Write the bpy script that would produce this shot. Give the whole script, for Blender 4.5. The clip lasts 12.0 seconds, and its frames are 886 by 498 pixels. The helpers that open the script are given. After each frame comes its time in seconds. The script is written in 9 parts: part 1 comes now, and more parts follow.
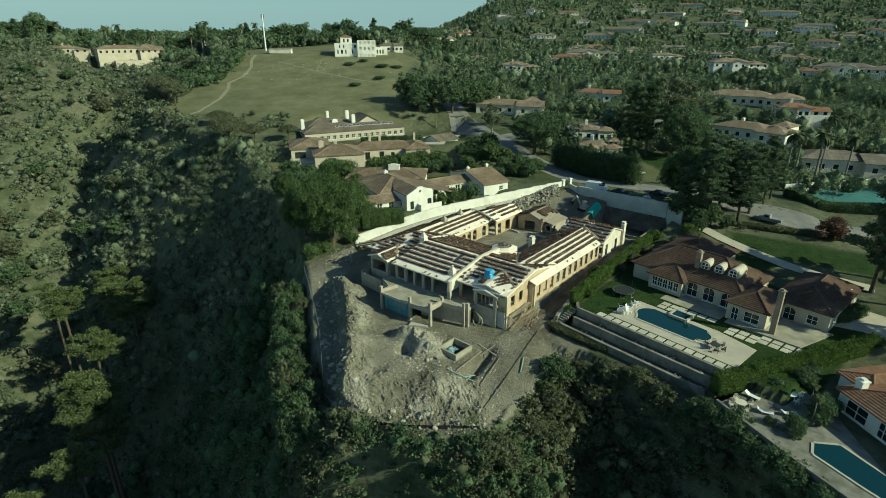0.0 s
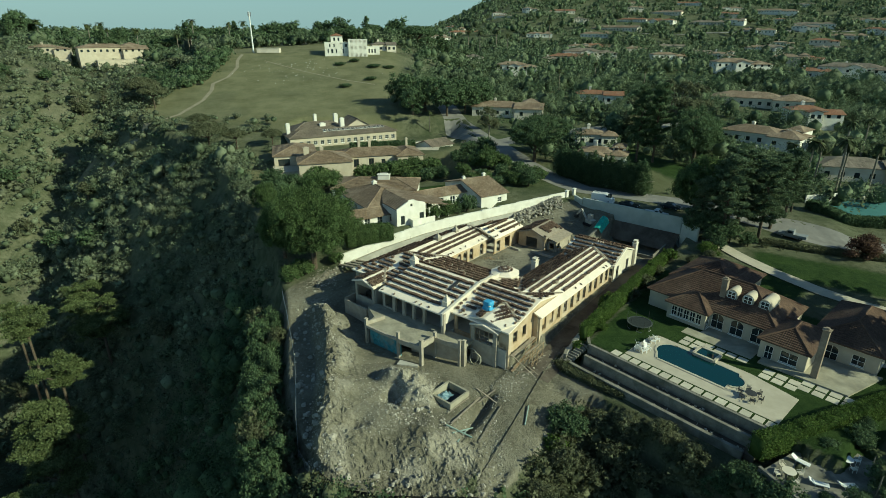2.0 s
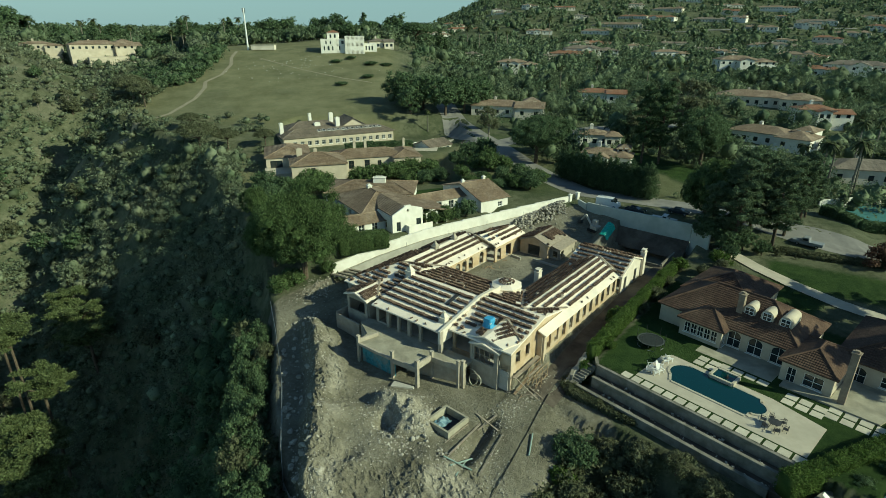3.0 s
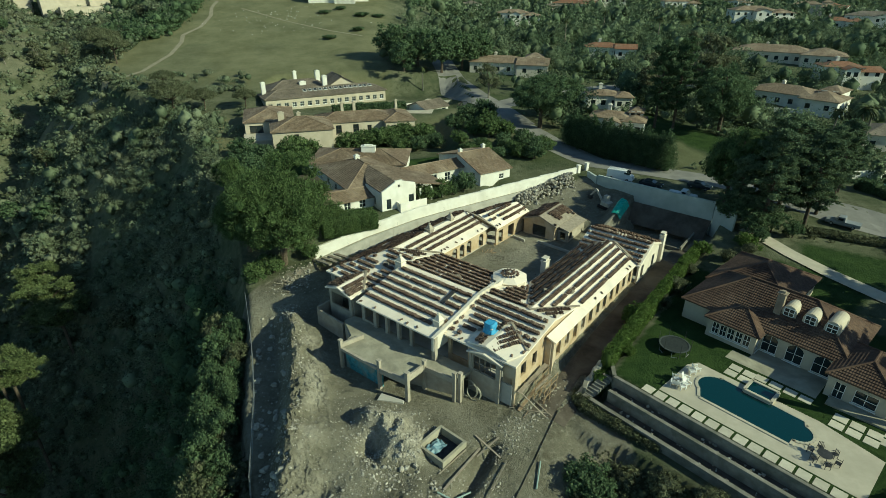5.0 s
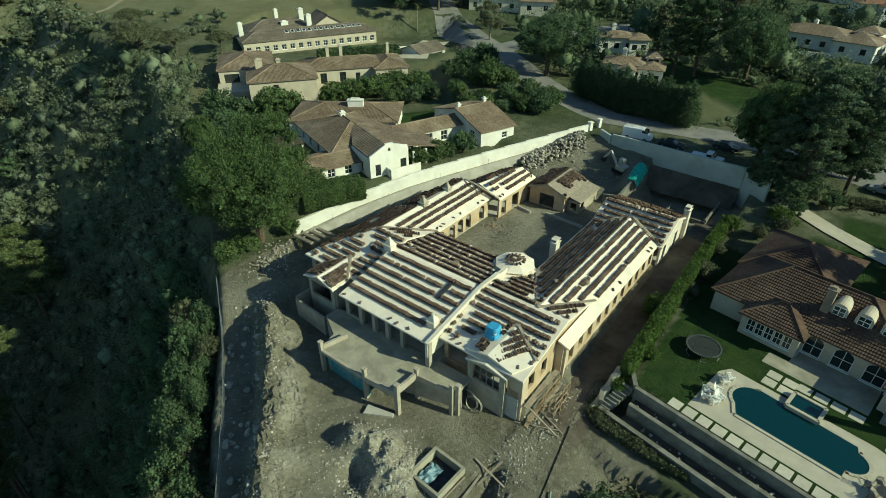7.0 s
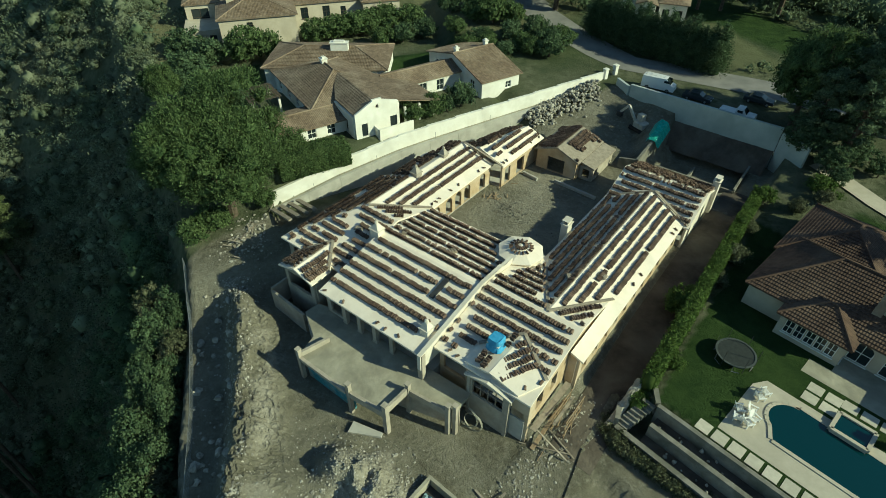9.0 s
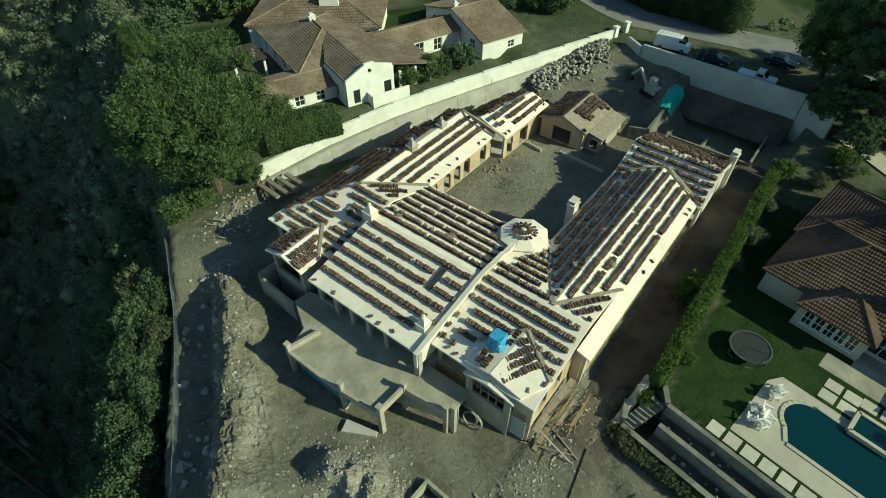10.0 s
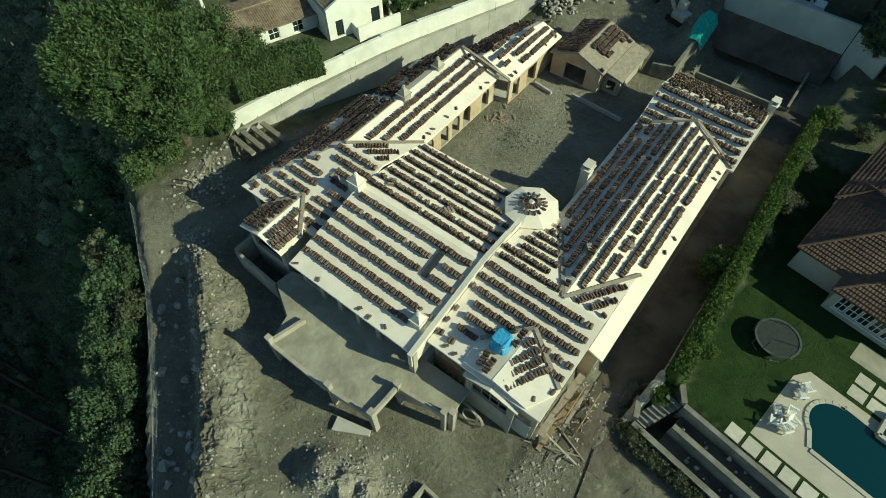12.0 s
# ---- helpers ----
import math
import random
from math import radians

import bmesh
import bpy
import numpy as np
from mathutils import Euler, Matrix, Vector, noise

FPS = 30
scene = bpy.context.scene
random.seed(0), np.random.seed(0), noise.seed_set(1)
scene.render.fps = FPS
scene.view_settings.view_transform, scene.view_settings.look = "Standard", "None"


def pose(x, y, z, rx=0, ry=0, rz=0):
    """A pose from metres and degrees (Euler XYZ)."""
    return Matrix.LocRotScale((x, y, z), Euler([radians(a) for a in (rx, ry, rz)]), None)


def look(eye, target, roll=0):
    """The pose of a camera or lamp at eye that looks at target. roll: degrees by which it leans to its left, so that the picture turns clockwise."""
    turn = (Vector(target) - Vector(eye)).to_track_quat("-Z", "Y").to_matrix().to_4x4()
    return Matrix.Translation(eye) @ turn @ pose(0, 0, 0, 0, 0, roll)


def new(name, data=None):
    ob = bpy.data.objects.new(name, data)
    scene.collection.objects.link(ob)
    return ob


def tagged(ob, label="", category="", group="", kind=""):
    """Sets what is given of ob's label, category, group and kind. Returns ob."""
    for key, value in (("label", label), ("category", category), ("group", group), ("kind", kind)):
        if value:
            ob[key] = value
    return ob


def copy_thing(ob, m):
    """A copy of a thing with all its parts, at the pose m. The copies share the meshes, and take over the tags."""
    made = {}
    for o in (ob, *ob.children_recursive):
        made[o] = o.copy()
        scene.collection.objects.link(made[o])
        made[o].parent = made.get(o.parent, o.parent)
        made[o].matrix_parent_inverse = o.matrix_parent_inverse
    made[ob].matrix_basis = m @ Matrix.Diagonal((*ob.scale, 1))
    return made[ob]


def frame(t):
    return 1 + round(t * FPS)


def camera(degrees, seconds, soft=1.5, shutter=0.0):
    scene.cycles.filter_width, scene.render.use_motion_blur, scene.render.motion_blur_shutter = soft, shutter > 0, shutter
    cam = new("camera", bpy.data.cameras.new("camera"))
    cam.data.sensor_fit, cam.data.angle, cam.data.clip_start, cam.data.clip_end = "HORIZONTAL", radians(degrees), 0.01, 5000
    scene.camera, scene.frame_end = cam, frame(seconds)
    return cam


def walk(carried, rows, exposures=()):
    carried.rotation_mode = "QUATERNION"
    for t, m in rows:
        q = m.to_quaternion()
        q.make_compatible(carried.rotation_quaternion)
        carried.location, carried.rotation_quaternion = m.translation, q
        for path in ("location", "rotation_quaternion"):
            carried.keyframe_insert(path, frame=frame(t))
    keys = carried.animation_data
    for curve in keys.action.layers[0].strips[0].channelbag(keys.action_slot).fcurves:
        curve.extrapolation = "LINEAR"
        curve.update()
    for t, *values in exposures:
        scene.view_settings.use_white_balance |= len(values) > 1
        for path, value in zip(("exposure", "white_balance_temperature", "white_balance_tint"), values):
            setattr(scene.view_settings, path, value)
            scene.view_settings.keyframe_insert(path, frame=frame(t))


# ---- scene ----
cam = camera(78.3, 12.0, soft=0.0)
EXPOSURE, KELVIN, TINT = 0.02, 6220, -13.5
METRES, EYE, TILT, LEAN, TURN = 70.0, 46.0, -21.5, 0.0, 0.0
ROWS = [
    (0.0, 0.0, 0.0, 0.0, -0.0, 0.0, 0.0),
    (0.5, 0.0011, 0.0411, 0.0162, -0.2, -0.04, 0.05),
    (1.0, 0.0026, 0.0825, 0.0327, -0.32, -0.06, 0.09),
    (1.5, 0.0045, 0.124, 0.0492, -0.4, -0.09, 0.11),
    (2.0, 0.0066, 0.1656, 0.0655, -0.46, -0.12, 0.13),
    (2.5, 0.0087, 0.2074, 0.0818, -0.5, -0.14, 0.12),
    (4.5, 0.0165, 0.373, 0.1475, -0.8, -3.46, 0.15),
    (5.0, 0.0187, 0.4144, 0.1642, -0.83, -5.04, 0.17),
    (5.5, 0.0205, 0.4557, 0.1802, -0.87, -6.63, 0.19),
    (6.0, 0.0219, 0.4964, 0.1966, -0.95, -8.19, 0.2),
    (6.5, 0.0241, 0.5366, 0.212, -0.98, -9.73, 0.23),
    (7.0, 0.026, 0.5764, 0.2274, -1.05, -11.28, 0.25),
    (9.0, 0.0329, 0.7296, 0.289, -1.32, -18.66, 0.28),
    (9.5, 0.0346, 0.7663, 0.3036, -1.4, -21.19, 0.3),
    (10.0, 0.0357, 0.8014, 0.3172, -1.49, -23.77, 0.28),
    (10.5, 0.0367, 0.8353, 0.3301, -1.57, -26.39, 0.3),
    (11.0, 0.0381, 0.8679, 0.3434, -1.65, -29.03, 0.33),
    (11.5, 0.0395, 0.8991, 0.3554, -1.7, -31.54, 0.35),
    (12.0, 0.0407, 0.9295, 0.3665, -1.77, -33.98, 0.36),
]
walk(cam, [(t, pose(0, 0, EYE, TILT, LEAN, TURN) @ pose(METRES * x, METRES * y, METRES * z, 90 + pitch, roll, yaw)) for t, x, y, z, yaw, pitch, roll in ROWS],
     exposures=[(0.0, EXPOSURE, KELVIN, TINT), (12.0, EXPOSURE, KELVIN, TINT)])
# ---------- light ----------
SUN_DIR = Vector((0.914, -0.406, math.tan(radians(30)))).normalized()
world = bpy.data.worlds.new("sky")
scene.world = world
world.use_nodes = True
wn = world.node_tree.nodes
sky = wn.new("ShaderNodeTexSky")
sky.sky_type, sky.sun_disc = "NISHITA", False
sky.sun_elevation = math.asin(SUN_DIR.z)
sky.sun_rotation = math.atan2(SUN_DIR.x, SUN_DIR.y)
sky.air_density, sky.dust_density, sky.ozone_density = 1.0, 0.3, 3.0
wn["Background"].inputs["Strength"].default_value = 0.095
# pale sea haze that thickens evenly towards the whole horizon
wl = world.node_tree.links.new
coord, sepz, thick, haze = wn.new("ShaderNodeTexCoord"), wn.new("ShaderNodeSeparateXYZ"), wn.new("ShaderNodeMapRange"), wn.new("ShaderNodeMixRGB")
wl(coord.outputs["Generated"], sepz.inputs[0]), wl(sepz.outputs[2], thick.inputs["Value"])
thick.inputs["From Min"].default_value, thick.inputs["From Max"].default_value = 0.0, 0.35
thick.inputs["To Min"].default_value, thick.inputs["To Max"].default_value = 0.9, 0.0
haze.inputs[2].default_value = (3.0, 4.4, 4.9, 1)
wl(thick.outputs[0], haze.inputs[0]), wl(sky.outputs[0], haze.inputs[1]), wl(haze.outputs[0], wn["Background"].inputs[0])
sun_data = bpy.data.lights.new("sun", "SUN")
sun_data.energy, sun_data.angle, sun_data.color = 4.95, radians(0.6), (1.0, 0.94, 0.72)
sun = new("sun", sun_data)
sun.matrix_world = look(SUN_DIR * 900, (0, 0, 0))
# ---------- materials ----------
def shade(name, a, b, size=1.0, rough=0.85, bump=0.3, c=None, size2=6.0, metal=0.0, island=0.0, objrand=0.0, spec=0.3, fine=None, amount=0.6):
    """Two tones at one scale, a third at a larger one, fine relief; light varies by island or by object."""
    m = bpy.data.materials.new(name)
    m.use_nodes = True
    n, ln = m.node_tree.nodes, m.node_tree.links.new
    p = n["Principled BSDF"]
    geo = n.new("ShaderNodeNewGeometry")
    t1 = n.new("ShaderNodeTexNoise")
    t1.inputs["Scale"].default_value, t1.inputs["Detail"].default_value, t1.inputs["Roughness"].default_value = 1 / size, 5, 0.65
    ln(geo.outputs["Position"], t1.inputs["Vector"])
    r1 = n.new("ShaderNodeValToRGB")
    r1.color_ramp.elements[0].position, r1.color_ramp.elements[1].position = 0.34, 0.66
    r1.color_ramp.elements[0].color, r1.color_ramp.elements[1].color = (*a, 1), (*b, 1)
    ln(t1.outputs["Fac"], r1.inputs[0])
    out = r1.outputs[0]
    if c:
        t2 = n.new("ShaderNodeTexNoise")
        t2.inputs["Scale"].default_value, t2.inputs["Detail"].default_value, t2.inputs["Distortion"].default_value = 1 / size2, 4, 0.4
        ln(geo.outputs["Position"], t2.inputs["Vector"])
        r2 = n.new("ShaderNodeMapRange")
        r2.inputs["From Min"].default_value, r2.inputs["From Max"].default_value, r2.inputs["To Max"].default_value = 0.46, 0.68, amount
        ln(t2.outputs["Fac"], r2.inputs["Value"])
        mx = n.new("ShaderNodeMixRGB")
        mx.inputs[2].default_value = (*c, 1)
        ln(r2.outputs[0], mx.inputs[0]), ln(out, mx.inputs[1])
        out = mx.outputs[0]
    for amt, node, sock in ((island, "ShaderNodeNewGeometry", "Random Per Island"), (objrand, "ShaderNodeObjectInfo", "Random")):
        if amt:
            g = n.new(node)
            mr = n.new("ShaderNodeMapRange")
            mr.inputs["To Min"].default_value, mr.inputs["To Max"].default_value = 1 - amt, 1 + amt
            hs = n.new("ShaderNodeHueSaturation")
            ln(g.outputs[sock], mr.inputs["Value"]), ln(mr.outputs[0], hs.inputs["Value"]), ln(out, hs.inputs["Color"])
            out = hs.outputs[0]
    ln(out, p.inputs["Base Color"])
    p.inputs["Roughness"].default_value, p.inputs["Metallic"].default_value = rough, metal
    p.inputs["Specular IOR Level"].default_value = spec
    if bump:
        t3 = n.new("ShaderNodeTexNoise")
        t3.inputs["Scale"].default_value, t3.inputs["Detail"].default_value = 1 / (fine or size * 0.3), 6
        bp = n.new("ShaderNodeBump")
        bp.inputs["Strength"].default_value, bp.inputs["Distance"].default_value = bump, (fine or size * 0.3) * 0.5
        ln(geo.outputs["Position"], t3.inputs["Vector"]), ln(t3.outputs["Fac"], bp.inputs["Height"]), ln(bp.outputs[0], p.inputs["Normal"])
    return m


def tile_shade(name, a, b, c):
    """Barrel tiles: ribs run up the slope (by the UV map, in metres), tones vary tile by tile."""
    m = shade(name, a, b, 0.5, 0.85, 0, c, 4.0, amount=0.7)
    n, ln = m.node_tree.nodes, m.node_tree.links.new
    p = n["Principled BSDF"]
    uvn = n.new("ShaderNodeUVMap")
    sep = n.new("ShaderNodeSeparateXYZ")
    ln(uvn.outputs[0], sep.inputs[0])
    w = n.new("ShaderNodeMath")
    w.operation, w.inputs[1].default_value = "MULTIPLY", 2 * math.pi / 0.28
    s = n.new("ShaderNodeMath")
    s.operation = "SINE"
    ln(sep.outputs[0], w.inputs[0]), ln(w.outputs[0], s.inputs[0])
    bp = n.new("ShaderNodeBump")
    bp.inputs["Strength"].default_value, bp.inputs["Distance"].default_value = 0.35, 0.05
    ln(s.outputs[0], bp.inputs["Height"]), ln(bp.outputs[0], p.inputs["Normal"])
    vor = n.new("ShaderNodeTexVoronoi")
    mp = n.new("ShaderNodeMapping")
    mp.inputs["Scale"].default_value = (3.6, 2.3, 1)
    ln(uvn.outputs[0], mp.inputs[0]), ln(mp.outputs[0], vor.inputs["Vector"])
    vor.inputs["Scale"].default_value = 1
    hs = n.new("ShaderNodeHueSaturation")
    mr = n.new("ShaderNodeMapRange")
    mr.inputs["To Min"].default_value, mr.inputs["To Max"].default_value = 0.82, 1.18
    sc = n.new("ShaderNodeSeparateColor")
    ln(vor.outputs["Color"], sc.inputs[0]), ln(sc.outputs[0], mr.inputs[0]), ln(mr.outputs[0], hs.inputs["Value"])
    ln(p.inputs["Base Color"].links[0].from_socket, hs.inputs["Color"]), ln(hs.outputs[0], p.inputs["Base Color"])
    return m


def glassy(name, col, rough=0.05):
    m = bpy.data.materials.new(name)
    m.use_nodes = True
    p = m.node_tree.nodes["Principled BSDF"]
    p.inputs["Base Color"].default_value, p.inputs["Roughness"].default_value = (*col, 1), rough
    p.inputs["Specular IOR Level"].default_value = 0.6
    return m


def ground_shade():
    """Bare earth, dry meadow, lawn and scrub soil, by the ground's own zones."""
    m = bpy.data.materials.new("earth")
    m.use_nodes = True
    n, ln = m.node_tree.nodes, m.node_tree.links.new
    p = n["Principled BSDF"]
    geo = n.new("ShaderNodeNewGeometry")

    def tone(a, b, size, lo=0.36, hi=0.64):
        t = n.new("ShaderNodeTexNoise")
        t.inputs["Scale"].default_value, t.inputs["Detail"].default_value, t.inputs["Roughness"].default_value = 1 / size, 7, 0.7
        r = n.new("ShaderNodeValToRGB")
        r.color_ramp.elements[0].position, r.color_ramp.elements[1].position = lo, hi
        r.color_ramp.elements[0].color, r.color_ramp.elements[1].color = (*a, 1), (*b, 1)
        ln(geo.outputs["Position"], t.inputs["Vector"]), ln(t.outputs["Fac"], r.inputs[0])
        return r.outputs[0]

    def mix(f, a, b):
        x = n.new("ShaderNodeMixRGB")
        ln(f, x.inputs[0]), ln(a, x.inputs[1]), ln(b, x.inputs[2])
        return x.outputs[0]
    at = n.new("ShaderNodeVertexColor")
    at.layer_name = "zone"
    sp = n.new("ShaderNodeSeparateColor")
    ln(at.outputs[0], sp.inputs[0])
    soil = mix(tone((0, 0, 0), (0.8, 0.8, 0.8), 1.6, 0.45, 0.62), tone((0.066, 0.080, 0.042), (0.165, 0.165, 0.105), 9), tone((0.045, 0.056, 0.028), (0.105, 0.115, 0.065), 4))
    dirt = mix(tone((0, 0, 0), (0.75, 0.75, 0.75), 0.8, 0.45, 0.7), tone((0.120, 0.110, 0.078), (0.245, 0.227, 0.168), 6), tone((0.070, 0.063, 0.044), (0.38, 0.355, 0.28), 0.45))
    dry = tone((0.125, 0.126, 0.066), (0.195, 0.190, 0.108), 12)
    lawn = tone((0.022, 0.043, 0.012), (0.042, 0.070, 0.020), 2.5)
    c = mix(sp.outputs[0], soil, dirt)
    c = mix(sp.outputs[1], c, dry)
    c = mix(at.outputs[1], c, mix(tone((0, 0, 0), (0.8, 0.8, 0.8), 0.5, 0.45, 0.62), tone((0.22, 0.20, 0.15), (0.40, 0.37, 0.29), 1.2), tone((0.13, 0.115, 0.085), (0.46, 0.43, 0.35), 0.25)))
    c = mix(sp.outputs[2], c, lawn)
    ln(c, p.inputs["Base Color"])
    p.inputs["Roughness"].default_value, p.inputs["Specular IOR Level"].default_value = 0.95, 0.1
    t = n.new("ShaderNodeTexNoise")
    t.inputs["Scale"].default_value, t.inputs["Detail"].default_value, t.inputs["Roughness"].default_value = 1.6, 10, 0.78
    bp = n.new("ShaderNodeBump")
    bp.inputs["Strength"].default_value, bp.inputs["Distance"].default_value = 0.9, 0.4
    ln(geo.outputs["Position"], t.inputs["Vector"]), ln(t.outputs["Fac"], bp.inputs["Height"]), ln(bp.outputs[0], p.inputs["Normal"])
    return m


EARTH = ground_shade()
PAPER = shade("roof_underlay", (0.80, 0.70, 0.56), (0.88, 0.785, 0.645), 1.5, 0.8, 0.15, (0.62, 0.55, 0.45), 4, fine=0.2, amount=0.4)
SHEATH = shade("sheathing", (0.40, 0.29, 0.17), (0.52, 0.40, 0.26), 1.2, 0.85, 0.3, (0.60, 0.52, 0.40), 3, fine=0.1)
SCRATCH = shade("scratch_coat", (0.34, 0.30, 0.235), (0.44, 0.39, 0.31), 1.0, 0.9, 0.3, (0.27, 0.235, 0.18), 3)
STREETWALL = shade("grey_green_render", (0.40, 0.44, 0.40), (0.48, 0.52, 0.475), 2.0, 0.85, 0.2, (0.34, 0.38, 0.34), 3.5, fine=0.1)
CREAM = shade("cream_stucco", (0.62, 0.56, 0.45), (0.72, 0.66, 0.55), 2.0, 0.85, 0.2, (0.50, 0.45, 0.36), 3, fine=0.1)
WHITE = shade("white_stucco", (0.70, 0.67, 0.58), (0.80, 0.78, 0.70), 2.0, 0.85, 0.2, (0.58, 0.56, 0.48), 3.5, fine=0.1)
BEIGE = shade("beige_stucco", (0.46, 0.40, 0.30), (0.55, 0.49, 0.38), 2.0, 0.85, 0.2, (0.40, 0.35, 0.27), 3.5, fine=0.1)
CONC = shade("concrete", (0.40, 0.38, 0.33), (0.50, 0.48, 0.42), 1.5, 0.85, 0.25, (0.30, 0.29, 0.25), 2.5, fine=0.08)
DECK = shade("slab", (0.29, 0.27, 0.20), (0.39, 0.36, 0.275), 2.0, 0.85, 0.25, (0.19, 0.175, 0.135), 2.2)
PATIO = shade("patio_paving", (0.42, 0.375, 0.29), (0.51, 0.46, 0.36), 1.5, 0.8, 0.2, (0.39, 0.35, 0.27), 4, fine=0.08)
PAVER = shade("paver", (0.46, 0.42, 0.33), (0.55, 0.51, 0.405), 0.6, 0.8, 0.2, objrand=0.12, fine=0.06)
ASPHALT = shade("asphalt", (0.17, 0.165, 0.15), (0.24, 0.23, 0.21), 3, 0.9, 0.2, (0.28, 0.265, 0.24), 7, fine=0.05)
STACK = shade("fired_clay_stacked", (0.070, 0.045, 0.032), (0.150, 0.098, 0.070), 0.3, 0.85, 0.2, (0.24, 0.175, 0.125), 2.0, island=0.35)
BROWN_TILE = tile_shade("brown_roof_tiles", (0.135, 0.098, 0.066), (0.25, 0.185, 0.125), (0.32, 0.255, 0.18))
RED_TILE = tile_shade("red_roof_tiles", (0.17, 0.08, 0.045), (0.26, 0.13, 0.075), (0.22, 0.15, 0.10))
DARK_TILE = tile_shade("dark_roof_tiles", (0.060, 0.036, 0.026), (0.110, 0.066, 0.045), (0.15, 0.098, 0.066))
TIMBER = shade("timber", (0.28, 0.19, 0.11), (0.42, 0.31, 0.19), 0.4, 0.8, 0.3, fine=0.05)
GREYWOOD = shade("weathered_board", (0.24, 0.20, 0.15), (0.36, 0.31, 0.24), 0.5, 0.85, 0.3, fine=0.05)
BARK = shade("bark", (0.06, 0.045, 0.03), (0.14, 0.11, 0.08), 0.4, 0.95, 0.6)
PALEBARK = shade("pale_bark", (0.16, 0.14, 0.11), (0.28, 0.25, 0.20), 0.5, 0.95, 0.5)
def leafy(name, a, b, size, c=None, size2=6.0):
    """Leaves that scatter light forward as well as back."""
    m = shade(name, a, b, size, 0.72, 0, c, size2, island=0.4, spec=0.15)
    n, ln = m.node_tree.nodes, m.node_tree.links.new
    p = n["Principled BSDF"]
    tr = n.new("ShaderNodeBsdfTranslucent")
    ln(p.inputs["Base Color"].links[0].from_socket, tr.inputs["Color"])
    mx = n.new("ShaderNodeMixShader")
    mx.inputs[0].default_value = 0.3
    ln(p.outputs[0], mx.inputs[1]), ln(tr.outputs[0], mx.inputs[2])
    ln(mx.outputs[0], n["Material Output"].inputs["Surface"])
    return m


LEAF_PINE = leafy("pine_needles", (0.056, 0.092, 0.034), (0.128, 0.176, 0.068), 1.3)
LEAF_OLIVE = leafy("olive_leaves", (0.078, 0.092, 0.048), (0.160, 0.165, 0.098), 2.0)
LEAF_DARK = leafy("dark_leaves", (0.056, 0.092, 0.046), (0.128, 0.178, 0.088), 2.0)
LEAF_HEDGE = leafy("hedge_leaves", (0.0607, 0.1013, 0.0243), (0.1148, 0.1688, 0.0432), 1.2)
LEAF_SCRUB = leafy("scrub_leaves", (0.090, 0.122, 0.066), (0.205, 0.235, 0.150), 9.0, (0.190, 0.190, 0.128), 22)
LEAF_FAR = leafy("woodland_leaves", (0.066, 0.104, 0.055), (0.190, 0.228, 0.132), 25.0)
PALM_LEAF = shade("palm_fronds", (0.045, 0.06, 0.022), (0.085, 0.10, 0.04), 1.0, 0.7, 0, island=0.3, spec=0.2)
ROCK = shade("broken_rock", (0.25, 0.23, 0.185), (0.44, 0.41, 0.34), 0.6, 0.9, 0.5, island=0.35)
DARKROCK = shade("spoil_rock", (0.13, 0.118, 0.09), (0.26, 0.24, 0.195), 0.5, 0.9, 0.5, island=0.4)
GLASS = glassy("window_glass", (0.02, 0.028, 0.03))
WATER = glassy("pool_water", (0.002, 0.030, 0.034), 0.04)
WHITEPAINT = shade("white_paint", (0.74, 0.73, 0.68), (0.82, 0.81, 0.76), 0.8, 0.5, 0.05)
FRAME = shade("dark_window_frame", (0.05, 0.04, 0.03), (0.08, 0.065, 0.05), 0.5, 0.6, 0.05)
STEEL = shade("grey_steel", (0.30, 0.31, 0.31), (0.42, 0.42, 0.42), 0.5, 0.45, 0.05, metal=0.7)
DARKMETAL = shade("dark_metal", (0.03, 0.03, 0.03), (0.06, 0.06, 0.06), 0.4, 0.5, 0.05)
RUBBER = shade("black_rubber", (0.012, 0.012, 0.012), (0.025, 0.025, 0.025), 0.3, 0.8, 0.1)
MESH = shade("trampoline_mat", (0.02, 0.025, 0.022), (0.035, 0.04, 0.036), 0.4, 0.7, 0.05)
PADGREY = shade("trampoline_pad", (0.045, 0.055, 0.05), (0.08, 0.09, 0.08), 0.5, 0.7, 0.05)
BLUE = shade("blue_sheet", (0.05, 0.27, 0.50), (0.10, 0.38, 0.62), 0.35, 0.45, 0.5, fine=0.25)
FADEDBLUE = shade("faded_blue_sheet", (0.07, 0.16, 0.22), (0.26, 0.36, 0.40), 0.5, 0.5, 0.5, fine=0.25)
TEAL = shade("green_sheet", (0.03, 0.26, 0.20), (0.07, 0.42, 0.33), 0.4, 0.4, 0.4, fine=0.3)
HOSE = shade("pale_hose", (0.36, 0.34, 0.26), (0.45, 0.43, 0.34), 0.4, 0.6, 0)
CARWHITE = shade("white_car_paint", (0.72, 0.72, 0.70), (0.76, 0.76, 0.74), 2, 0.25, 0)
CARGREY = shade("grey_car_paint", (0.22, 0.23, 0.23), (0.26, 0.27, 0.27), 2, 0.25, 0)
CARDARK = shade("dark_car_paint", (0.03, 0.035, 0.04), (0.045, 0.05, 0.055), 2, 0.22, 0)
YELLOW = shade("worn_machine_paint", (0.34, 0.32, 0.27), (0.48, 0.45, 0.38), 0.6, 0.5, 0.05)
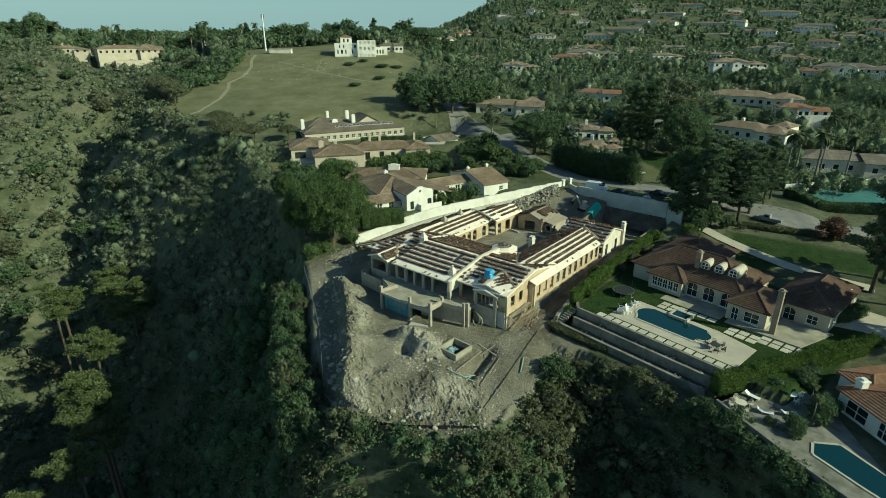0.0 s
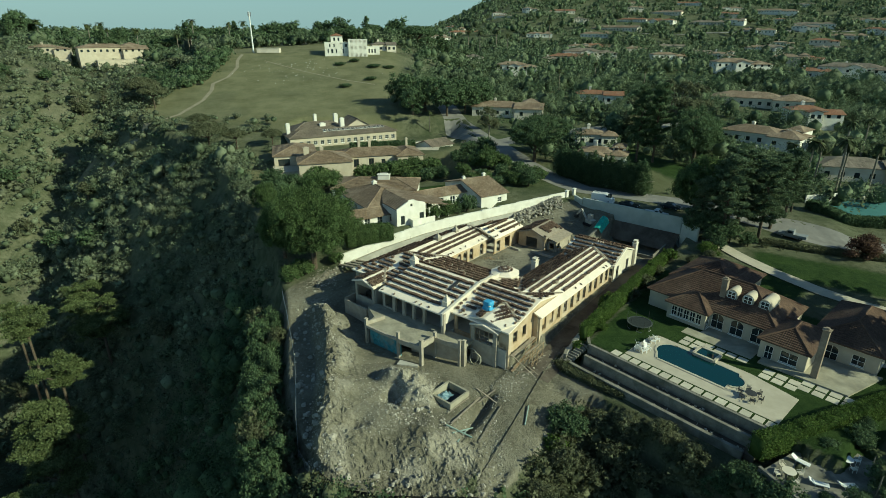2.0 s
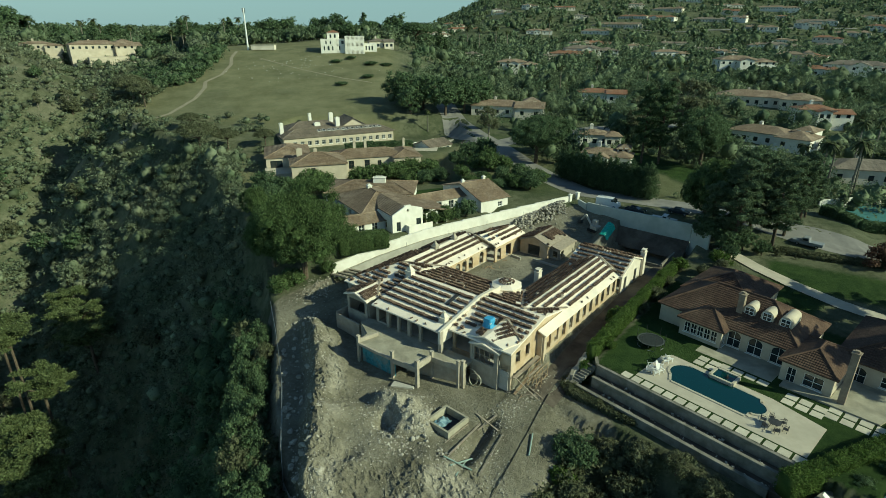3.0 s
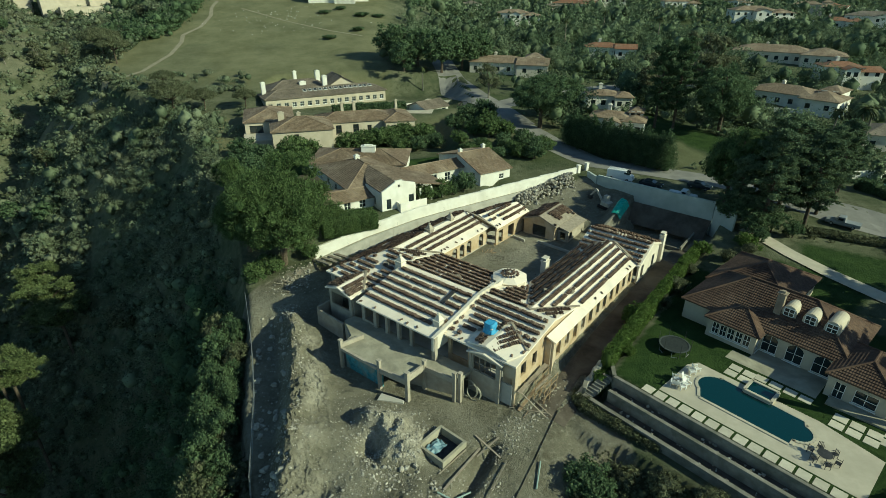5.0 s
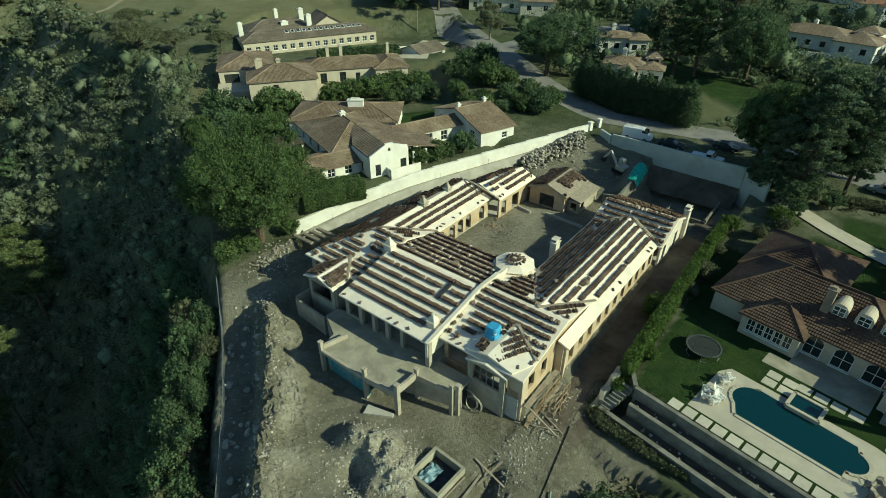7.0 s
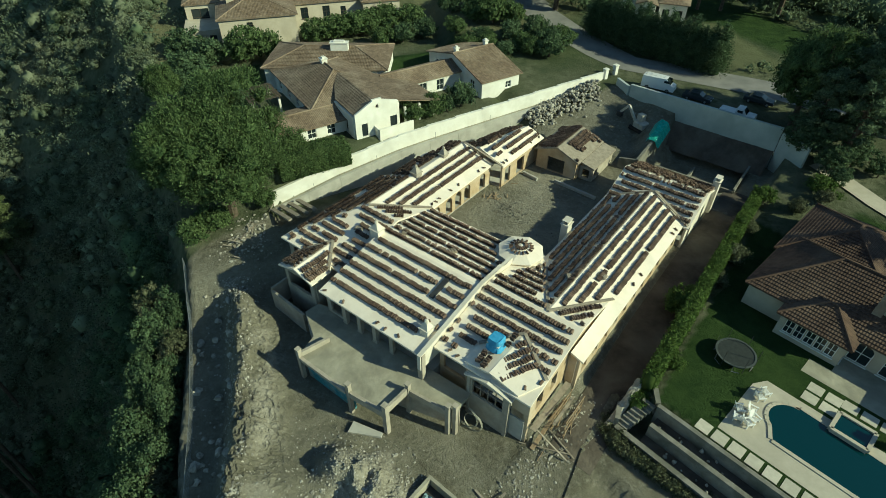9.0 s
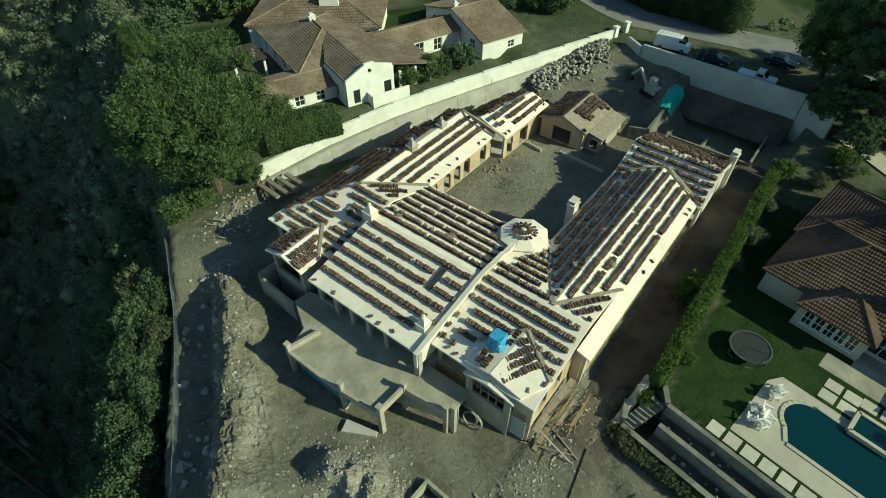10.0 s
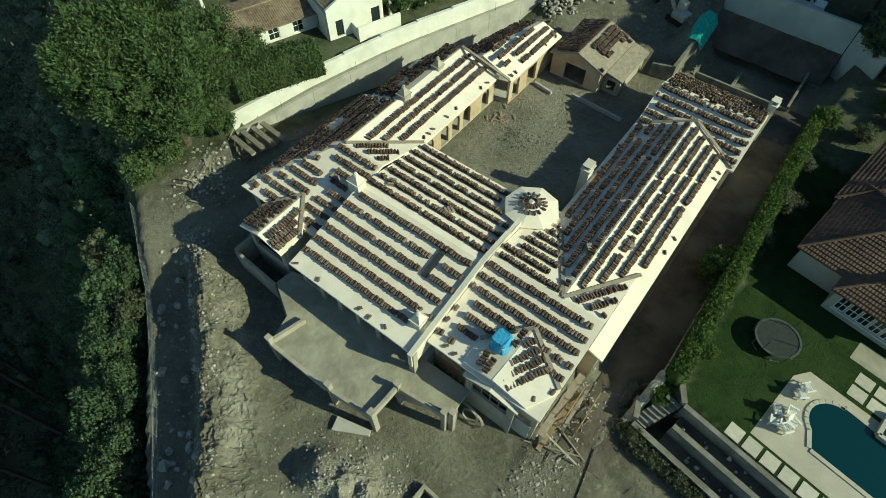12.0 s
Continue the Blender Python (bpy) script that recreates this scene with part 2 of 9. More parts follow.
MOSAIC = shade("teal_scrawled_paint", (0.03, 0.16, 0.20), (0.12, 0.34, 0.38), 0.6, 0.8, 0, (0.30, 0.28, 0.22), 1.6, amount=0.7)
# dark brown earth with paler patches
DARKEARTH = shade("damp_earth", (0.058, 0.047, 0.036), (0.110, 0.091, 0.070), 1.6, 0.9, 0.5, (0.17, 0.145, 0.11), 5, amount=0.8)
LEAF_CONIFER = leafy("conifer_needles", (0.072, 0.108, 0.060), (0.155, 0.200, 0.112), 1.6)
LEAF_RED = leafy("red_brown_leaves", (0.075, 0.045, 0.032), (0.14, 0.085, 0.06), 1.0)
COURT = shade("court_paint", (0.05, 0.15, 0.15), (0.07, 0.19, 0.18), 3, 0.8, 0.05)
CHIMNEYBRICK = shade("brown_chimney_render", (0.24, 0.19, 0.14), (0.33, 0.27, 0.20), 0.6, 0.9, 0.3, (0.20, 0.15, 0.11), 1.5)
# weathered concrete, darkened further to hold shade on walls and the lower patio
WORNSHADE = shade("weathered_shaded_concrete", (0.17, 0.16, 0.13), (0.27, 0.255, 0.215), 1.2, 0.9, 0.3, (0.10, 0.10, 0.075), 2.0, fine=0.08, amount=0.8)
TRODDEN = shade("trodden_earth", (0.22, 0.195, 0.135), (0.30, 0.27, 0.195), 2.0, 0.95, 0.2)
PIPE = shade("grey_green_plastic", (0.20, 0.27, 0.24), (0.28, 0.35, 0.31), 0.5, 0.5, 0)
# needle colour lightened to paint the sun on the canyon pines
LEAF_SUN = leafy("yellow_green_needles", (0.085, 0.115, 0.045), (0.165, 0.195, 0.085), 1.6)
GREY_TILE = tile_shade("grey_brown_roof_tiles", (0.105, 0.088, 0.068), (0.19, 0.16, 0.125), (0.24, 0.20, 0.155))


# ---------- ground form ----------
OX, OY = 1.1, 87.9                    # front corner of the big roof
UX, UY, VX, VY = 0.772, -0.635, 0.635, 0.772   # along the front, and back along the wings


def uv(u, v):
    return (OX + u * UX + v * VX, OY + u * UY + v * VY)


def to_uv(x, y):
    return (x - OX) * UX + (y - OY) * UY, (x - OX) * VX + (y - OY) * VY


def sstep(a, b, x):
    t = np.clip((x - a) / (b - a), 0, 1)
    return t * t * (3 - 2 * t)


def vnoise(x, y, size, seed=0):
    """Smooth value noise from -1 to 1 with cells of the given size."""
    x, y = np.asarray(x, float) / size + seed * 17.3, np.asarray(y, float) / size - seed * 9.1
    i, j = np.floor(x), np.floor(y)
    a, b = x - i, y - j
    a, b = a * a * (3 - 2 * a), b * b * (3 - 2 * b)

    def h(p, q):
        s = np.sin(p * 127.1 + q * 311.7 + seed * 74.7) * 43758.5453
        return 2 * (s - np.floor(s)) - 1
    return (h(i, j) * (1 - a) + h(i + 1, j) * a) * (1 - b) + (h(i, j + 1) * (1 - a) + h(i + 1, j + 1) * a) * b


def rect_in(x, y, cx, cy, ang, hx, hy, soft):
    """1 inside a turned rectangle, falling to 0 over soft metres outside it."""
    c, s = math.cos(math.radians(ang)), math.sin(math.radians(ang))
    a, b = np.abs((x - cx) * c + (y - cy) * s) - hx, np.abs(-(x - cx) * s + (y - cy) * c) - hy
    d = np.hypot(np.maximum(a, 0), np.maximum(b, 0))
    return 1 - sstep(0, soft, d)


RIM_Y = [40, 55, 60, 70, 80, 93, 103, 110, 125, 150, 175, 210, 238, 262, 300, 330, 400, 600]
RIM_X = [30, 4, -14, -19, -22, -25.5, -28, -30.5, -36, -50, -64, -92, -126, -128, -126, -130, -160, -260]
AXIS_Y = [0, 60, 110, 150, 200, 250, 300, 350, 410, 700]
AXIS_X = [-62, -76, -90, -122, -148, -165, -180, -205, -262, -480]
AXIS_Z = [-118, -110, -96, -68, -44, -21, -2, 16, 35, 41]
FRONT_X = [-40, -25, -19, -14, -8, 0, 5, 9, 13.7, 16.2, 19, 21.5, 28, 36, 37.5, 39.5, 44, 50, 70]
FRONT_Y = [110, 88, 73, 65, 61, 59, 59, 64.3, 69.6, 72.8, 75.6, 76.6, 71, 60.8, 58, 50, 42, 34, 20]


def ground(x, y):
    x, y = np.asarray(x, float), np.asarray(y, float)
    u, v = to_uv(x, y)
    left = np.interp(y, [0, 130, 165, 200, 280, 350, 400, 500, 800, 1500, 4000], [2, 3.5, 4.5, 8, 22, 34.5, 39, 40, 40, 44, 50])
    right = np.interp(y, [0, 90, 135, 160, 200, 270, 380, 590, 750, 950, 1150, 1500, 4000], [1.9, 1.9, 5, 6.5, 9, 16, 23, 27, 50, 79, 106, 130, 160])
    k = sstep(-0.10, 0.06, x / (np.abs(y) + 30) - 0.065 * sstep(420, 800, y) + 0.02 * vnoise(x, y, 120, 3))
    h = left + (right - left) * k
    far = sstep(220, 500, y)
    h = h + far * (3 * vnoise(x, y, 90, 5) + 1.2 * vnoise(x, y, 35, 6))
    # building plot
    plot = rect_in(x, y, *uv(-6, 24), -39.5, 23, 26, 5)
    h = h + (1.5 - h) * plot
    brow = np.interp(u, [12, 13.5], [2.3, 7.5])
    lower = sstep(brow + 0.6, brow, v) * (1 - sstep(24, 29, u)) * (1 - sstep(-24, -34, u))
    h = np.where(lower > 0, h + (-1.7 - h) * lower, h)
    alley = sstep(-0.3, 0.2, u - np.interp(v, [9.0, 9.6], [11.1, 12.4])) * (1 - sstep(17.4, 18.2, u)) * sstep(-6, -3, v) * (1 - sstep(50, 54, v))
    h = h + (np.interp(v, [-4, 4, 20, 45], [-1.7, -1.3, 0.6, 1.7]) - h) * alley
    west = (1 - sstep(-26.0, -24.5, u)) * sstep(-30, -10, v) * (1 - sstep(10, 16, v)) * sstep(-50, -38, u)
    h = h + (np.interp(v, [-4, 12], [-1.7, 1.2]) - h) * west
    entry = rect_in(x, y, 30.0, 138, 30, 8, 8, 6) * (1 - sstep(37.5, 40, x - 0.35 * (y - 140)))
    h = h + (np.interp(y, [126, 134, 148], [1.6, 2.6, 5.6]) - h) * entry
    # neighbours' levels
    pit = rect_in(x, y, *uv(9.7, 56), -39.5, 8.2, 8.5, 0.6)
    h = h + (1.2 - h) * pit
    cel = rect_in(x, y, 44.5, 127.2, -39.5, 5.6, 4.6, 0.4)
    h = h - 1.6 * cel
    strip = rect_in(x, y, 27.0, 74.2, -49.3, 19, 3.4, 0.8) * sstep(15.5, 17.5, u)
    h = h + (-1.5 - h) * strip
    yard = rect_in(x, y, 48.6, 91.5, -49.3, 22, 23.7, 0.5) * sstep(18.6, 19.0, u) * (1 - sstep(17, 29.5, (x - 40) * 0.758 + (y - 92) * 0.652))
    h = h + (1.85 - h) * yard
    low = rect_in(x, y, 55, 50, -49.3, 16, 20, 2)
    h = h + (0.6 - h) * low * (1 - yard)
    n1 = rect_in(x, y, -9, 142, 28, 20, 11, 4)
    h = h + (5.0 - h) * n1
    trench = rect_in(x, y, 8.2, 132.2, 28, 31.5, 2.95, 0.5) * (1 - sstep(11, 16, x))
    h = h + (-0.6 - h) * trench
    n2 = rect_in(x, y, -22, 178, 5, 25, 12, 5)
    h = h + (4.2 - h) * n2
    n3 = rect_in(x, y, -22, 220, 5, 28, 12, 8)
    h = h + (7.5 - h) * n3
    road = rect_in(x, y, 62, 144, -18, 30, 7, 8)
    h = h + (6.3 - h) * road
    # canyon to the west
    xr, xa, za = np.interp(y, RIM_Y, RIM_X), np.interp(y, AXIS_Y, AXIS_X), np.interp(y, AXIS_Y, AXIS_Z)
    t = np.clip((xr - x) / (xr - xa), 0, 1)
    t = t + 0.05 * vnoise(x, y, 26, 8) * sstep(0, 0.25, t)
    rim = np.minimum(h, np.interp(y, [60, 75, 95, 105, 110, 125, 150, 210, 330], [-5.6, -5.2, -4.7, -3.2, -2, -0.5, 2, 5, 28]))
    fall = np.interp(t, [0, 0.2, 0.6, 1.0], [0, 0.27, 0.74, 1.0])
    fall = fall + (t ** 1.25 - fall) * sstep(150, 200, y)
    can = rim + (za - rim) * fall
    dw = np.maximum(xa - x, 0)
    near = 1 - sstep(110, 200, y)
    wst = za + (0.5 + 0.08 * near) * np.minimum(dw, 32) + (0.2 + 0.36 * near) * np.minimum(np.maximum(dw - 32, 0), 70) + 0.2 * np.maximum(dw - 102, 0)
    wst = np.minimum(wst, np.maximum(left, 20) + 2 * vnoise(x, y, 60, 9))
    can = np.where(x < xa, wst, can) + sstep(0.1, 0.4, t) * (3.2 * vnoise(x, y, 38, 1) + 1.6 * vnoise(x, y, 14, 2))
    h = np.where(x < xr, can, h)
    # slope below the plot, towards the south
    yf = np.interp(x, FRONT_X, FRONT_Y)
    d = np.maximum(yf - y, 0)
    base = np.interp(x, [-20, 0, 8, 16, 22, 28, 36, 42], [-4.5, -4.5, -4.2, -3.6, -3.0, -1.8, -1.0, -0.5])
    south = base - 0.66 * np.minimum(d, 45) - 0.25 * np.maximum(d - 45, 0) - 0.34 * sstep(17, 21, x) * (1 - sstep(36, 46, x)) * np.minimum(d, 14) + sstep(0, 6, d) * (1.5 * vnoise(x, y, 12, 4))
    h = np.where(d > 0, np.minimum(h, south), h)
    # spoil apron: the plot falls towards its rim
    ap = sstep(80, 60, y) * sstep(-22, -16, x) * (1 - sstep(17, 24, x)) * (d <= 0)
    h = h - ap * 2.6
    # bare bank that falls away beyond the silt fence
    sd = (x - 15.8) * 0.856 - (y - 81) * 0.516
    h = h - 0.2 * np.clip(sd, 0, 6) * (d <= 0) * sstep(5, 8, x) * (1 - sstep(81, 83.5, y)) * (1 - strip) * (1 - sstep(22, 25, x)) * (1 - yard)
    # raw mounds and ruts of the plot
    site = lower * sstep(-5, -9, v) * (d <= 0)
    h = h + site * (0.35 * vnoise(x, y, 4.5, 11) + 0.16 * vnoise(x, y, 1.6, 12)) + site * sstep(74, 66, y) * (0.35 * (0.45 - np.abs(vnoise(x, y, 2.8, 17))) + 0.15 * (0.45 - np.abs(vnoise(x, y, 0.85, 19))))
    for mx, my, mr, mz in ((-4.4, 78.5, 3.3, 1.9), (-2.0, 75.8, 2.5, 1.4), (-6.6, 80.2, 1.8, 1.3), (-9.0, 70.5, 4.0, 1.0), (-1, 69, 4, 0.9)):
        r = np.hypot(x - mx, y - my) / mr
        h = h + mz * np.exp(-r * r * 1.4) * (1 + 0.22 * (1 - 2.4 * np.abs(vnoise(x, y, 1.9, 13))) + 0.2 * (0.5 - np.abs(vnoise(x, y, 0.8, 18))))
    h = h - 1.9 * np.exp(-(((x + 6.0) / 1.3) ** 2 + ((y - 76.9) / 1.6) ** 2))
    h = h - 1.2 * np.exp(-(((x + 10.5) / 2.4) ** 2 + ((y - 71.5) / 1.5) ** 2))
    ta = np.clip(((x - 4.0) * 3.6 + (y - 71.2) * 5.4) / (3.6 ** 2 + 5.4 ** 2), 0, 1)
    h = h - 1.3 * np.exp(-(((x - 4.0 - 3.6 * ta) ** 2 + (y - 71.2 - 5.4 * ta) ** 2) / 0.9))
    # bank of rubble along the rim
    q = np.interp(y, [62, 72, 85, 94, 102, 106], [-13.5, -14.5, -16.2, -18.6, -21, -23])
    h = h - 2.5 * sstep(q - 0.4, q - 3.0, x) * sstep(64, 72, y) * (1 - sstep(100, 106, y)) * (x > xr)
    bank = np.exp(-((x - q) / 1.5) ** 2) * sstep(60, 70, y) * (1 - sstep(101, 105, y))
    crag = 1 - 2.2 * np.abs(vnoise(x, y, 2.6, 14)) + 0.6 * (0.5 - np.abs(vnoise(x, y, 1.0, 16)))
    h = h + bank * (1.5 + 0.35 * crag)
    bank = np.exp(-((x - q - 2.4) / 2.3) ** 2) * sstep(58, 68, y) * (1 - sstep(97, 103, y))
    h = h + bank * (0.8 + 0.25 * crag)
    tank_ = rect_in(x, y, 1.95, 76.5, -42, 1.5, 1.6, 0.25)
    h = h + (-3.0 - h) * tank_
    return h


# ---------- building helpers ----------
class Shape:
    """Vertices and faces of one mesh, and UVs in metres for faces that have them."""

    def __init__(self):
        self.v, self.f, self.uv = [], [], {}

    def face(self, pts, uvs=None):
        k = len(self.v)
        self.v.extend(tuple(p) for p in pts)
        if uvs:
            self.uv[len(self.f)] = uvs
        self.f.append(tuple(range(k, k + len(pts))))

    def box(self, c, s, rz=0.0, tilt=None):
        m = tilt if tilt else pose(*c, 0, 0, rz)
        k = len(self.v)
        for z in (-.5, .5):
            for x, y in ((-.5, -.5), (.5, -.5), (.5, .5), (-.5, .5)):
                self.v.append(tuple(m @ Vector((x * s[0], y * s[1], z * s[2]))))
        self.f += [tuple(k + i for i in q) for q in ((3, 2, 1, 0), (4, 5, 6, 7), (0, 1, 5, 4), (1, 2, 6, 5), (2, 3, 7, 6), (3, 0, 4, 7))]

    def prism(self, poly, z0, z1):
        n, k = len(poly), len(self.v)
        self.v += [(p[0], p[1], z0) for p in poly] + [(p[0], p[1], z1) for p in poly]
        self.f += [tuple(range(k + n - 1, k - 1, -1)), tuple(range(k + n, k + 2 * n))]
        self.f += [(k + i, k + (i + 1) % n, k + n + (i + 1) % n, k + n + i) for i in range(n)]

    def slab(self, poly, thick):
        """A sheet of roof: the polygon on top, thickness hanging below it."""
        n, k = len(poly), len(self.v)
        self.v += [tuple(p) for p in poly] + [(p[0], p[1], p[2] - thick) for p in poly]
        self.f += [tuple(range(k, k + n)), tuple(range(k + 2 * n - 1, k + n - 1, -1))]
        self.f += [(k + (i + 1) % n, k + i, k + n + i, k + n + (i + 1) % n) for i in range(n)]

    def tube(self, p, q, r0, r1=None, n=8, caps=True):
        p, q, r1 = Vector(p), Vector(q), r0 if r1 is None else r1
        m = (q - p).to_track_quat("Z", "Y").to_matrix()
        k = len(self.v)
        for c, r in ((p, r0), (q, r1)):
            self.v += [tuple(c + m @ Vector((r * math.cos(2 * math.pi * i / n), r * math.sin(2 * math.pi * i / n), 0))) for i in range(n)]
        self.f += [(k + i, k + (i + 1) % n, k + n + (i + 1) % n, k + n + i) for i in range(n)]
        if caps:
            self.f += [tuple(range(k + n - 1, k - 1, -1)), tuple(range(k + n, k + 2 * n))]

    def lump(self, c, r, rough=0.25, seed=0, rings=4, n=7, flat=1.0):
        """An uneven closed stone or clod."""
        rnd, k = random.Random(seed), len(self.v)
        self.v.append((c[0], c[1], c[2] + r * flat))
        for i in range(1, rings):
            a = math.pi * i / rings
            for j in range(n):
                b, q = 2 * math.pi * (j + 0.5 * (i % 2)) / n, r * (1 + rough * rnd.uniform(-1, 1))
                self.v.append((c[0] + q * math.sin(a) * math.cos(b), c[1] + q * math.sin(a) * math.sin(b), c[2] + q * math.cos(a) * flat))
        self.v.append((c[0], c[1], c[2] - r * flat))
        e = len(self.v) - 1
        for j in range(n):
            self.f.append((k, k + 1 + j, k + 1 + (j + 1) % n))
            self.f.append((e, e - n + (j + 1) % n, e - n + j))
            for i in range(rings - 2):
                a = k + 1 + i * n
                self.f.append((a + j, a + n + j, a + n + (j + 1) % n, a + (j + 1) % n))

    def ring(self, c, r, w, h, n=32):
        k = len(self.v)
        for i in range(n):
            a = 2 * math.pi * i / n
            for rr, z in ((r, 0), (r + w, 0), (r + w, h), (r, h)):
                self.v.append((c[0] + rr * math.cos(a), c[1] + rr * math.sin(a), c[2] + z))
        for i in range(n):
            a, b = k + 4 * i, k + 4 * ((i + 1) % n)
            self.f += [(a + j, b + j, b + (j + 1) % 4, a + (j + 1) % 4) for j in range(4)]

    def wall(self, p0, p1, z0, z1, thick, holes=(), top=None):
        """An upright wall from p0 to p1 with openings (s0, s1, bottom, top, arched) along it; top: a second height at p1."""
        p0, p1 = Vector(p0), Vector(p1)
        d = p1 - p0
        length = d.length
        d /= length
        nrm = Vector((-d.y, d.x)) * thick / 2
        zt = (lambda s: z1 + ((top if top is not None else z1) - z1) * s / length)

        polys, s, cut = [], 0.0, []
        for a, b, lo, hi, arched in sorted(holes):
            spring = hi - (b - a) / 2 * 0.9 if arched else hi
            marks = sorted({z for z in (lo, spring) if z > z0 + 0.01})
            if a > s:
                polys.append([(s, z0), (a, z0)] + [(a, z) for z in marks] + [(a, zt(a)), (s, zt(s))] + [(s, z) for z in cut[::-1]])
            if lo > z0 + 0.01:
                polys.append([(a, z0), (b, z0), (b, lo), (a, lo)])
            if arched:
                mid, rad = (a + b) / 2, (b - a) / 2
                arc = [(mid - rad * math.cos(math.pi * i / 8), hi - rad * 0.9 + rad * 0.9 * math.sin(math.pi * i / 8)) for i in range(9)]
                for i in range(8):
                    polys.append([arc[i], arc[i + 1], (arc[i + 1][0], zt(arc[i + 1][0])), (arc[i][0], zt(arc[i][0]))])
            else:
                polys.append([(a, hi), (b, hi), (b, zt(b)), (a, zt(a))])
            s, cut = b, marks
        if s < length - 1e-4:
            polys.append([(s, z0), (length, z0), (length, zt(length)), (s, zt(s))] + [(s, z) for z in cut[::-1]])
        # one closed body: faces share corners, and only open edges get a side
        at, edges = {}, {}
        def corner(p):
            key = (round(p[0], 4), round(p[1], 4))
            if key not in at:
                at[key] = len(self.v)
                for sgn in (-1, 1):
                    q = p0 + d * p[0] + nrm * sgn
                    self.v.append((q.x, q.y, p[1]))
            return at[key]
        for prof in polys:
            ids = []
            for p in prof:
                k = corner(p)
                if not ids or (ids[-1] != k and ids[0] != k):
                    ids.append(k)
            self.f.append(tuple(ids))
            self.f.append(tuple(k + 1 for k in ids[::-1]))
            for i in range(len(ids)):
                e = (ids[i], ids[(i + 1) % len(ids)])
                if (e[1], e[0]) in edges:
                    del edges[(e[1], e[0])]
                else:
                    edges[e] = 1
        for e in edges:
            self.f.append((e[1], e[0], e[0] + 1, e[1] + 1))

    def tiled(self, poly, course=0.42, lift=0.05, up=None, gap=0.0):
        """A slope laid in courses: each is a strip with its lower edge lifted. The first edge of poly is the eave."""
        pts = [Vector(p) for p in poly]
        e = (pts[1] - pts[0]).normalized()
        nrm = Vector((0, 0, 0))
        for i in range(1, len(pts) - 1):
            nrm += (pts[i] - pts[0]).cross(pts[i + 1] - pts[0])
        nrm.normalize()
        if nrm.z < 0:
            nrm = -nrm
        up = nrm.cross(e)
        if up.z < 0:
            up = -up
        hs = [(p - pts[0]).dot(up) for p in pts]
        top = max(hs)
        k = 0
        lo = min(min(hs), 0)
        while lo < top - 0.02:
            hi = min(lo + course, top)
            q = clip(clip(pts, pts[0] + up * lo, up), pts[0] + up * hi, -up)
            if len(q) > 2:
                t = [p + nrm * (lift * (1 - ((p - pts[0]).dot(up) - lo) / course) + 0.01) for p in q]
                self.face(t, [((p - pts[0]).dot(e), (p - pts[0]).dot(up)) for p in q])
                n = len(q)
                for i in range(n):
                    a, b = q[i], q[(i + 1) % n]
                    if abs((a - pts[0]).dot(up) - lo) < 1e-3 and abs((b - pts[0]).dot(up) - lo) < 1e-3:
                        self.face([a + nrm * 0.01, b + nrm * 0.01, t[(i + 1) % n], t[i]], [((p - pts[0]).dot(e), 0) for p in (a, b, b, a)])
            lo, k = hi, k + 1


def clip(poly, p, n):
    out = []
    for i in range(len(poly)):
        a, b = poly[i], poly[(i + 1) % len(poly)]
        da, db = (a - p).dot(n), (b - p).dot(n)
        if da >= -1e-6:
            out.append(a)
        if (da > 1e-6 and db < -1e-6) or (da < -1e-6 and db > 1e-6):
            out.append(a + (b - a) * (da / (da - db)))
    return out


def weld(sh):
    """Joins corners that lie at one place, so that a stepped surface is one body."""
    at, to, v = {}, [], []
    for p in sh.v:
        key = (round(p[0], 3), round(p[1], 3), round(p[2], 3))
        if key not in at:
            at[key] = len(v)
            v.append(p)
        to.append(at[key])
    out = Shape()
    out.v = v
    for i, f in enumerate(sh.f):
        g, uvs = [], []
        for j, k in enumerate(f):
            if to[k] not in g:
                g.append(to[k])
                uvs.append(sh.uv[i][j] if i in sh.uv else None)
        if len(g) > 2:
            if i in sh.uv:
                out.uv[len(out.f)] = uvs
            out.f.append(tuple(g))
    return out


def mesh_of(name, sh, material, smooth=False):
    me = bpy.data.meshes.new(name)
    me.from_pydata(sh.v, [], sh.f)
    if sh.uv:
        lay = me.uv_layers.new(name="UVMap")
        for i, uvs in sh.uv.items():
            for j, c in zip(me.polygons[i].loop_indices, uvs):
                lay.data[j].uv = c
    me.materials.append(material)
    if smooth:
        me.polygons.foreach_set("use_smooth", [True] * len(me.polygons))
    me.update()
    return me


def big_mesh(name, verts, quads, material):
    """A large mesh of triangles or quads straight from arrays."""
    me = bpy.data.meshes.new(name)
    verts, quads = np.asarray(verts, np.float32), np.asarray(quads, np.int32)
    me.vertices.add(len(verts))
    me.vertices.foreach_set("co", verts.ravel())
    me.loops.add(quads.size)
    me.loops.foreach_set("vertex_index", quads.ravel())
    me.polygons.add(len(quads))
    me.polygons.foreach_set("loop_start", np.arange(len(quads), dtype=np.int32) * quads.shape[1])
    me.polygons.foreach_set("loop_total", np.full(len(quads), quads.shape[1], np.int32))
    me.materials.append(material)
    me.update(calc_edges=True)
    return me


def thing(name, m, label, category, group="", kind=""):
    ob = new(name)
    ob.empty_display_size = 0.3
    ob.matrix_world = m
    return tagged(ob, label, category, group, kind)


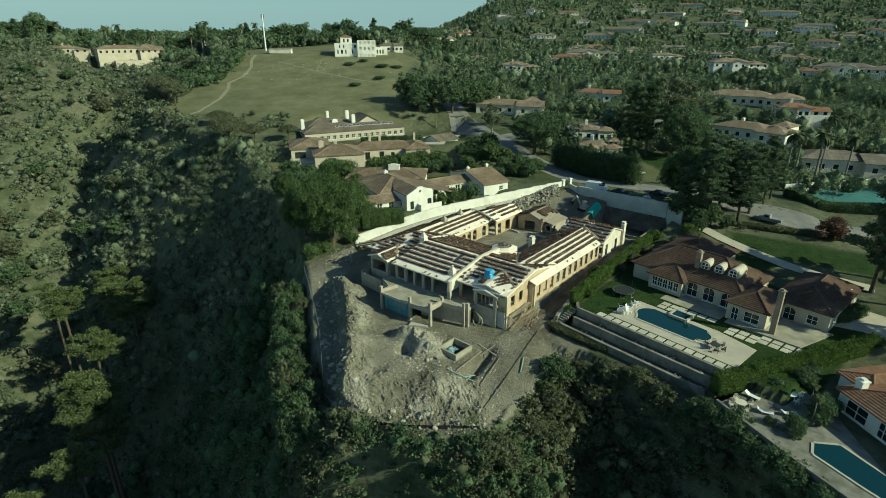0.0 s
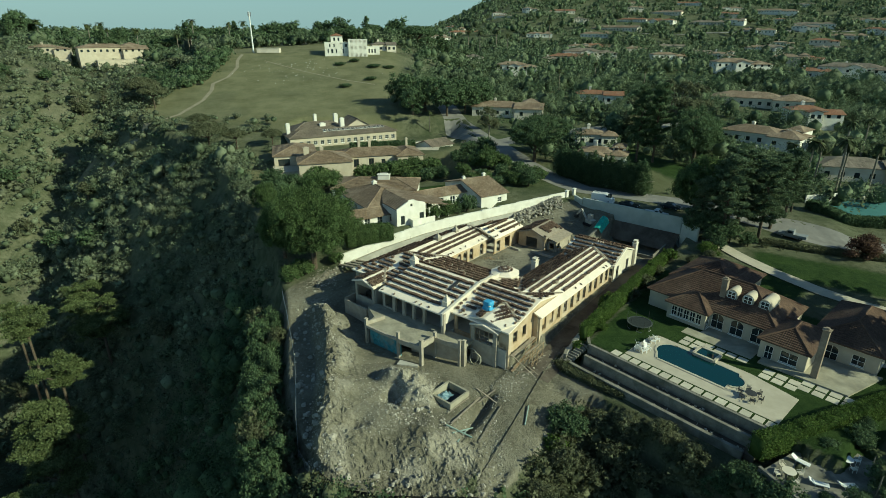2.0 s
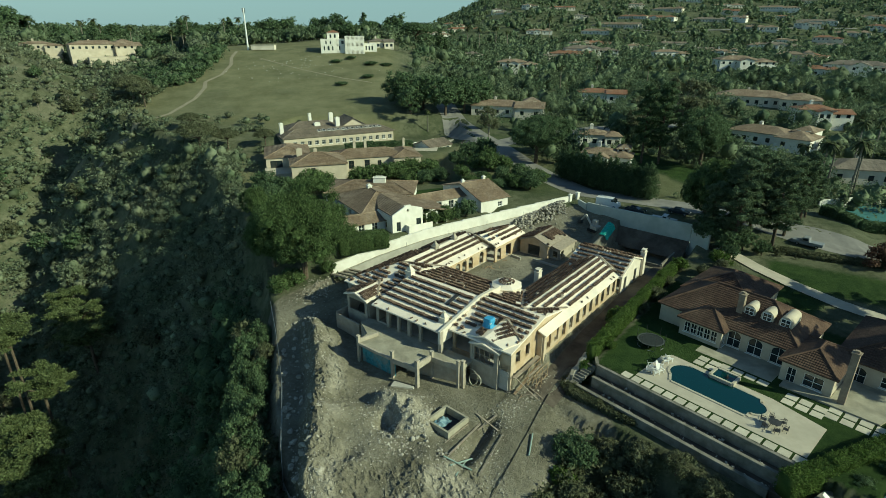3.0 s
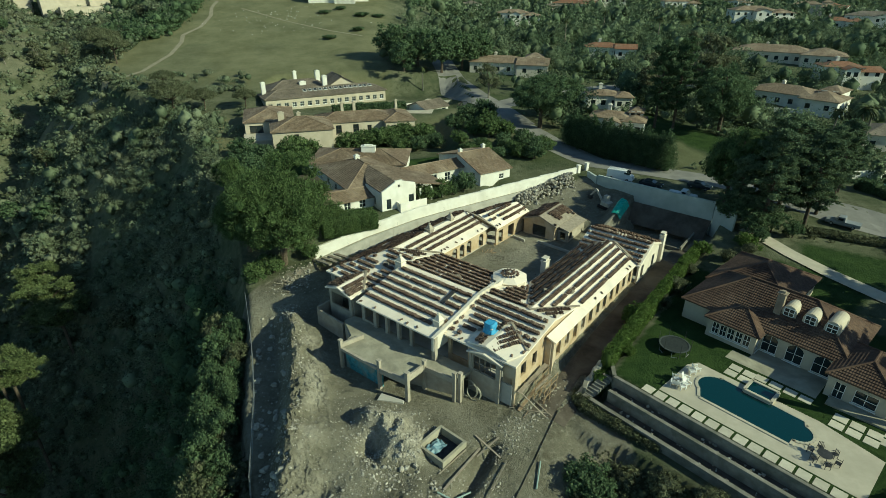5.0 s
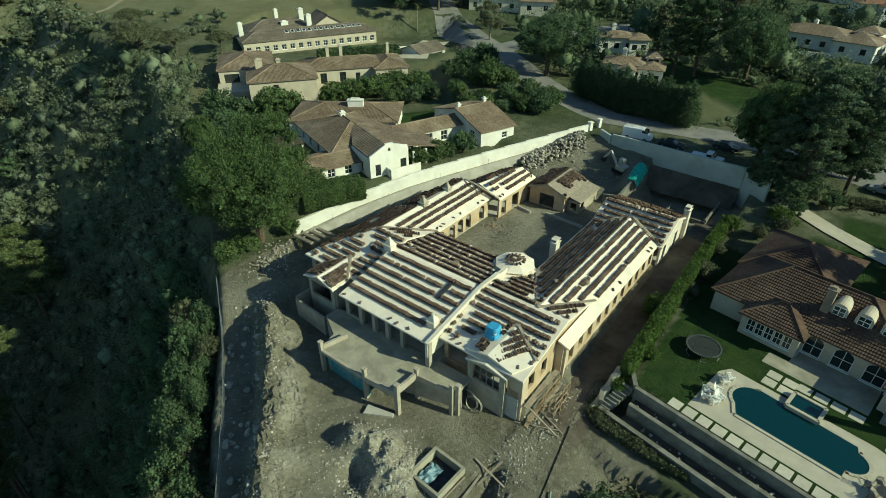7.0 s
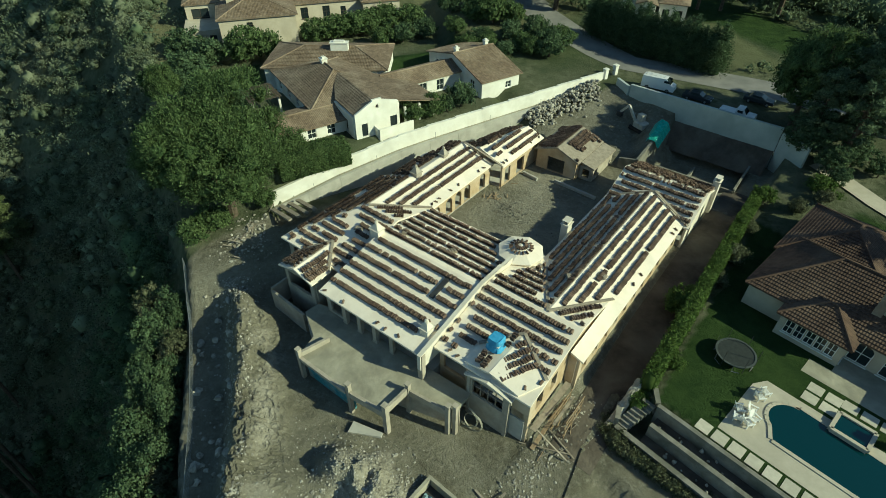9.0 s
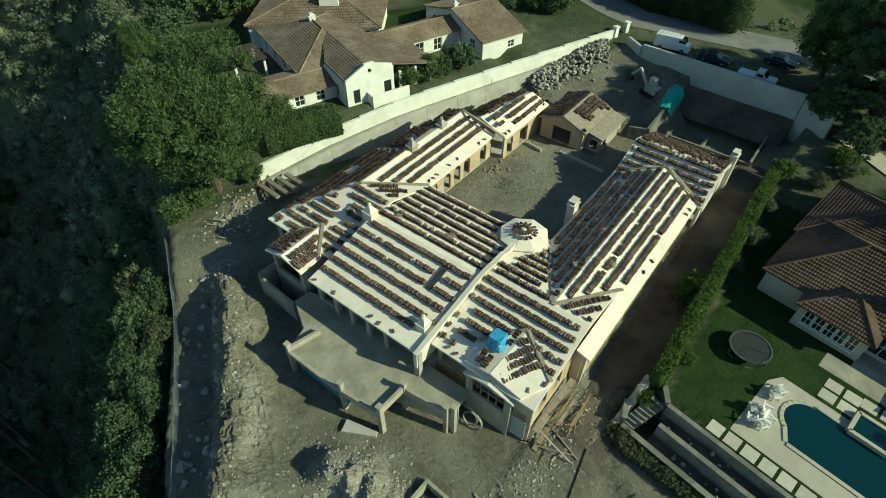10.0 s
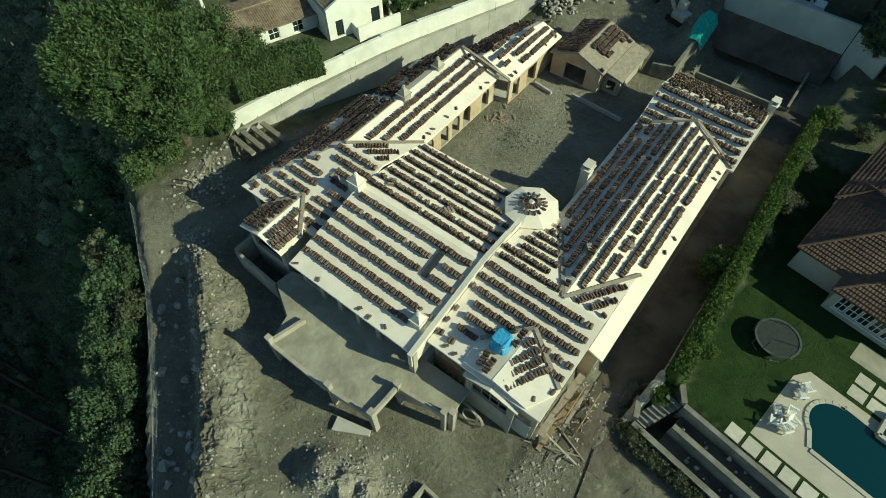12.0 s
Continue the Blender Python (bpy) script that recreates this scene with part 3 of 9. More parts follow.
def part(name, sh, material, parent, label="", at=None, smooth=False):
    """One mesh under a thing or under a part, in its parent's own axes unless a pose is given."""
    ob = new(name, sh if isinstance(sh, bpy.types.Mesh) else mesh_of(name, sh, material, smooth))
    ob.parent = parent
    if at is not None:
        ob.matrix_local = at
    if label:
        ob["label"] = label
    return ob


def solo(name, sh, material, label, category, group="", kind="", at=None, smooth=False):
    """A thing that is one mesh."""
    ob = new(name, sh if isinstance(sh, bpy.types.Mesh) else mesh_of(name, sh, material, smooth))
    if at is not None:
        ob.matrix_world = at
    return tagged(ob, label, category, group, kind)


def gz(x, y):
    return float(ground(x, y))


def axis_steps(parts):
    out = []
    for a, b, s in parts:
        out.append(np.arange(a, b, s))
    return np.concatenate(out)


def zones(gx, gy):
    """What covers the ground: bare earth, dry meadow, lawn, pale broken rock."""
    ny, nx = gx.shape
    gu, gv = to_uv(gx, gy)
    n1_ = vnoise(gx, gy, 5, 21) * 1.4 + vnoise(gx, gy, 1.7, 22) * 0.7
    front_d = np.interp(gx, FRONT_X, FRONT_Y)
    rim_d = np.interp(gy, RIM_Y, RIM_X)
    dirt = (gx > rim_d - 1.5 + n1_) * (gy > front_d - 2.5 + n1_) * (gu < 18.2) * (gu > -38) * (gv < 68) * (gy < 152)
    dirt = dirt * (gy < 117 + 0.53 * (gx + 20))
    dirt = np.maximum(dirt, (gx > 5) * (gx < 23.5) * (gy < 83) * (gy > front_d - 2.0 + n1_) * (gy > 60) * (gu < 26))
    zone = np.zeros((ny, nx, 4), np.float32)
    pale = np.zeros((ny, nx))
    for px_, py_, pr_ in ((-4.4, 78.5, 4.0), (-2.0, 75.8, 3.2), (1.8, 67.2, 3.4), (-3.0, 64.0, 2.0)):
        pale = np.maximum(pale, 1 - sstep(0.55, 1.0, np.hypot(gx - px_, gy - py_) / pr_ + 0.35 * vnoise(gx, gy, 1.6, 71)))
    crest_ = np.interp(gy, [62, 72, 85, 94, 102, 106], [-13.5, -14.5, -16.2, -18.6, -21, -23])
    pale = np.maximum(pale, 0.9 * np.exp(-((gx - crest_ - 2.2) / 1.3) ** 2) * (gy > 60) * (gy < 100) * sstep(-0.5, 0.3, vnoise(gx, gy, 2.2, 72)))
    yard_ = sstep(-13.5, -12, gu) * (1 - sstep(0.5, 2, gu)) * sstep(20, 22, gv) * (1 - sstep(40, 43, gv))
    pale = np.maximum(pale, yard_ * np.clip(0.35 + 0.3 * vnoise(gx, gy, 3.5, 73), 0, 0.7))
    zone[..., 3] = pale
    zone[..., 0] = dirt * 1.0
    bare = sstep(0.35, 0.75, vnoise(gx, gy, 16, 31) + 0.5 * vnoise(gx, gy, 5, 32)) * (gx < rim_d) * (gy > 60)
    zone[..., 0] = np.maximum(zone[..., 0], 0.35 * bare * (gx < np.interp(gy, AXIS_Y, AXIS_X) + 25))
    meadow = sstep(-10, 10, gx - rim_d) * sstep(214, 232, gy + 0.22 * (gx + 60)) * (1 - sstep(385, 400, gy)) * (1 - sstep(-0.075, -0.045, gx / (gy + 30)))
    meadow = meadow * (1 - 0.35 * sstep(0.2, 0.6, vnoise(gx, gy, 14, 33)))
    # the dry tone at (61.5, 163) paints sunlight onto a lawn
    meadow = np.maximum.reduce([meadow, rect_in(gx, gy, -52, 180, -50, 16, 10, 6), 0.9 * rect_in(gx, gy, 61.5, 163, 12, 5.5, 11, 1.5), 0.8 * rect_in(gx, gy, 16, 186, -35, 16, 12, 5)])
    zone[..., 1] = np.clip(meadow, 0, 1)
    lawn = np.maximum.reduce([
        rect_in(gx, gy, 45.4, 86.0, -49.3, 22, 17.3, 0.4) * (gu > 19.2),

        rect_in(gx, gy, 76, 106.5, -28, 13, 5.0, 1.5),
        rect_in(gx, gy, 60, 104, -50, 6, 4, 2),
        # lawn green is thinned where the sunlit tone is mixed in
        rect_in(gx, gy, 70, 178, -60, 20, 6, 3) * (1 - 0.65 * rect_in(gx, gy, 61.5, 163, 12, 5.5, 11, 1.5)),
        0.35 * rect_in(gx, gy, 61.5, 163, 12, 5.5, 11, 1.5),
        rect_in(gx, gy, 2, 160, 28, 10, 6, 3),
        rect_in(gx, gy, -21, 160, 5, 3, 3, 3),
        rect_in(gx, gy, -36, 154, 20, 6, 5, 1.5)])
    # gardens of the town: green ground between the trees
    green = sstep(-0.02, 0.05, gx / (gy + 30)) * sstep(150, 165, gy) * (1 - 0.6 * sstep(500, 900, gy)) * (0.45 + 0.35 * vnoise(gx, gy, 18, 36)) * (1 - 0.8 * rect_in(gx, gy, 16, 186, -35, 16, 12, 5))
    zone[..., 2] = np.maximum(lawn * (gy > front_d), np.clip(green, 0, 0.85))
    zone[..., 0] *= 1 - zone[..., 2]
    return zone


def zoned(me, gx, gy):
    col = me.color_attributes.new("zone", "FLOAT_COLOR", "POINT")
    col.data.foreach_set("color", zones(gx, gy).reshape(-1, 4).ravel())
    me.polygons.foreach_set("use_smooth", np.ones(len(me.polygons), bool))


GXS = axis_steps([(-3600, -700, 120), (-700, -320, 12), (-320, -120, 3.0), (-120, -34, 1.2), (-34, -26, 0.6), (-26, 12, 0.45), (12, 66, 0.7), (66, 140, 1.6), (140, 300, 4), (300, 900, 12), (900, 3700, 110)])
GYS = axis_steps([(-900, -60, 60), (-60, 30, 4), (30, 52, 1.2), (52, 58, 0.5), (58, 92, 0.45), (92, 104, 0.6), (104, 165, 0.95), (165, 300, 2.0), (300, 520, 4), (520, 1300, 11), (1300, 4800, 140)])
gx, gy = np.meshgrid(GXS, GYS)
gzz = ground(gx, gy)
nx, ny = len(GXS), len(GYS)
idx = np.arange(nx * ny).reshape(ny, nx)
gq = np.stack([idx[:-1, :-1], idx[:-1, 1:], idx[1:, 1:], idx[1:, :-1]], -1).reshape(-1, 4)
ground_me = big_mesh("ground", np.stack([gx, gy, gzz], -1).reshape(-1, 3), gq, EARTH)
zoned(ground_me, gx, gy)
solo("ground", ground_me, EARTH, "bare tan earth, dry meadow and dark scrub slopes", "ground", kind="structure")


# rough spoil: the bank along the rim, the heap and the torn apron, in fine relief
def spoil(name, x0, x1, y0, y1, step, label):
    ax, ay = np.meshgrid(np.arange(x0, x1, step), np.arange(y0, y1, step))
    q = np.interp(ay, [62, 72, 85, 94, 102, 106], [-13.5, -14.5, -16.2, -18.6, -21, -23])
    rough = (0.5 + 0.45 * sstep(q + 1.0, q - 0.6, ax)) * np.exp(-((ax - q - 1.2) / 2.9) ** 4) * sstep(58, 64, ay) * (1 - sstep(98, 104, ay))
    heap = 1 - sstep(0.6, 1.05, np.hypot((ax + 3.4) / 4.8, (ay - 77.2) / 4.0))
    apron = sstep(72, 67, ay) * sstep(-17, -14, ax) * (1 - sstep(5, 7.5, ax)) * sstep(0.4, 1.6, ay - np.interp(ax, FRONT_X, FRONT_Y))
    w = np.maximum(np.maximum(rough, 0.5 * heap), 0.62 * apron)
    w = w * (1 - rect_in(ax, ay, 1.95, 76.5, -42, 2.2, 2.3, 0.4))
    fine = 0
    for size, amp, seed in ((2.3, 0.26, 81), (1.0, 0.26, 82), (0.5, 0.26, 83), (0.26, 0.20, 84)):
        fine = fine + amp * (0.75 - 2.1 * np.abs(vnoise(ax + 0.35 * ay, ay, size, seed)))
    edge = np.minimum.reduce([ax - x0, x1 - ax, ay - y0, y1 - ay]) < step * 1.5
    az = ground(ax, ay) + np.where((w < 0.12) | edge, -0.6, w * (0.15 + fine))
    m_, n_ = ax.shape
    idx = np.arange(m_ * n_).reshape(m_, n_)
    keep = (w[:-1, :-1] > 0.03)
    qd = np.stack([idx[:-1, :-1], idx[:-1, 1:], idx[1:, 1:], idx[1:, :-1]], -1)[keep]
    me = big_mesh(name, np.stack([ax, ay, az], -1).reshape(-1, 3), qd, EARTH)
    zoned(me, ax, ay)
    me.polygons.foreach_set("use_smooth", np.zeros(len(me.polygons), bool))
    solo(name, me, EARTH, label, "earth bank", kind="structure")


spoil("spoil_bank", -26, 9, 59, 85, 0.13, "rough torn spoil and broken rock banked before the house")
spoil("spoil_bank", -28, -10, 84.7, 105, 0.13, "rough ridge of clods and rock along the canyon rim")


def draped(name, pts, width, material, label, category, lift=0.06, kind="structure", step=2.0):
    """A strip laid over the ground along a line."""
    line = []
    for (ax, ay), (bx, by) in zip(pts, pts[1:]):
        n = max(1, int(math.hypot(bx - ax, by - ay) / step))
        line += [(ax + (bx - ax) * i / n, ay + (by - ay) * i / n) for i in range(n)]
    line.append(pts[-1])
    sh, prev = Shape(), None
    for i, (x, y) in enumerate(line):
        a, b = line[max(i - 1, 0)], line[min(i + 1, len(line) - 1)]
        dx, dy = b[0] - a[0], b[1] - a[1]
        q = math.hypot(dx, dy)
        nx_, ny_ = -dy / q, dx / q
        row = [(x + nx_ * width * k / 2, y + ny_ * width * k / 2) for k in (-1, -0.5, 0, 0.5, 1)]
        top = [(a_, b_, gz(a_, b_) + lift) for a_, b_ in row]
        if prev:
            for k in range(4):
                sh.face([prev[k], prev[k + 1], top[k + 1], top[k]][::-1])
        prev = top
    return solo(name, sh, material, label, category, kind=kind)
# ---------- the unfinished house ----------
SITE = thing("unfinished_house", pose(OX, OY, 0, 0, 0, math.degrees(math.atan2(UY, UX))), "sprawling unfinished one-storey mansion with pale underlay roofs and bare sheathed walls", "house")
EAVE, RB = 4.95, 6.9
FLOOR = 1.6
# roof slopes, eave edge first: name, corners
SLOPES = {}
SLOPES["great_front"] = [(-14.3, 0, EAVE), (-0.25, 0, EAVE), (-0.25, 9.7, RB), (-14.3, 9.7, RB)]
SLOPES["great_back"] = [(-0.25, 19.4, EAVE), (-14.2, 19.4, EAVE), (-14.3, 9.7, RB), (-0.25, 9.7, RB)]
SLOPES["corner_front"] = [(-25, 3.6, 4.75), (-14.35, 3.6, 4.75), (-14.35, 13, 6.65), (-19.5, 13, 6.65)]
SLOPES["corner_back"] = [(-14.2, 19.4, EAVE), (-19.5, 13, 6.65), (-14.35, 13, 6.65)]
SLOPES["west_out"] = [(-24.9, 21.3, 4.72), (-25, 3.6, 4.75), (-19.5, 13, 6.65), (-19.5, 21.3, 6.65)]
SLOPES["west_mid"] = [(-23.5, 29.7, 5.2), (-23.5, 21.3, 5.2), (-19.5, 21.3, 6.65), (-19.5, 29.7, 6.65)]
SLOPES["west_end"] = [(-22.0, 33.2, 5.75), (-22.0, 29.7, 5.75), (-19.5, 29.7, 6.65), (-19.5, 33.2, 6.65)]
SLOPES["west_in"] = [(-14.1, 19.4, EAVE), (-14.1, 33.2, EAVE), (-19.5, 33.2, 6.65), (-19.5, 13, 6.65)]
SLOPES["far_west_out"] = [(-18.0, 43.2, 5.4), (-20.2, 33.2, 5.4), (-16.6, 33.2, 6.75), (-14.6, 43.3, 6.75)]
SLOPES["far_west_in"] = [(-12.4, 33.2, 5.1), (-12.3, 44.4, 5.1), (-14.6, 43.3, 6.75), (-16.6, 33.2, 6.75)]
SLOPES["front_east"] = [(0.25, 1.7, EAVE), (11.1, 1.7, EAVE), (11.1, 11, 6.8), (0.25, 11, 6.8)]
SLOPES["front_east_back"] = [(0.25, 20.2, EAVE), (2, 20.2, EAVE), (7.25, 11, 6.8), (0.25, 11, 6.8)]
SLOPES["front_east_tip"] = [(11.1, 17.8, 5.44), (7.25, 11, 6.8), (11.1, 11, 6.8)]
SLOPES["east_in"] = [(2, 38, EAVE), (2, 20.2, EAVE), (7.25, 11, 6.8), (7.25, 38, 6.8)]
SLOPES["east_out"] = [(12.5, 17.8, EAVE), (12.5, 36.5, EAVE), (7.25, 38, 6.8), (7.25, 11, 6.8), (11.1, 17.8, 5.44)]
SLOPES["porch"] = [(12.5, 8.9, EAVE), (12.5, 17.8, EAVE), (11.12, 17.8, 5.44), (11.12, 8.9, 5.44)]
SLOPES["north_front"] = [(2.1, 35.5, EAVE), (13.2, 35.5, EAVE), (13.2, 41.1, 7.1), (2.1, 41.1, 7.1)]
SLOPES["north_back"] = [(13.2, 46.8, EAVE), (2.1, 46.8, EAVE), (2.1, 41.1, 7.1), (13.2, 41.1, 7.1)]
SLOPES["bay_left"] = [(3.6, 2.0, 5.12), (3.6, 4.3, 5.55), (6.85, 7.4, 6.4), (6.5, 1.9, 5.8)]
SLOPES["bay_right"] = [(11.15, 4.4, 5.58), (9.7, 1.85, 5.14), (6.5, 1.9, 5.83), (6.85, 7.4, 6.4)]
SLOPES["west_bay_left"] = [(-21.3, 0.2, 4.75), (-21.3, 3.0, 4.8), (-18.5, 6.2, 5.7), (-18.5, 0.2, 5.6)]
SLOPES["west_bay_right"] = [(-15.7, 3.0, 4.8), (-15.7, 0.2, 4.75), (-18.5, 0.2, 5.6), (-18.5, 6.2, 5.7)]
SLOPES["gate_left"] = [(-12.2, 50, 4.5), (-12.2, 41.6, 4.5), (-8.5, 41.6, 5.9), (-8.5, 50, 5.9)]
SLOPES["gate_right"] = [(-4.8, 41.6, 4.5), (-4.8, 50, 4.5), (-8.5, 50, 5.9), (-8.5, 41.6, 5.9)]
SLOPES["gate_lean"] = [(-2.6, 42.5, 3.9), (-2.6, 50, 3.9), (-4.75, 50, 4.4), (-4.75, 42.5, 4.4)]
for key, poly in SLOPES.items():
    sh = Shape()
    sh.slab(poly, 0.22)
    part("roof", sh, GREYWOOD if key.startswith("gate") else PAPER, SITE)

# timber boards on the valleys and ridges that are already closed
for a, b in (((7.25, 11, 6.9), (11.3, 17.9, 5.6)), ((7.25, 11, 6.9), (3.2, 18.0, 5.5)), ((6.85, 7.4, 6.5), (11.0, 4.5, 5.7)), ((6.85, 7.4, 6.5), (3.7, 4.3, 5.68)),
             ((7.6, 37.9, 6.95), (2.2, 36.0, 5.1)), ((7.6, 37.9, 6.95), (13.0, 35.8, 5.1)), ((-18.5, 6.2, 5.85), (-21.2, 3.0, 4.95)), ((-18.5, 6.2, 5.85), (-15.8, 2.8, 4.95)),
             ((-14.2, 19.3, 5.15), (-19.3, 13.1, 6.8)), ((-17.2, 32.6, 6.85), (-12.6, 33.1, 5.3)), ((-19.5, 33.1, 6.8), (-17.2, 32.6, 6.85))):
    sh = Shape()
    A, Bv = Vector(a), Vector(b)
    m = Matrix.Translation((A + Bv) / 2) @ (Bv - A).to_track_quat("X", "Z").to_matrix().to_4x4()
    sh.box((0, 0, 0), ((Bv - A).length, 0.34, 0.10), tilt=m)
    part("valley_board", sh, GREYWOOD, SITE)

# parapet that rakes up beside the great room
sh = Shape()
prof = [(-0.3, 5.2), (4.5, 6.12), (9.0, 7.0), (10.2, 7.14), (11.4, 7.1), (13.6, 6.85), (15.6, 6.5)]
for (v0, z0), (v1, z1) in zip(prof, prof[1:]):
    sh.wall((0, v0), (0, v1), 3.2, z0, 0.38, top=z1)
part("parapet", weld(sh), CREAM, SITE)
sh = Shape()
for (v0, z0), (v1, z1) in zip(prof, prof[1:]):
    sh.wall((0, v0), (0, v1), z0 + 0.003, z0 + 0.07, 0.46, top=z1 + 0.07)
part("coping", weld(sh), CREAM, SITE)
sh = Shape()
sh.box((0.0, 0.1, 1.75), (0.6, 0.5, 6.9))
part("buttress", sh, SCRATCH, SITE)

TOPW = 4.72


def run(name, p0, p1, z0, z1, holes, material, thick=0.3, top=None):
    sh = Shape()
    sh.wall(p0, p1, z0, z1, thick, holes, top)
    return part(name, sh, material, SITE)


# great room front: a window, three tall doors, a wide opening
run("wall", (-14.0, 0.8), (-0.3, 0.8), -1.8, TOPW, [(0.6, 2.3, 2.0, 4.4, 0), (3.1, 4.8, FLOOR, 4.45, 1), (5.3, 7.0, FLOOR, 4.45, 1), (7.5, 9.2, FLOOR, 4.45, 1), (9.8, 13.1, FLOOR, 4.3, 0)], SCRATCH)
for uu in (-11.1, -8.9, -6.7, -4.35):
    sh = Shape()
    sh.box((uu, 0.55, 3.1), (0.5, 0.24, 3.1))
    sh.box((uu, 0.55, 1.75), (0.66, 0.34, 0.3))
    part("pilaster", sh, SCRATCH, SITE)
run("wall", (-14.2, 18.8), (-3.0, 18.8), 1.4, TOPW, [(1.5, 2.9, FLOOR, 4.1, 1), (4.0, 5.4, FLOOR, 4.1, 1), (6.5, 7.9, FLOOR, 4.1, 1), (8.8, 10.2, FLOOR, 4.1, 1)], SHEATH)
# recess between parapet and front bay
run("wall", (0.4, 2.6), (4.3, 2.6), -1.8, TOPW, [(0.5, 3.2, FLOOR, 4.2, 0)], SHEATH)
# front bay
run("wall", (4.4, 1.75), (6.7, 1.75), -1.8, 4.35, [(0.55, 2.3, 1.7, 3.95, 0)], SCRATCH, top=4.9)
run("wall", (6.7, 1.75), (9.1, 1.75), -1.8, 4.9, [(0.0, 1.7, 1.7, 3.95, 0)], SCRATCH, top=4.35)
for u0, u1 in ((4.4, 4.75), (8.7, 9.1)):
    sh = Shape()
    sh.box(((u0 + u1) / 2, 1.56, 1.4), (u1 - u0, 0.1, 6.2))
    part("pilaster", sh, SCRATCH, SITE)
sh = Shape()
for u in (4.97, 5.85, 6.7, 7.55, 8.38):
    sh.box((u, 1.78, 2.82), (0.09, 0.08, 2.2))
for z in (1.76, 2.9, 3.9):
    sh.box((6.7, 1.78, z), (3.4, 0.08, 0.09))
part("bay_window_frame", sh, GREYWOOD, SITE)
for a, b in (((4.15, 4.42), (6.7, 5.0)), ((6.7, 5.0), (9.4, 4.4))):
    sh = Shape()
    sh.slab([(a[0], 1.3, a[1]), (b[0], 1.3, b[1]), (b[0], 2.3, b[1]), (a[0], 2.3, a[1])], 0.2)
    part("bay_cornice", sh, CREAM, SITE)
run("wall", (4.4, 1.9), (4.4, 2.6), -1.8, 4.9, [], SCRATCH)
run("wall", (9.1, 2.3), (10.75, 2.3), -1.8, 5.0, [(0.25, 1.35, 2.6, 4.2, 0), (0.25, 1.35, -1.0, 0.9, 0)], SHEATH)
run("wall", (10.75, 2.15), (10.75, 10.8), -1.8, 4.85, [(1.2, 2.4, 2.3, 4.2, 0), (3.9, 5.0, 2.3, 4.2, 0)], SHEATH, top=6.5)
run("wall", (10.75, 10.8), (10.75, 17.6), 1.0, 6.5, [], SHEATH, top=5.25)
# east wing
run("wall", (11.95, 9.3), (11.95, 36.2), -1.6, TOPW, [(0.8 + 2.4 * i, 2.0 + 2.4 * i, 1.9 + 0.2 * (i % 2), 4.2, 0) for i in range(11)], SHEATH)
run("wall", (10.9, 9.3), (11.8, 9.3), -1.6, 4.75, [], SHEATH)
run("wall", (2.5, 20.5), (2.5, 36.0), 1.4, TOPW, [(1.0 + 2.6 * i, 2.4 + 2.6 * i, FLOOR, 4.1, 1) for i in range(5)], SHEATH)
run("wall", (0.4, 19.7), (2.4, 19.7), 1.4, TOPW, [], SHEATH)
# north-east block
run("wall", (12.75, 36.2), (12.75, 41.1), -0.5, 4.75, [(1.2, 2.4, 1.6, 4.1, 0)], CREAM, top=6.8)
run("wall", (12.75, 41.1), (12.75, 46.2), -0.5, 6.8, [(1.2, 2.4, 1.6, 4.1, 0)], CREAM, top=4.75)
run("wall", (2.5, 36.0), (2.5, 41.1), 1.4, 4.75, [(1.5, 2.9, FLOOR, 4.1, 0)], SHEATH, top=6.8)
run("wall", (2.5, 41.1), (2.5, 46.2), 1.4, 6.8, [], SHEATH, top=4.75)
run("wall", (2.6, 46.2), (12.6, 46.2), 0.5, 4.75, [(1.5, 3.2, 1.9, 4.0, 0), (5.5, 7.4, 1.9, 4.0, 0)], SHEATH)
# west wing
run("wall", (-14.6, 19.2), (-14.6, 33.0), 1.4, TOPW, [(0.7, 2.0, FLOOR, 4.2, 1), (3.3, 4.7, FLOOR, 4.2, 1), (5.4, 6.8, FLOOR, 4.2, 1), (7.5, 8.9, FLOOR, 4.2, 1), (11.2, 12.6, FLOOR, 4.2, 1)], SHEATH)
run("wall", (-24.4, 4.2), (-24.4, 21.2), 0.5, 4.6, [(3 + 4.0 * i, 4.4 + 4.0 * i, 2.4, 4.1, 0) for i in range(4)], CREAM)
run("wall", (-24.2, 21.2), (-22.9, 21.2), 0.5, 4.6, [], CREAM)
run("wall", (-22.9, 21.4), (-22.9, 29.6), 0.5, 5.0, [(2, 3.4, 2.4, 4.1, 0), (5.5, 6.9, 2.4, 4.1, 0)], CREAM)
run("wall", (-21.5, 29.6), (-21.5, 33.0), 0.5, 5.5, [], CREAM)
run("wall", (-21.3, 33.0), (-17.5, 33.0), 1.0, 5.5, [], CREAM)
run("wall", (-19.6, 33.3), (-17.6, 42.8), 1.0, 5.2, [(2, 3.4, 2.4, 4.1, 0), (6, 7.4, 2.4, 4.1, 0)], CREAM)
run("wall", (-12.8, 33.4), (-12.7, 43.8), 1.4, 4.85, [(0.8, 2.2, FLOOR, 4.2, 0), (4, 6, FLOOR, 4.2, 0)], SHEATH)
run("wall", (-17.5, 42.9), (-14.6, 43.1), 1.4, 5.2, [], SHEATH, top=6.5)
run("wall", (-14.6, 43.1), (-12.7, 43.9), 1.4, 6.5, [], SHEATH, top=4.9)
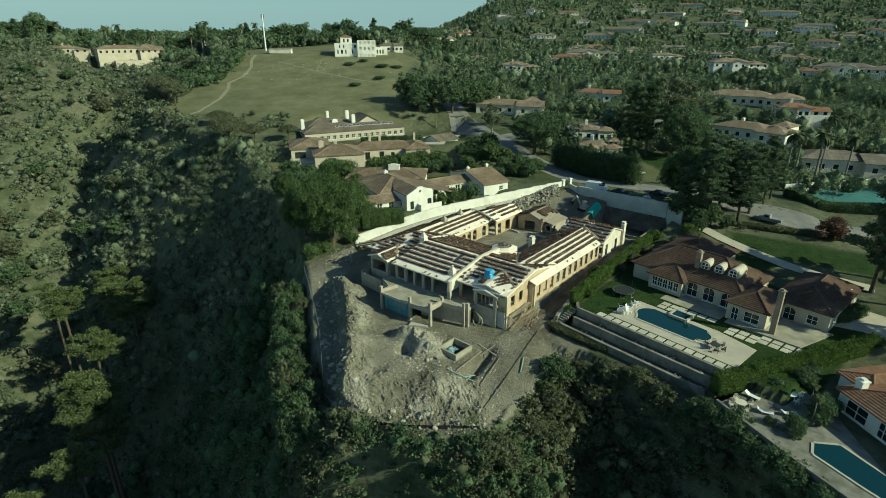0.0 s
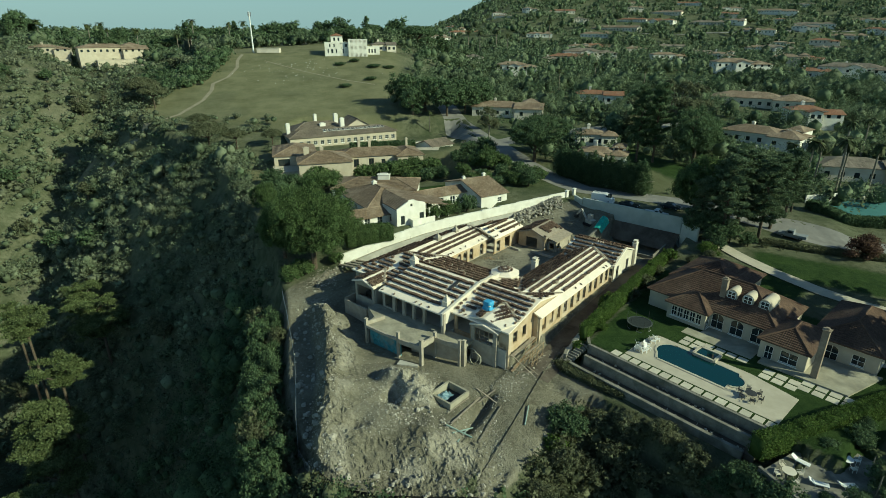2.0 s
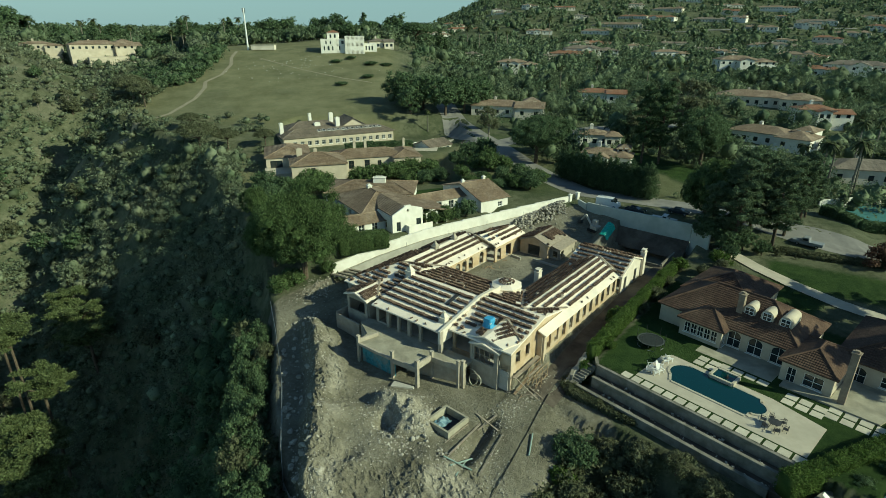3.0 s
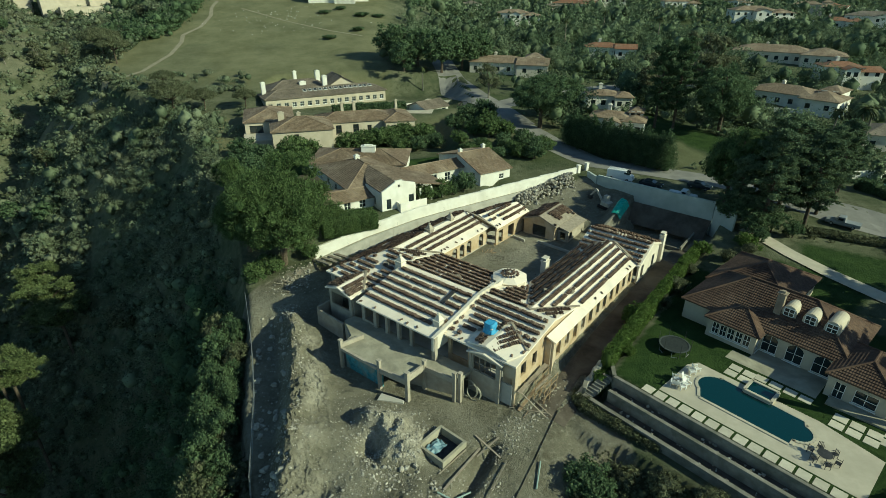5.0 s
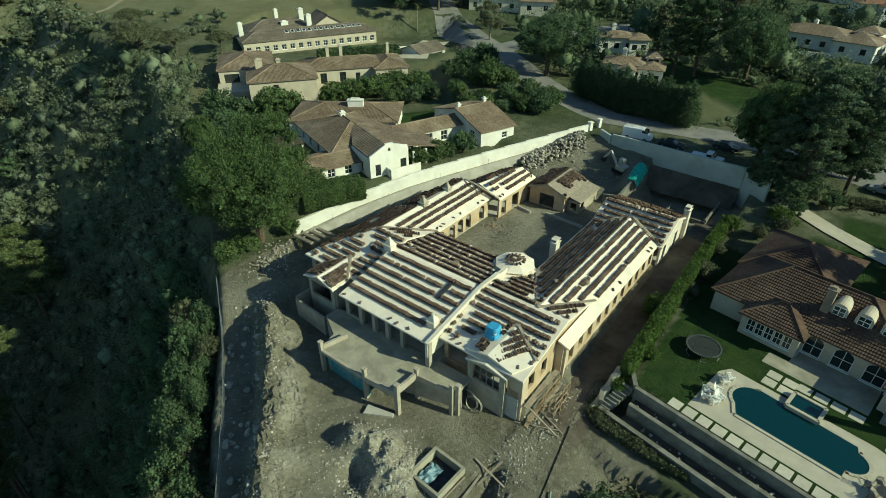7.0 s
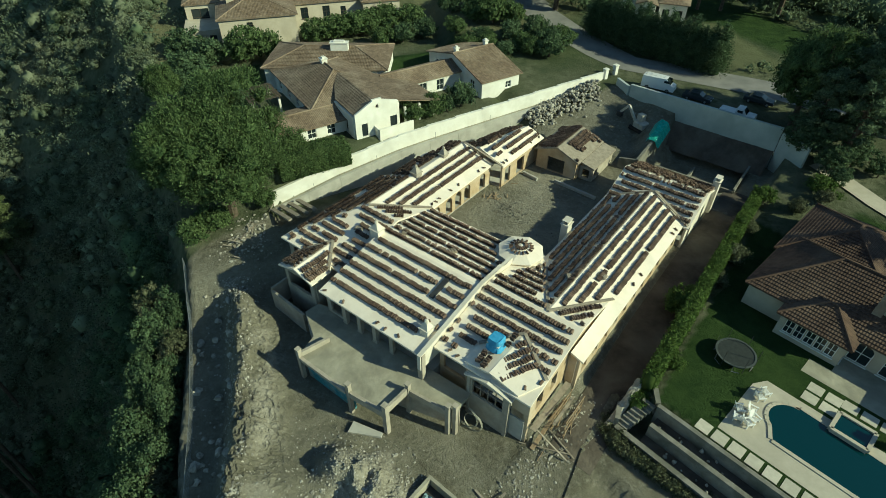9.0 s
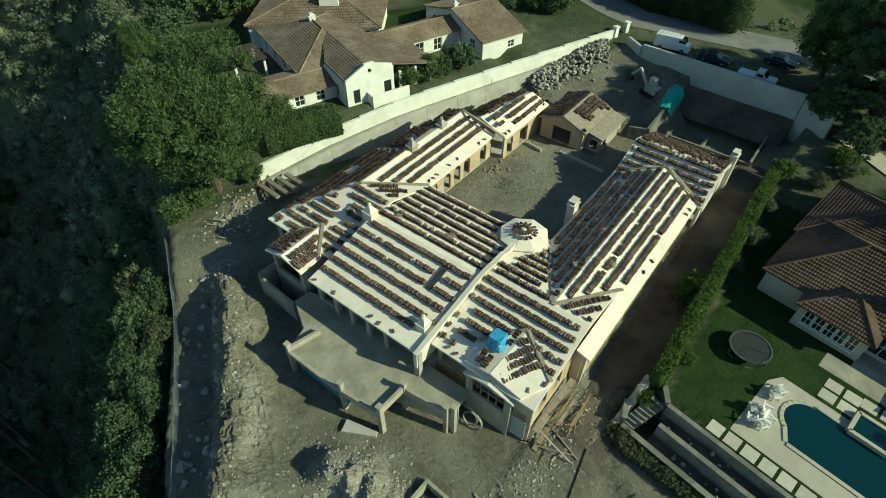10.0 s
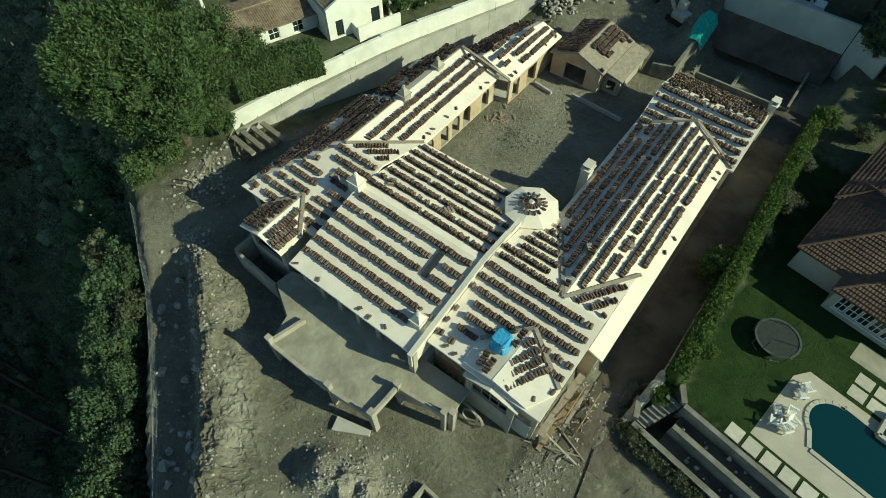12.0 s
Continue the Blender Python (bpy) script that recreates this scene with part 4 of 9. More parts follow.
# west bay and its flank
run("wall", (-24.3, 4.2), (-21.0, 4.2), -1.5, 4.6, [(0.8, 2.4, 2.0, 4.1, 0)], SCRATCH)
run("wall", (-20.9, 0.8), (-18.5, 0.8), -1.8, 4.6, [(0.5, 2.4, 2.0, 4.1, 0)], SCRATCH, top=5.4)
run("wall", (-18.5, 0.8), (-16.1, 0.8), -1.8, 5.4, [(0.0, 1.8, 2.0, 4.1, 0)], SCRATCH, top=4.6)
run("wall", (-20.9, 0.95), (-20.9, 4.2), -1.8, 4.6, [], SCRATCH)
run("wall", (-16.1, 0.95), (-16.1, 3.8), -1.8, 4.6, [], SCRATCH)
run("wall", (-16.0, 3.9), (-14.2, 3.9), -1.8, 4.6, [], SCRATCH)
run("wall", (-14.15, 0.95), (-14.15, 3.75), -1.8, 4.8, [], SCRATCH)
# gate house
run("wall", (-11.8, 42.0), (-8.5, 42.0), 1.4, 4.3, [(1.9, 3.3, FLOOR, 3.9, 0)], SHEATH, top=5.6)
run("wall", (-8.5, 42.0), (-5.2, 42.0), 1.4, 5.6, [(0.0, 1.4, FLOOR, 3.9, 0)], SHEATH, top=4.3)
run("wall", (-11.8, 42.2), (-11.8, 49.6), 1.4, 4.3, [(2, 4, FLOOR, 3.8, 0)], SHEATH)
run("wall", (-5.2, 42.2), (-5.2, 49.6), 1.4, 4.3, [(2, 4, FLOOR, 3.8, 0)], SHEATH)
for a, b in (((-3.0, 42.9), (-3.0, 49.6)), ((-5.0, 42.9), (-3.1, 42.9))):
    run("wall", a, b, 1.4, 3.7, [(0.5, 1.6, 1.9, 3.3, 0)], SCRATCH, 0.25)

# floor slab and foundation
sh = Shape()
sh.prism([(-24.2, 4.4), (-14.3, 4.4), (-14.3, 1.0), (0.3, 1.0), (0.3, 2.8), (8.9, 2.8), (8.9, 2.0), (10.6, 2.0), (10.6, 9.5), (11.8, 9.5), (11.8, 36.3), (12.6, 36.3), (12.6, 46), (2.6, 46),
          (2.6, 20), (-3, 18.7), (-14.4, 18.7), (-14.4, 33.1), (-12.9, 33.3), (-12.9, 43.6), (-17.5, 42.7), (-19.4, 33), (-21.4, 33), (-21.4, 29.5), (-22.8, 29.5), (-22.8, 21.1), (-24.2, 21.1)], -1.5, FLOOR - 0.02)
part("foundation", sh, CONC, SITE)

# eight-sided stair turret at the courtyard corner
TU, TV = -0.15, 18.0
octa = [(TU + 2.45 * math.cos(radians(45 * i + 10)), TV + 2.45 * math.sin(radians(45 * i + 10))) for i in range(8)]
sh = Shape()
sh.prism(octa, 1.4, 6.02)
turret = part("turret", sh, CREAM, SITE)
sh = Shape()
eave8 = [(TU + (x - TU) * 1.1, TV + (y - TV) * 1.1) for x, y in octa]
for i in range(8):
    a, b = eave8[i], eave8[(i + 1) % 8]
    sh.slab([(*a, 6.14), (*b, 6.14), (TU, TV, 6.95)], 0.1)
part("turret_roof", weld(sh), PAPER, turret)


def chimney(u, v, w, d, z0, z1, material, cap):
    sh = Shape()
    sh.box((u, v, (z0 + z1) / 2), (w, d, z1 - z0))
    c = part("chimney", sh, material, SITE)
    sh = Shape()
    if cap == "cone":
        sh.box((u, v, z1 + 0.05), (w + 0.2, d + 0.2, 0.1))
        k = [(u - w * .5, v - d * .5, z1 + .1), (u + w * .5, v - d * .5, z1 + .1), (u + w * .5, v + d * .5, z1 + .1), (u - w * .5, v + d * .5, z1 + .1)]
        t = [(u - .18, v - .18, z1 + .75), (u + .18, v - .18, z1 + .75), (u + .18, v + .18, z1 + .75), (u - .18, v + .18, z1 + .75)]
        for i in range(4):
            sh.face([k[i], k[(i + 1) % 4], t[(i + 1) % 4], t[i]])
        sh.face(t)
        sh.lump((u, v, z1 + 0.92), 0.24, 0.05, 3, 5, 8)
    else:
        sh.box((u, v, z1 + 0.06), (w + 0.22, d + 0.22, 0.12))
        for i in (-1, 1):
            sh.box((u + i * w * 0.3, v, z1 + 0.3), (0.16, d * 0.8, 0.36))
        sh.box((u, v, z1 + 0.53), (w, d, 0.1))
    part("chimney_cap", sh, material, c)


chimney(-14.4, 9.5, 1.3, 1.1, 5.0, 7.55, CREAM, "cone")
chimney(-1.2, 2.4, 1.0, 1.0, 4.5, 6.1, CREAM, "cone")
chimney(1.6, 25.6, 0.9, 1.2, 1.5, 6.3, CREAM, "slab")
chimney(13.05, 46.0, 0.8, 1.1, 0.5, 6.6, CREAM, "slab")
chimney(-19.3, 22.2, 1.1, 1.1, 4.0, 7.0, SCRATCH, "cone")
chimney(-19.5, 28.4, 1.0, 1.0, 4.0, 6.9, SCRATCH, "cone")
chimney(5.35, 4.7, 1.1, 1.1, 4.5, 6.7, CREAM, "slab")

# long dark vent curb on the great roof
sh = Shape()
m = Matrix.Translation((-3.4, 7.2, 6.45)) @ Euler((math.atan(0.2), 0, 0)).to_matrix().to_4x4()
sh.box((0, 0, 0), (0.55, 2.9, 0.28), tilt=m)
part("roof_vent", sh, DARKMETAL, SITE)

# raised terrace in front with its posts and beams
TERR = thing("terrace", SITE.matrix_world.copy(), "raised concrete terrace on posts in front of the unfinished house", "terrace")
sh = Shape()
sh.prism([(-12.4, -3.0), (-11.7, -5.6), (-8.2, -5.9), (-4.5, -5.55), (-0.1, -5.15), (0.0, -2.2), (4.9, -1.0), (4.9, 1.5), (-14.0, 1.0), (-15.6, 0.6), (-15.8, -1.2)], FLOOR - 0.42, FLOOR + 0.08)
part("deck", sh, DECK, TERR)
posts = [(-11.5, -5.7, 0.42), (-4.5, -5.55, 0.42), (-0.1, -5.1, 0.48), (0.0, -2.0, 0.42), (4.5, -1.5, 0.42), (5.05, -1.1, 0.42)]
for u, v, w in posts:
    sh = Shape()
    sh.box((u, v, 0.45), (w, w, 4.6))
    sh.box((u, v, 2.82), (w + 0.12, w + 0.12, 0.14))
    part("post", sh, SCRATCH, TERR)


def beam(a, b, z0, z1, w=0.35, name="beam", mat_=SCRATCH):
    sh = Shape()
    sh.wall(a, b, z0, z1, w)
    part(name, sh, mat_, TERR)


beam((-0.1, -4.85), (-0.02, -2.25), 1.5, 2.3, 0.28)
beam((0.25, -1.95), (4.3, -1.5), 1.2, 1.95, 0.28)
beam((-11.4, -5.5), (-10.6, -2.4), 1.66, 2.3, 0.3, "parapet")
beam((-4.25, -5.55), (-0.38, -5.15), 0.9, 1.72)
beam((-11.25, -5.75), (-4.75, -5.7), 1.32, 1.72)
sh = Shape()
sh.wall((-11.2, -5.1), (-4.4, -5.1), -1.7, 1.1, 0.25)
part("painted_wall", sh, MOSAIC, TERR, "basement wall scrawled with teal paint")
sh = Shape()
sh.wall((-4.1, -2.9), (4.9, -0.2), -1.7, 1.1, 0.25)
part("back_wall", sh, SCRATCH, TERR)
sh = Shape()
sh.wall((-15.7, -1.1), (-12.5, -3.0), -1.7, 1.4, 0.3)
sh.wall((-22, -1.0), (-16.0, -1.3), -1.7, 1.2, 0.3)
sh.wall((-22, -1.0), (-22, 3.9), -1.7, 1.5, 0.3)
part("low_wall", sh, SCRATCH, TERR)
sh = Shape()
sh.prism([(-3.0, -7.6), (-0.1, -6.0), (-0.3, -5.6), (-3.4, -6.4)], -1.75, -1.35)
part("ramp_slab", sh, CONC, TERR)
# ---------- finished houses ----------
def roof_slopes(x0, y0, x1, y1, z, kind, pitch, o):
    x0, y0, x1, y1 = x0 - o, y0 - o, x1 + o, y1 + o
    if kind[-1] == "y":      # the same with the axes exchanged
        return [[(b, a, c) for a, b, c in poly][::-1][-2:] + [(b, a, c) for a, b, c in poly][::-1][:-2] for poly in roof_slopes(y0 + o, x0 + o, y1 - o, x1 - o, z, kind[:-1] + "x", pitch, o)]
    h, ym = (y1 - y0) / 2, (y0 + y1) / 2
    zr = z + pitch * h
    if kind == "gablex":
        return [[(x0, y0, z), (x1, y0, z), (x1, ym, zr), (x0, ym, zr)], [(x1, y1, z), (x0, y1, z), (x0, ym, zr), (x1, ym, zr)]]
    h = min(h, (x1 - x0) / 2 - 0.05)
    return [[(x0, y0, z), (x1, y0, z), (x1 - h, ym, zr), (x0 + h, ym, zr)], [(x1, y1, z), (x0, y1, z), (x0 + h, ym, zr), (x1 - h, ym, zr)],
            [(x0, y1, z), (x0, y0, z), (x0 + h, ym, zr)], [(x1, y0, z), (x1, y1, z), (x1 - h, ym, zr)]]


SIDES = {"s": ((0, 0), (1, 0)), "e": ((1, 0), (1, 1)), "n": ((1, 1), (0, 1)), "w": ((0, 1), (0, 0))}


def house(name, m, label, blocks, walls, roofs, fine=True, chimneys=(), base=-1.5, group="", frame_mat=None, stacks=None):
    """Blocks: (x0, y0, x1, y1, eave, roof kind, pitch, windows by side). Windows: side -> [(s0, s1, lo, hi, arched)] or a count."""
    ob = thing(name, m, label, "house", group)
    for x0, y0, x1, y1, eave, kind, pitch, wins in blocks:
        corner = lambda c: (x0 + (x1 - x0) * c[0], y0 + (y1 - y0) * c[1])
        made = []
        for side, (c0, c1) in SIDES.items():
            p0, p1 = Vector(corner(c0)), Vector(corner(c1))
            length = (p1 - p0).length
            w = wins.get(side, ())
            if isinstance(w, int):
                step, rows = length / max(w, 1), ([0.9] if eave < 5 else [0.9, 3.9])
                w = [(step * (i + 0.5) - min(0.7, step * .3), step * (i + 0.5) + min(0.7, step * .3), z, z + 1.5, 0) for i in range(w) for z in rows[:1]] if len(rows) == 1 else \
                    [(step * (i + 0.5) - min(0.7, step * .3), step * (i + 0.5) + min(0.7, step * .3), 3.9, 5.4, 0) for i in range(w)]
            th = 0.3 if fine else 0.25
            dd = (p1 - p0).normalized() * th / 2
            sh = Shape()
            sh.wall(p0 + dd * (1 if side in "sn" else -1), p1 - dd * (1 if side in "sn" else -1), base, eave, th, [(q0 - dd.length * (1 if side in "sn" else -1), q1 - dd.length * (1 if side in "sn" else -1), q2, q3, q4) for q0, q1, q2, q3, q4 in w])
            part("wall", sh, walls, ob)
            made.append((p0, p1, w))
        if kind.startswith("gable"):
            o = 0.15
            for poly in ([[(x0, y0), (x0, y1)], [(x1, y0), (x1, y1)]] if kind.endswith("x") else [[(x0, y0), (x1, y0)], [(x0, y1), (x1, y1)]]):
                (ax, ay), (bx, by) = poly
                mx_, my_ = (ax + bx) / 2, (ay + by) / 2
                half = math.hypot(bx - ax, by - ay) / 2
                sh = Shape()
                sh.wall((ax, ay), (mx_, my_), eave - 0.05, eave, 0.28, top=eave + pitch * half)
                sh.wall((mx_, my_), (bx, by), eave - 0.05, eave + pitch * half, 0.28, top=eave)
                part("gable", weld(sh), walls, ob)
        for p0, p1, w in made:
            d = (p1 - p0).normalized()
            ang = math.degrees(math.atan2(d.y, d.x))
            for s0, s1, lo, hi, arched in w:
                c = p0 + d * (s0 + s1) / 2
                ww, hh = s1 - s0, hi - lo
                if fine:
                    f = Shape()
                    f.wall((-ww / 2, 0), (ww / 2, 0), 0.001, hh, 0.1, [(0.08, ww - 0.08, 0.08, hh - 0.08, 0)])
                    win = part("window", f, frame_mat or WHITEPAINT, ob, at=pose(c.x, c.y, lo, 0, 0, ang))
                    g = Shape()
                    g.box((0, 0.03, hh / 2), (ww - 0.04, 0.03, hh - 0.04))
                    part("pane", g, GLASS, win)
                    for nm, cc, ss in (("mullion", (0, -0.02, hh / 2), (0.06, 0.06, hh - 0.17)), ("rail", (0, -0.025, hh / 2), (ww - 0.17, 0.05, 0.06)), ("sill", (0, -0.14, -0.052), (ww + 0.2, 0.26, 0.1))):
                        g = Shape()
                        g.box(cc, ss)
                        part(nm, g, frame_mat or WHITEPAINT, win)
                else:
                    g = Shape()
                    g.box((0, 0.0, hh / 2), (ww - 0.02, 0.06, hh - 0.02))
                    part("window", g, GLASS, ob, at=pose(c.x, c.y, lo, 0, 0, ang))
        if kind == "flat":
            sh = Shape()
            sh.box(((x0 + x1) / 2, (y0 + y1) / 2, eave + 0.15), (x1 - x0 + 0.3, y1 - y0 + 0.3, 0.3))
            part("roof", sh, walls, ob)
            continue
        slopes = roof_slopes(x0, y0, x1, y1, eave, kind, pitch, 0.6)
        sh = Shape()
        for poly in slopes:
            sh.slab(poly, 0.14)
            if not fine:
                e = (Vector(poly[1]) - Vector(poly[0])).normalized()
                sh.uv[len(sh.f) - len(poly) - 2] = [((Vector(p) - Vector(poly[0])).dot(e), (Vector(p) - Vector(poly[0])).length) for p in poly]
        rf = part("roof", weld(sh), roofs, ob)
        if fine:
            seen = set()
            for poly in slopes:
                sh = Shape()
                sh.tiled([(a, b, c + 0.02) for a, b, c in poly], 0.40, 0.075)
                part("roof_slope", weld(sh), roofs, rf)
                for i in range(len(poly)):
                    a, b = Vector(poly[i]), Vector(poly[(i + 1) % len(poly)])
                    key = tuple(sorted((tuple(round(k, 2) for k in a), tuple(round(k, 2) for k in b))))
                    if max(a.z, b.z) > eave + 0.2 and key not in seen and not (kind.startswith("gable") and abs(a.z - b.z) > 0.1):
                        seen.add(key)
                        up = Vector((0, 0, 0.07))
                        sh = Shape()
                        sh.tube(a + up, b + up, 0.13, 0.13, 6)
                        part("ridge_cap", sh, roofs, rf)
    for x, y, w, d, zt in chimneys:
        sh = Shape()
        sh.box((x, y, zt / 2), (w, d, zt))
        ch = part("chimney", sh, stacks or walls, ob)
        sh = Shape()
        sh.box((x, y, zt + 0.06), (w + 0.25, d + 0.25, 0.12))
        sh.box((x, y, zt + 0.25), (w * 0.6, d * 0.6, 0.3))
        part("chimney_cap", sh, stacks or walls, ch)
    return ob


# low ranch-style house beyond the white wall
RANCH = pose(-6.5, 131.5, 5.0, 0, 0, -58.6)
ranch = house("ranch_house", RANCH, "rambling white one-storey house with weathered brown barrel-tile roofs", [
    (-25.0, -6.6, -7.4, 7.0, 3.0, "hipx", 0.33, {"s": [(2, 3.4, 0.6, 2.2, 0), (6, 7.4, 0.6, 2.2, 0), (10, 11.4, 0.6, 2.2, 0), (14, 15.4, 0.6, 2.2, 0)], "e": [(1.2, 2.6, 0.2, 2.2, 0)]}),
    (-10.0, -13.8, -3.6, -3.2, 2.1, "gabley", 0.27, {"e": [(1.5, 2.9, 0.2, 1.9, 0), (4.4, 5.8, 0.2, 1.9, 0), (7.6, 9.0, 0.2, 1.9, 0)], "s": 2}),
    (-13.6, 7.6, -8.2, 21.4, 2.8, "gabley", 0.36, {"e": [(2, 3.6, 0.2, 2.2, 0), (5.5, 7.0, 0.2, 2.2, 0), (9, 10.5, 0.2, 2.2, 0)]}),
    (-18.5, 21.8, -1.6, 29.6, 3.0, "gabley", 0.26, {"e": [(5.0, 6.2, 0.8, 2.0, 0)], "s": 3})],
    WHITE, BROWN_TILE, chimneys=((-18.3, 0.2, 1.0, 1.0, 6.0), (-10.6, 22.4, 0.7, 0.7, 5.9), (-10.7, 28.9, 0.7, 0.7, 6.0)))
# its tall front gable with a parapet, and the long slope that runs down beside it
for poly in ([(-10.0, 12.0, 2.9), (0.2, 12.0, 2.9), (-0.25, 0.8, 5.35), (-15.5, 0.6, 5.2)], [(-7.0, -2.9, 3.8), (-0.25, -2.9, 3.8), (-0.25, 0.8, 5.35), (-15.5, 0.6, 5.2)]):
    sh = Shape()
    sh.slab(poly, 0.16)
    gable_roof = part("roof", sh, BROWN_TILE, ranch)
    sh = Shape()
    sh.tiled([(a, b, c + 0.02) for a, b, c in poly], 0.40, 0.075)
    part("roof_slope", weld(sh), BROWN_TILE, gable_roof)
sh = Shape()
sh.wall((0.0, -3.0), (0.0, 0.0), -1.2, 4.0, 0.34, [(1.0, 2.0, 0.2, 2.3, 0)], top=5.5)
sh.wall((0.0, 0.0), (0.0, 1.6), -1.2, 5.75, 0.34, [(0.55, 1.05, 4.3, 4.9, 1)])
sh.wall((0.0, 1.6), (0.0, 4.4), -1.2, 5.5, 0.34, [(1.3, 2.5, 0.4, 2.4, 0)], top=4.7)
sh.wall((-0.2, 4.6), (-7.4, 4.6), -1.2, 4.2, 0.3)
sh.wall((-7.0, -3.0), (-0.2, -3.0), -1.2, 3.6, 0.3, [(3.5, 4.6, 0.4, 2.3, 0)])
part("gable_wall", sh, WHITE, ranch, "white gable wall with a flat-topped parapet")
for y, z, w, hh in ((-1.5, 1.25, 0.96, 2.06), (3.5, 1.4, 1.16, 1.96)):
    sh = Shape()
    sh.box((0.0, y, z), (0.06, w, hh))
    part("pane", sh, GLASS, ranch)
for k in range(3):
    sh = Shape()
    sh.box((-0.6, 6.0 + 2.6 * k, 0.9), (0.35, 0.35, 3.9))
    part("porch_post", sh, WHITE, ranch)
# the back wing lies square to the slope
house("ranch_house", pose(-15.9, 156.4, 5.0, 0, 0, -3), "white back wing with a broad weathered tile hip roof", [
    (-11.0, -6.0, 10.5, 6.0, 3.1, "hipx", 0.27, {"s": 5, "w": 2, "e": 2})], WHITE, BROWN_TILE, chimneys=((1.8, -1.0, 3.2, 1.1, 5.9),))
# two-storey villa behind it
house("villa", pose(-40.3, 168.6, 4.3, 0, 0, 16), "two-storey beige villa with hipped brown tile roofs", [
    (0.4, 0.4, 15.4, 13.0, 6.3, "hipx", 0.32, {"s": [(0.8, 2.0, 0.8, 3.0, 0), (5.2, 6.4, 4.4, 5.4, 0)], "w": 3, "e": [(2, 3.0, 2.8, 5.4, 0)]}),
    (13.0, 8.6, 34.0, 18.0, 5.9, "hipx", 0.32, {"s": [(4.2, 5.8, 2.6, 5.0, 0), (9.0, 10.6, 2.6, 5.0, 0), (13.0, 14.2, 2.6, 4.6, 0)]}),
    (31.0, 6.4, 39.0, 19.0, 5.7, "hipy", 0.32, {"s": [(1.4, 2.8, 2.4, 4.6, 0), (5.0, 6.4, 2.4, 4.6, 0)], "e": 2}),
    (-6.5, 12.0, 6.0, 28.0, 6.6, "hipy", 0.3, {"w": 4, "s": [(1.0, 4.5, 2.0, 5.6, 0)]}),
    (-7.0, 4.0, 0.2, 12.5, 3.2, "flat", 0, {"w": 2, "s": 2})],
    BEIGE, BROWN_TILE, chimneys=((3.0, 9.0, 1.6, 1.2, 9.2), (7.6, 8.6, 1.0, 1.0, 9.0), (20.5, 19, 0.8, 0.8, 9.0), (24, 19, 0.8, 0.8, 9.0), (37, 21, 0.7, 0.7, 8.4)), frame_mat=FRAME)
# long house with a dormered grey roof and tall chimneys
long_house = house("long_house", pose(-52.3, 206, 7.4, 0, 0, 27), "long pale house with a grey-brown roof and tall white chimneys", [
    (0.6, 0.6, 41, 10.5, 3.8, "hipx", 0.34, {"s": 16}),
    (4, 9, 25, 20, 4.6, "hipx", 0.40, {}),
    (22, 7, 34, 18, 4.6, "gabley", 0.55, {})],
    BEIGE, GREY_TILE, chimneys=((1.6, 8.0, 1.3, 1.3, 7.8), (21.6, 14.5, 1.5, 1.3, 9.4), (22.4, 9.0, 1.5, 1.3, 8.4), (15.5, 22.0, 1.1, 1.1, 8.6), (15.4, 11.5, 2.2, 1.2, 6.6)), stacks=WHITE)
for i in range(14):
    k = Shape()
    k.box((0, 0, 0), (1.1, 1.5, 0.16), tilt=pose(14.0 + 1.75 * i, 3.8, 3.8 + 0.34 * 3.8 + 0.1, math.degrees(math.atan(0.34))))
    sky_ = part("skylight", k, WHITEPAINT, long_house)
    k = Shape()
    k.box((0, 0, 0), (0.84, 1.24, 0.05), tilt=pose(14.0 + 1.75 * i, 3.8 - 0.03, 3.8 + 0.34 * 3.8 + 0.19, math.degrees(math.atan(0.34))))
    part("pane", k, GLASS, sky_)
# tile-roofed house with the pool
house("pool_house_villa", pose(40, 92, 1.85, 0, 0, -49.3), "cream one-storey house with dark red-brown tile roofs and three roof dormers", [
    (-5.8, 1.7, 14, 13.2, 3.1, "hipx", 0.58, {"s": [(10.6, 12.5, 0.1, 2.7, 1), (13.5, 15.5, 0.1, 2.7, 1), (16.6, 18.6, 0.1, 2.7, 1)], "w": 2}),
    (-1.5, -0.2, 4.5, 5.0, 2.95, "hipx", 0.55, {"s": [(0.5 + 1.02 * i, 1.42 + 1.02 * i, 0.7, 2.4, 0) for i in range(5)], "w": [(1.5, 3.0, 0.8, 2.3, 0)], "e": [(0.4, 1.6, 0.1, 2.3, 0)]}),
    (13.4, -1.6, 19.2, 7.0, 3.1, "hipy", 0.5, {"s": [(0.6, 1.7, 0.1, 2.3, 0), (2.6, 4.9, 0.5, 2.3, 0)], "w": [(3.0, 4.2, 0.5, 2.2, 0), (5.2, 6.4, 0.5, 2.2, 0)]}),
    (18.0, 5.2, 26.0, 20.0, 3.2, "hipy", 0.5, {"s": [(1.6, 3.4, 0.1, 2.4, 1), (5.0, 6.6, 0.6, 2.2, 0)], "e": 3}),
    (-6.2, 10, 4.5, 22.0, 3.1, "hipy", 0.48, {"w": 3})],
    BEIGE, DARK_TILE, chimneys=((4.9, 4.2, 0.85, 0.8, 7.7), (20.6, -1.9, 0.8, 0.7, 7.6)), frame_mat=WHITEPAINT, stacks=CHIMNEYBRICK)
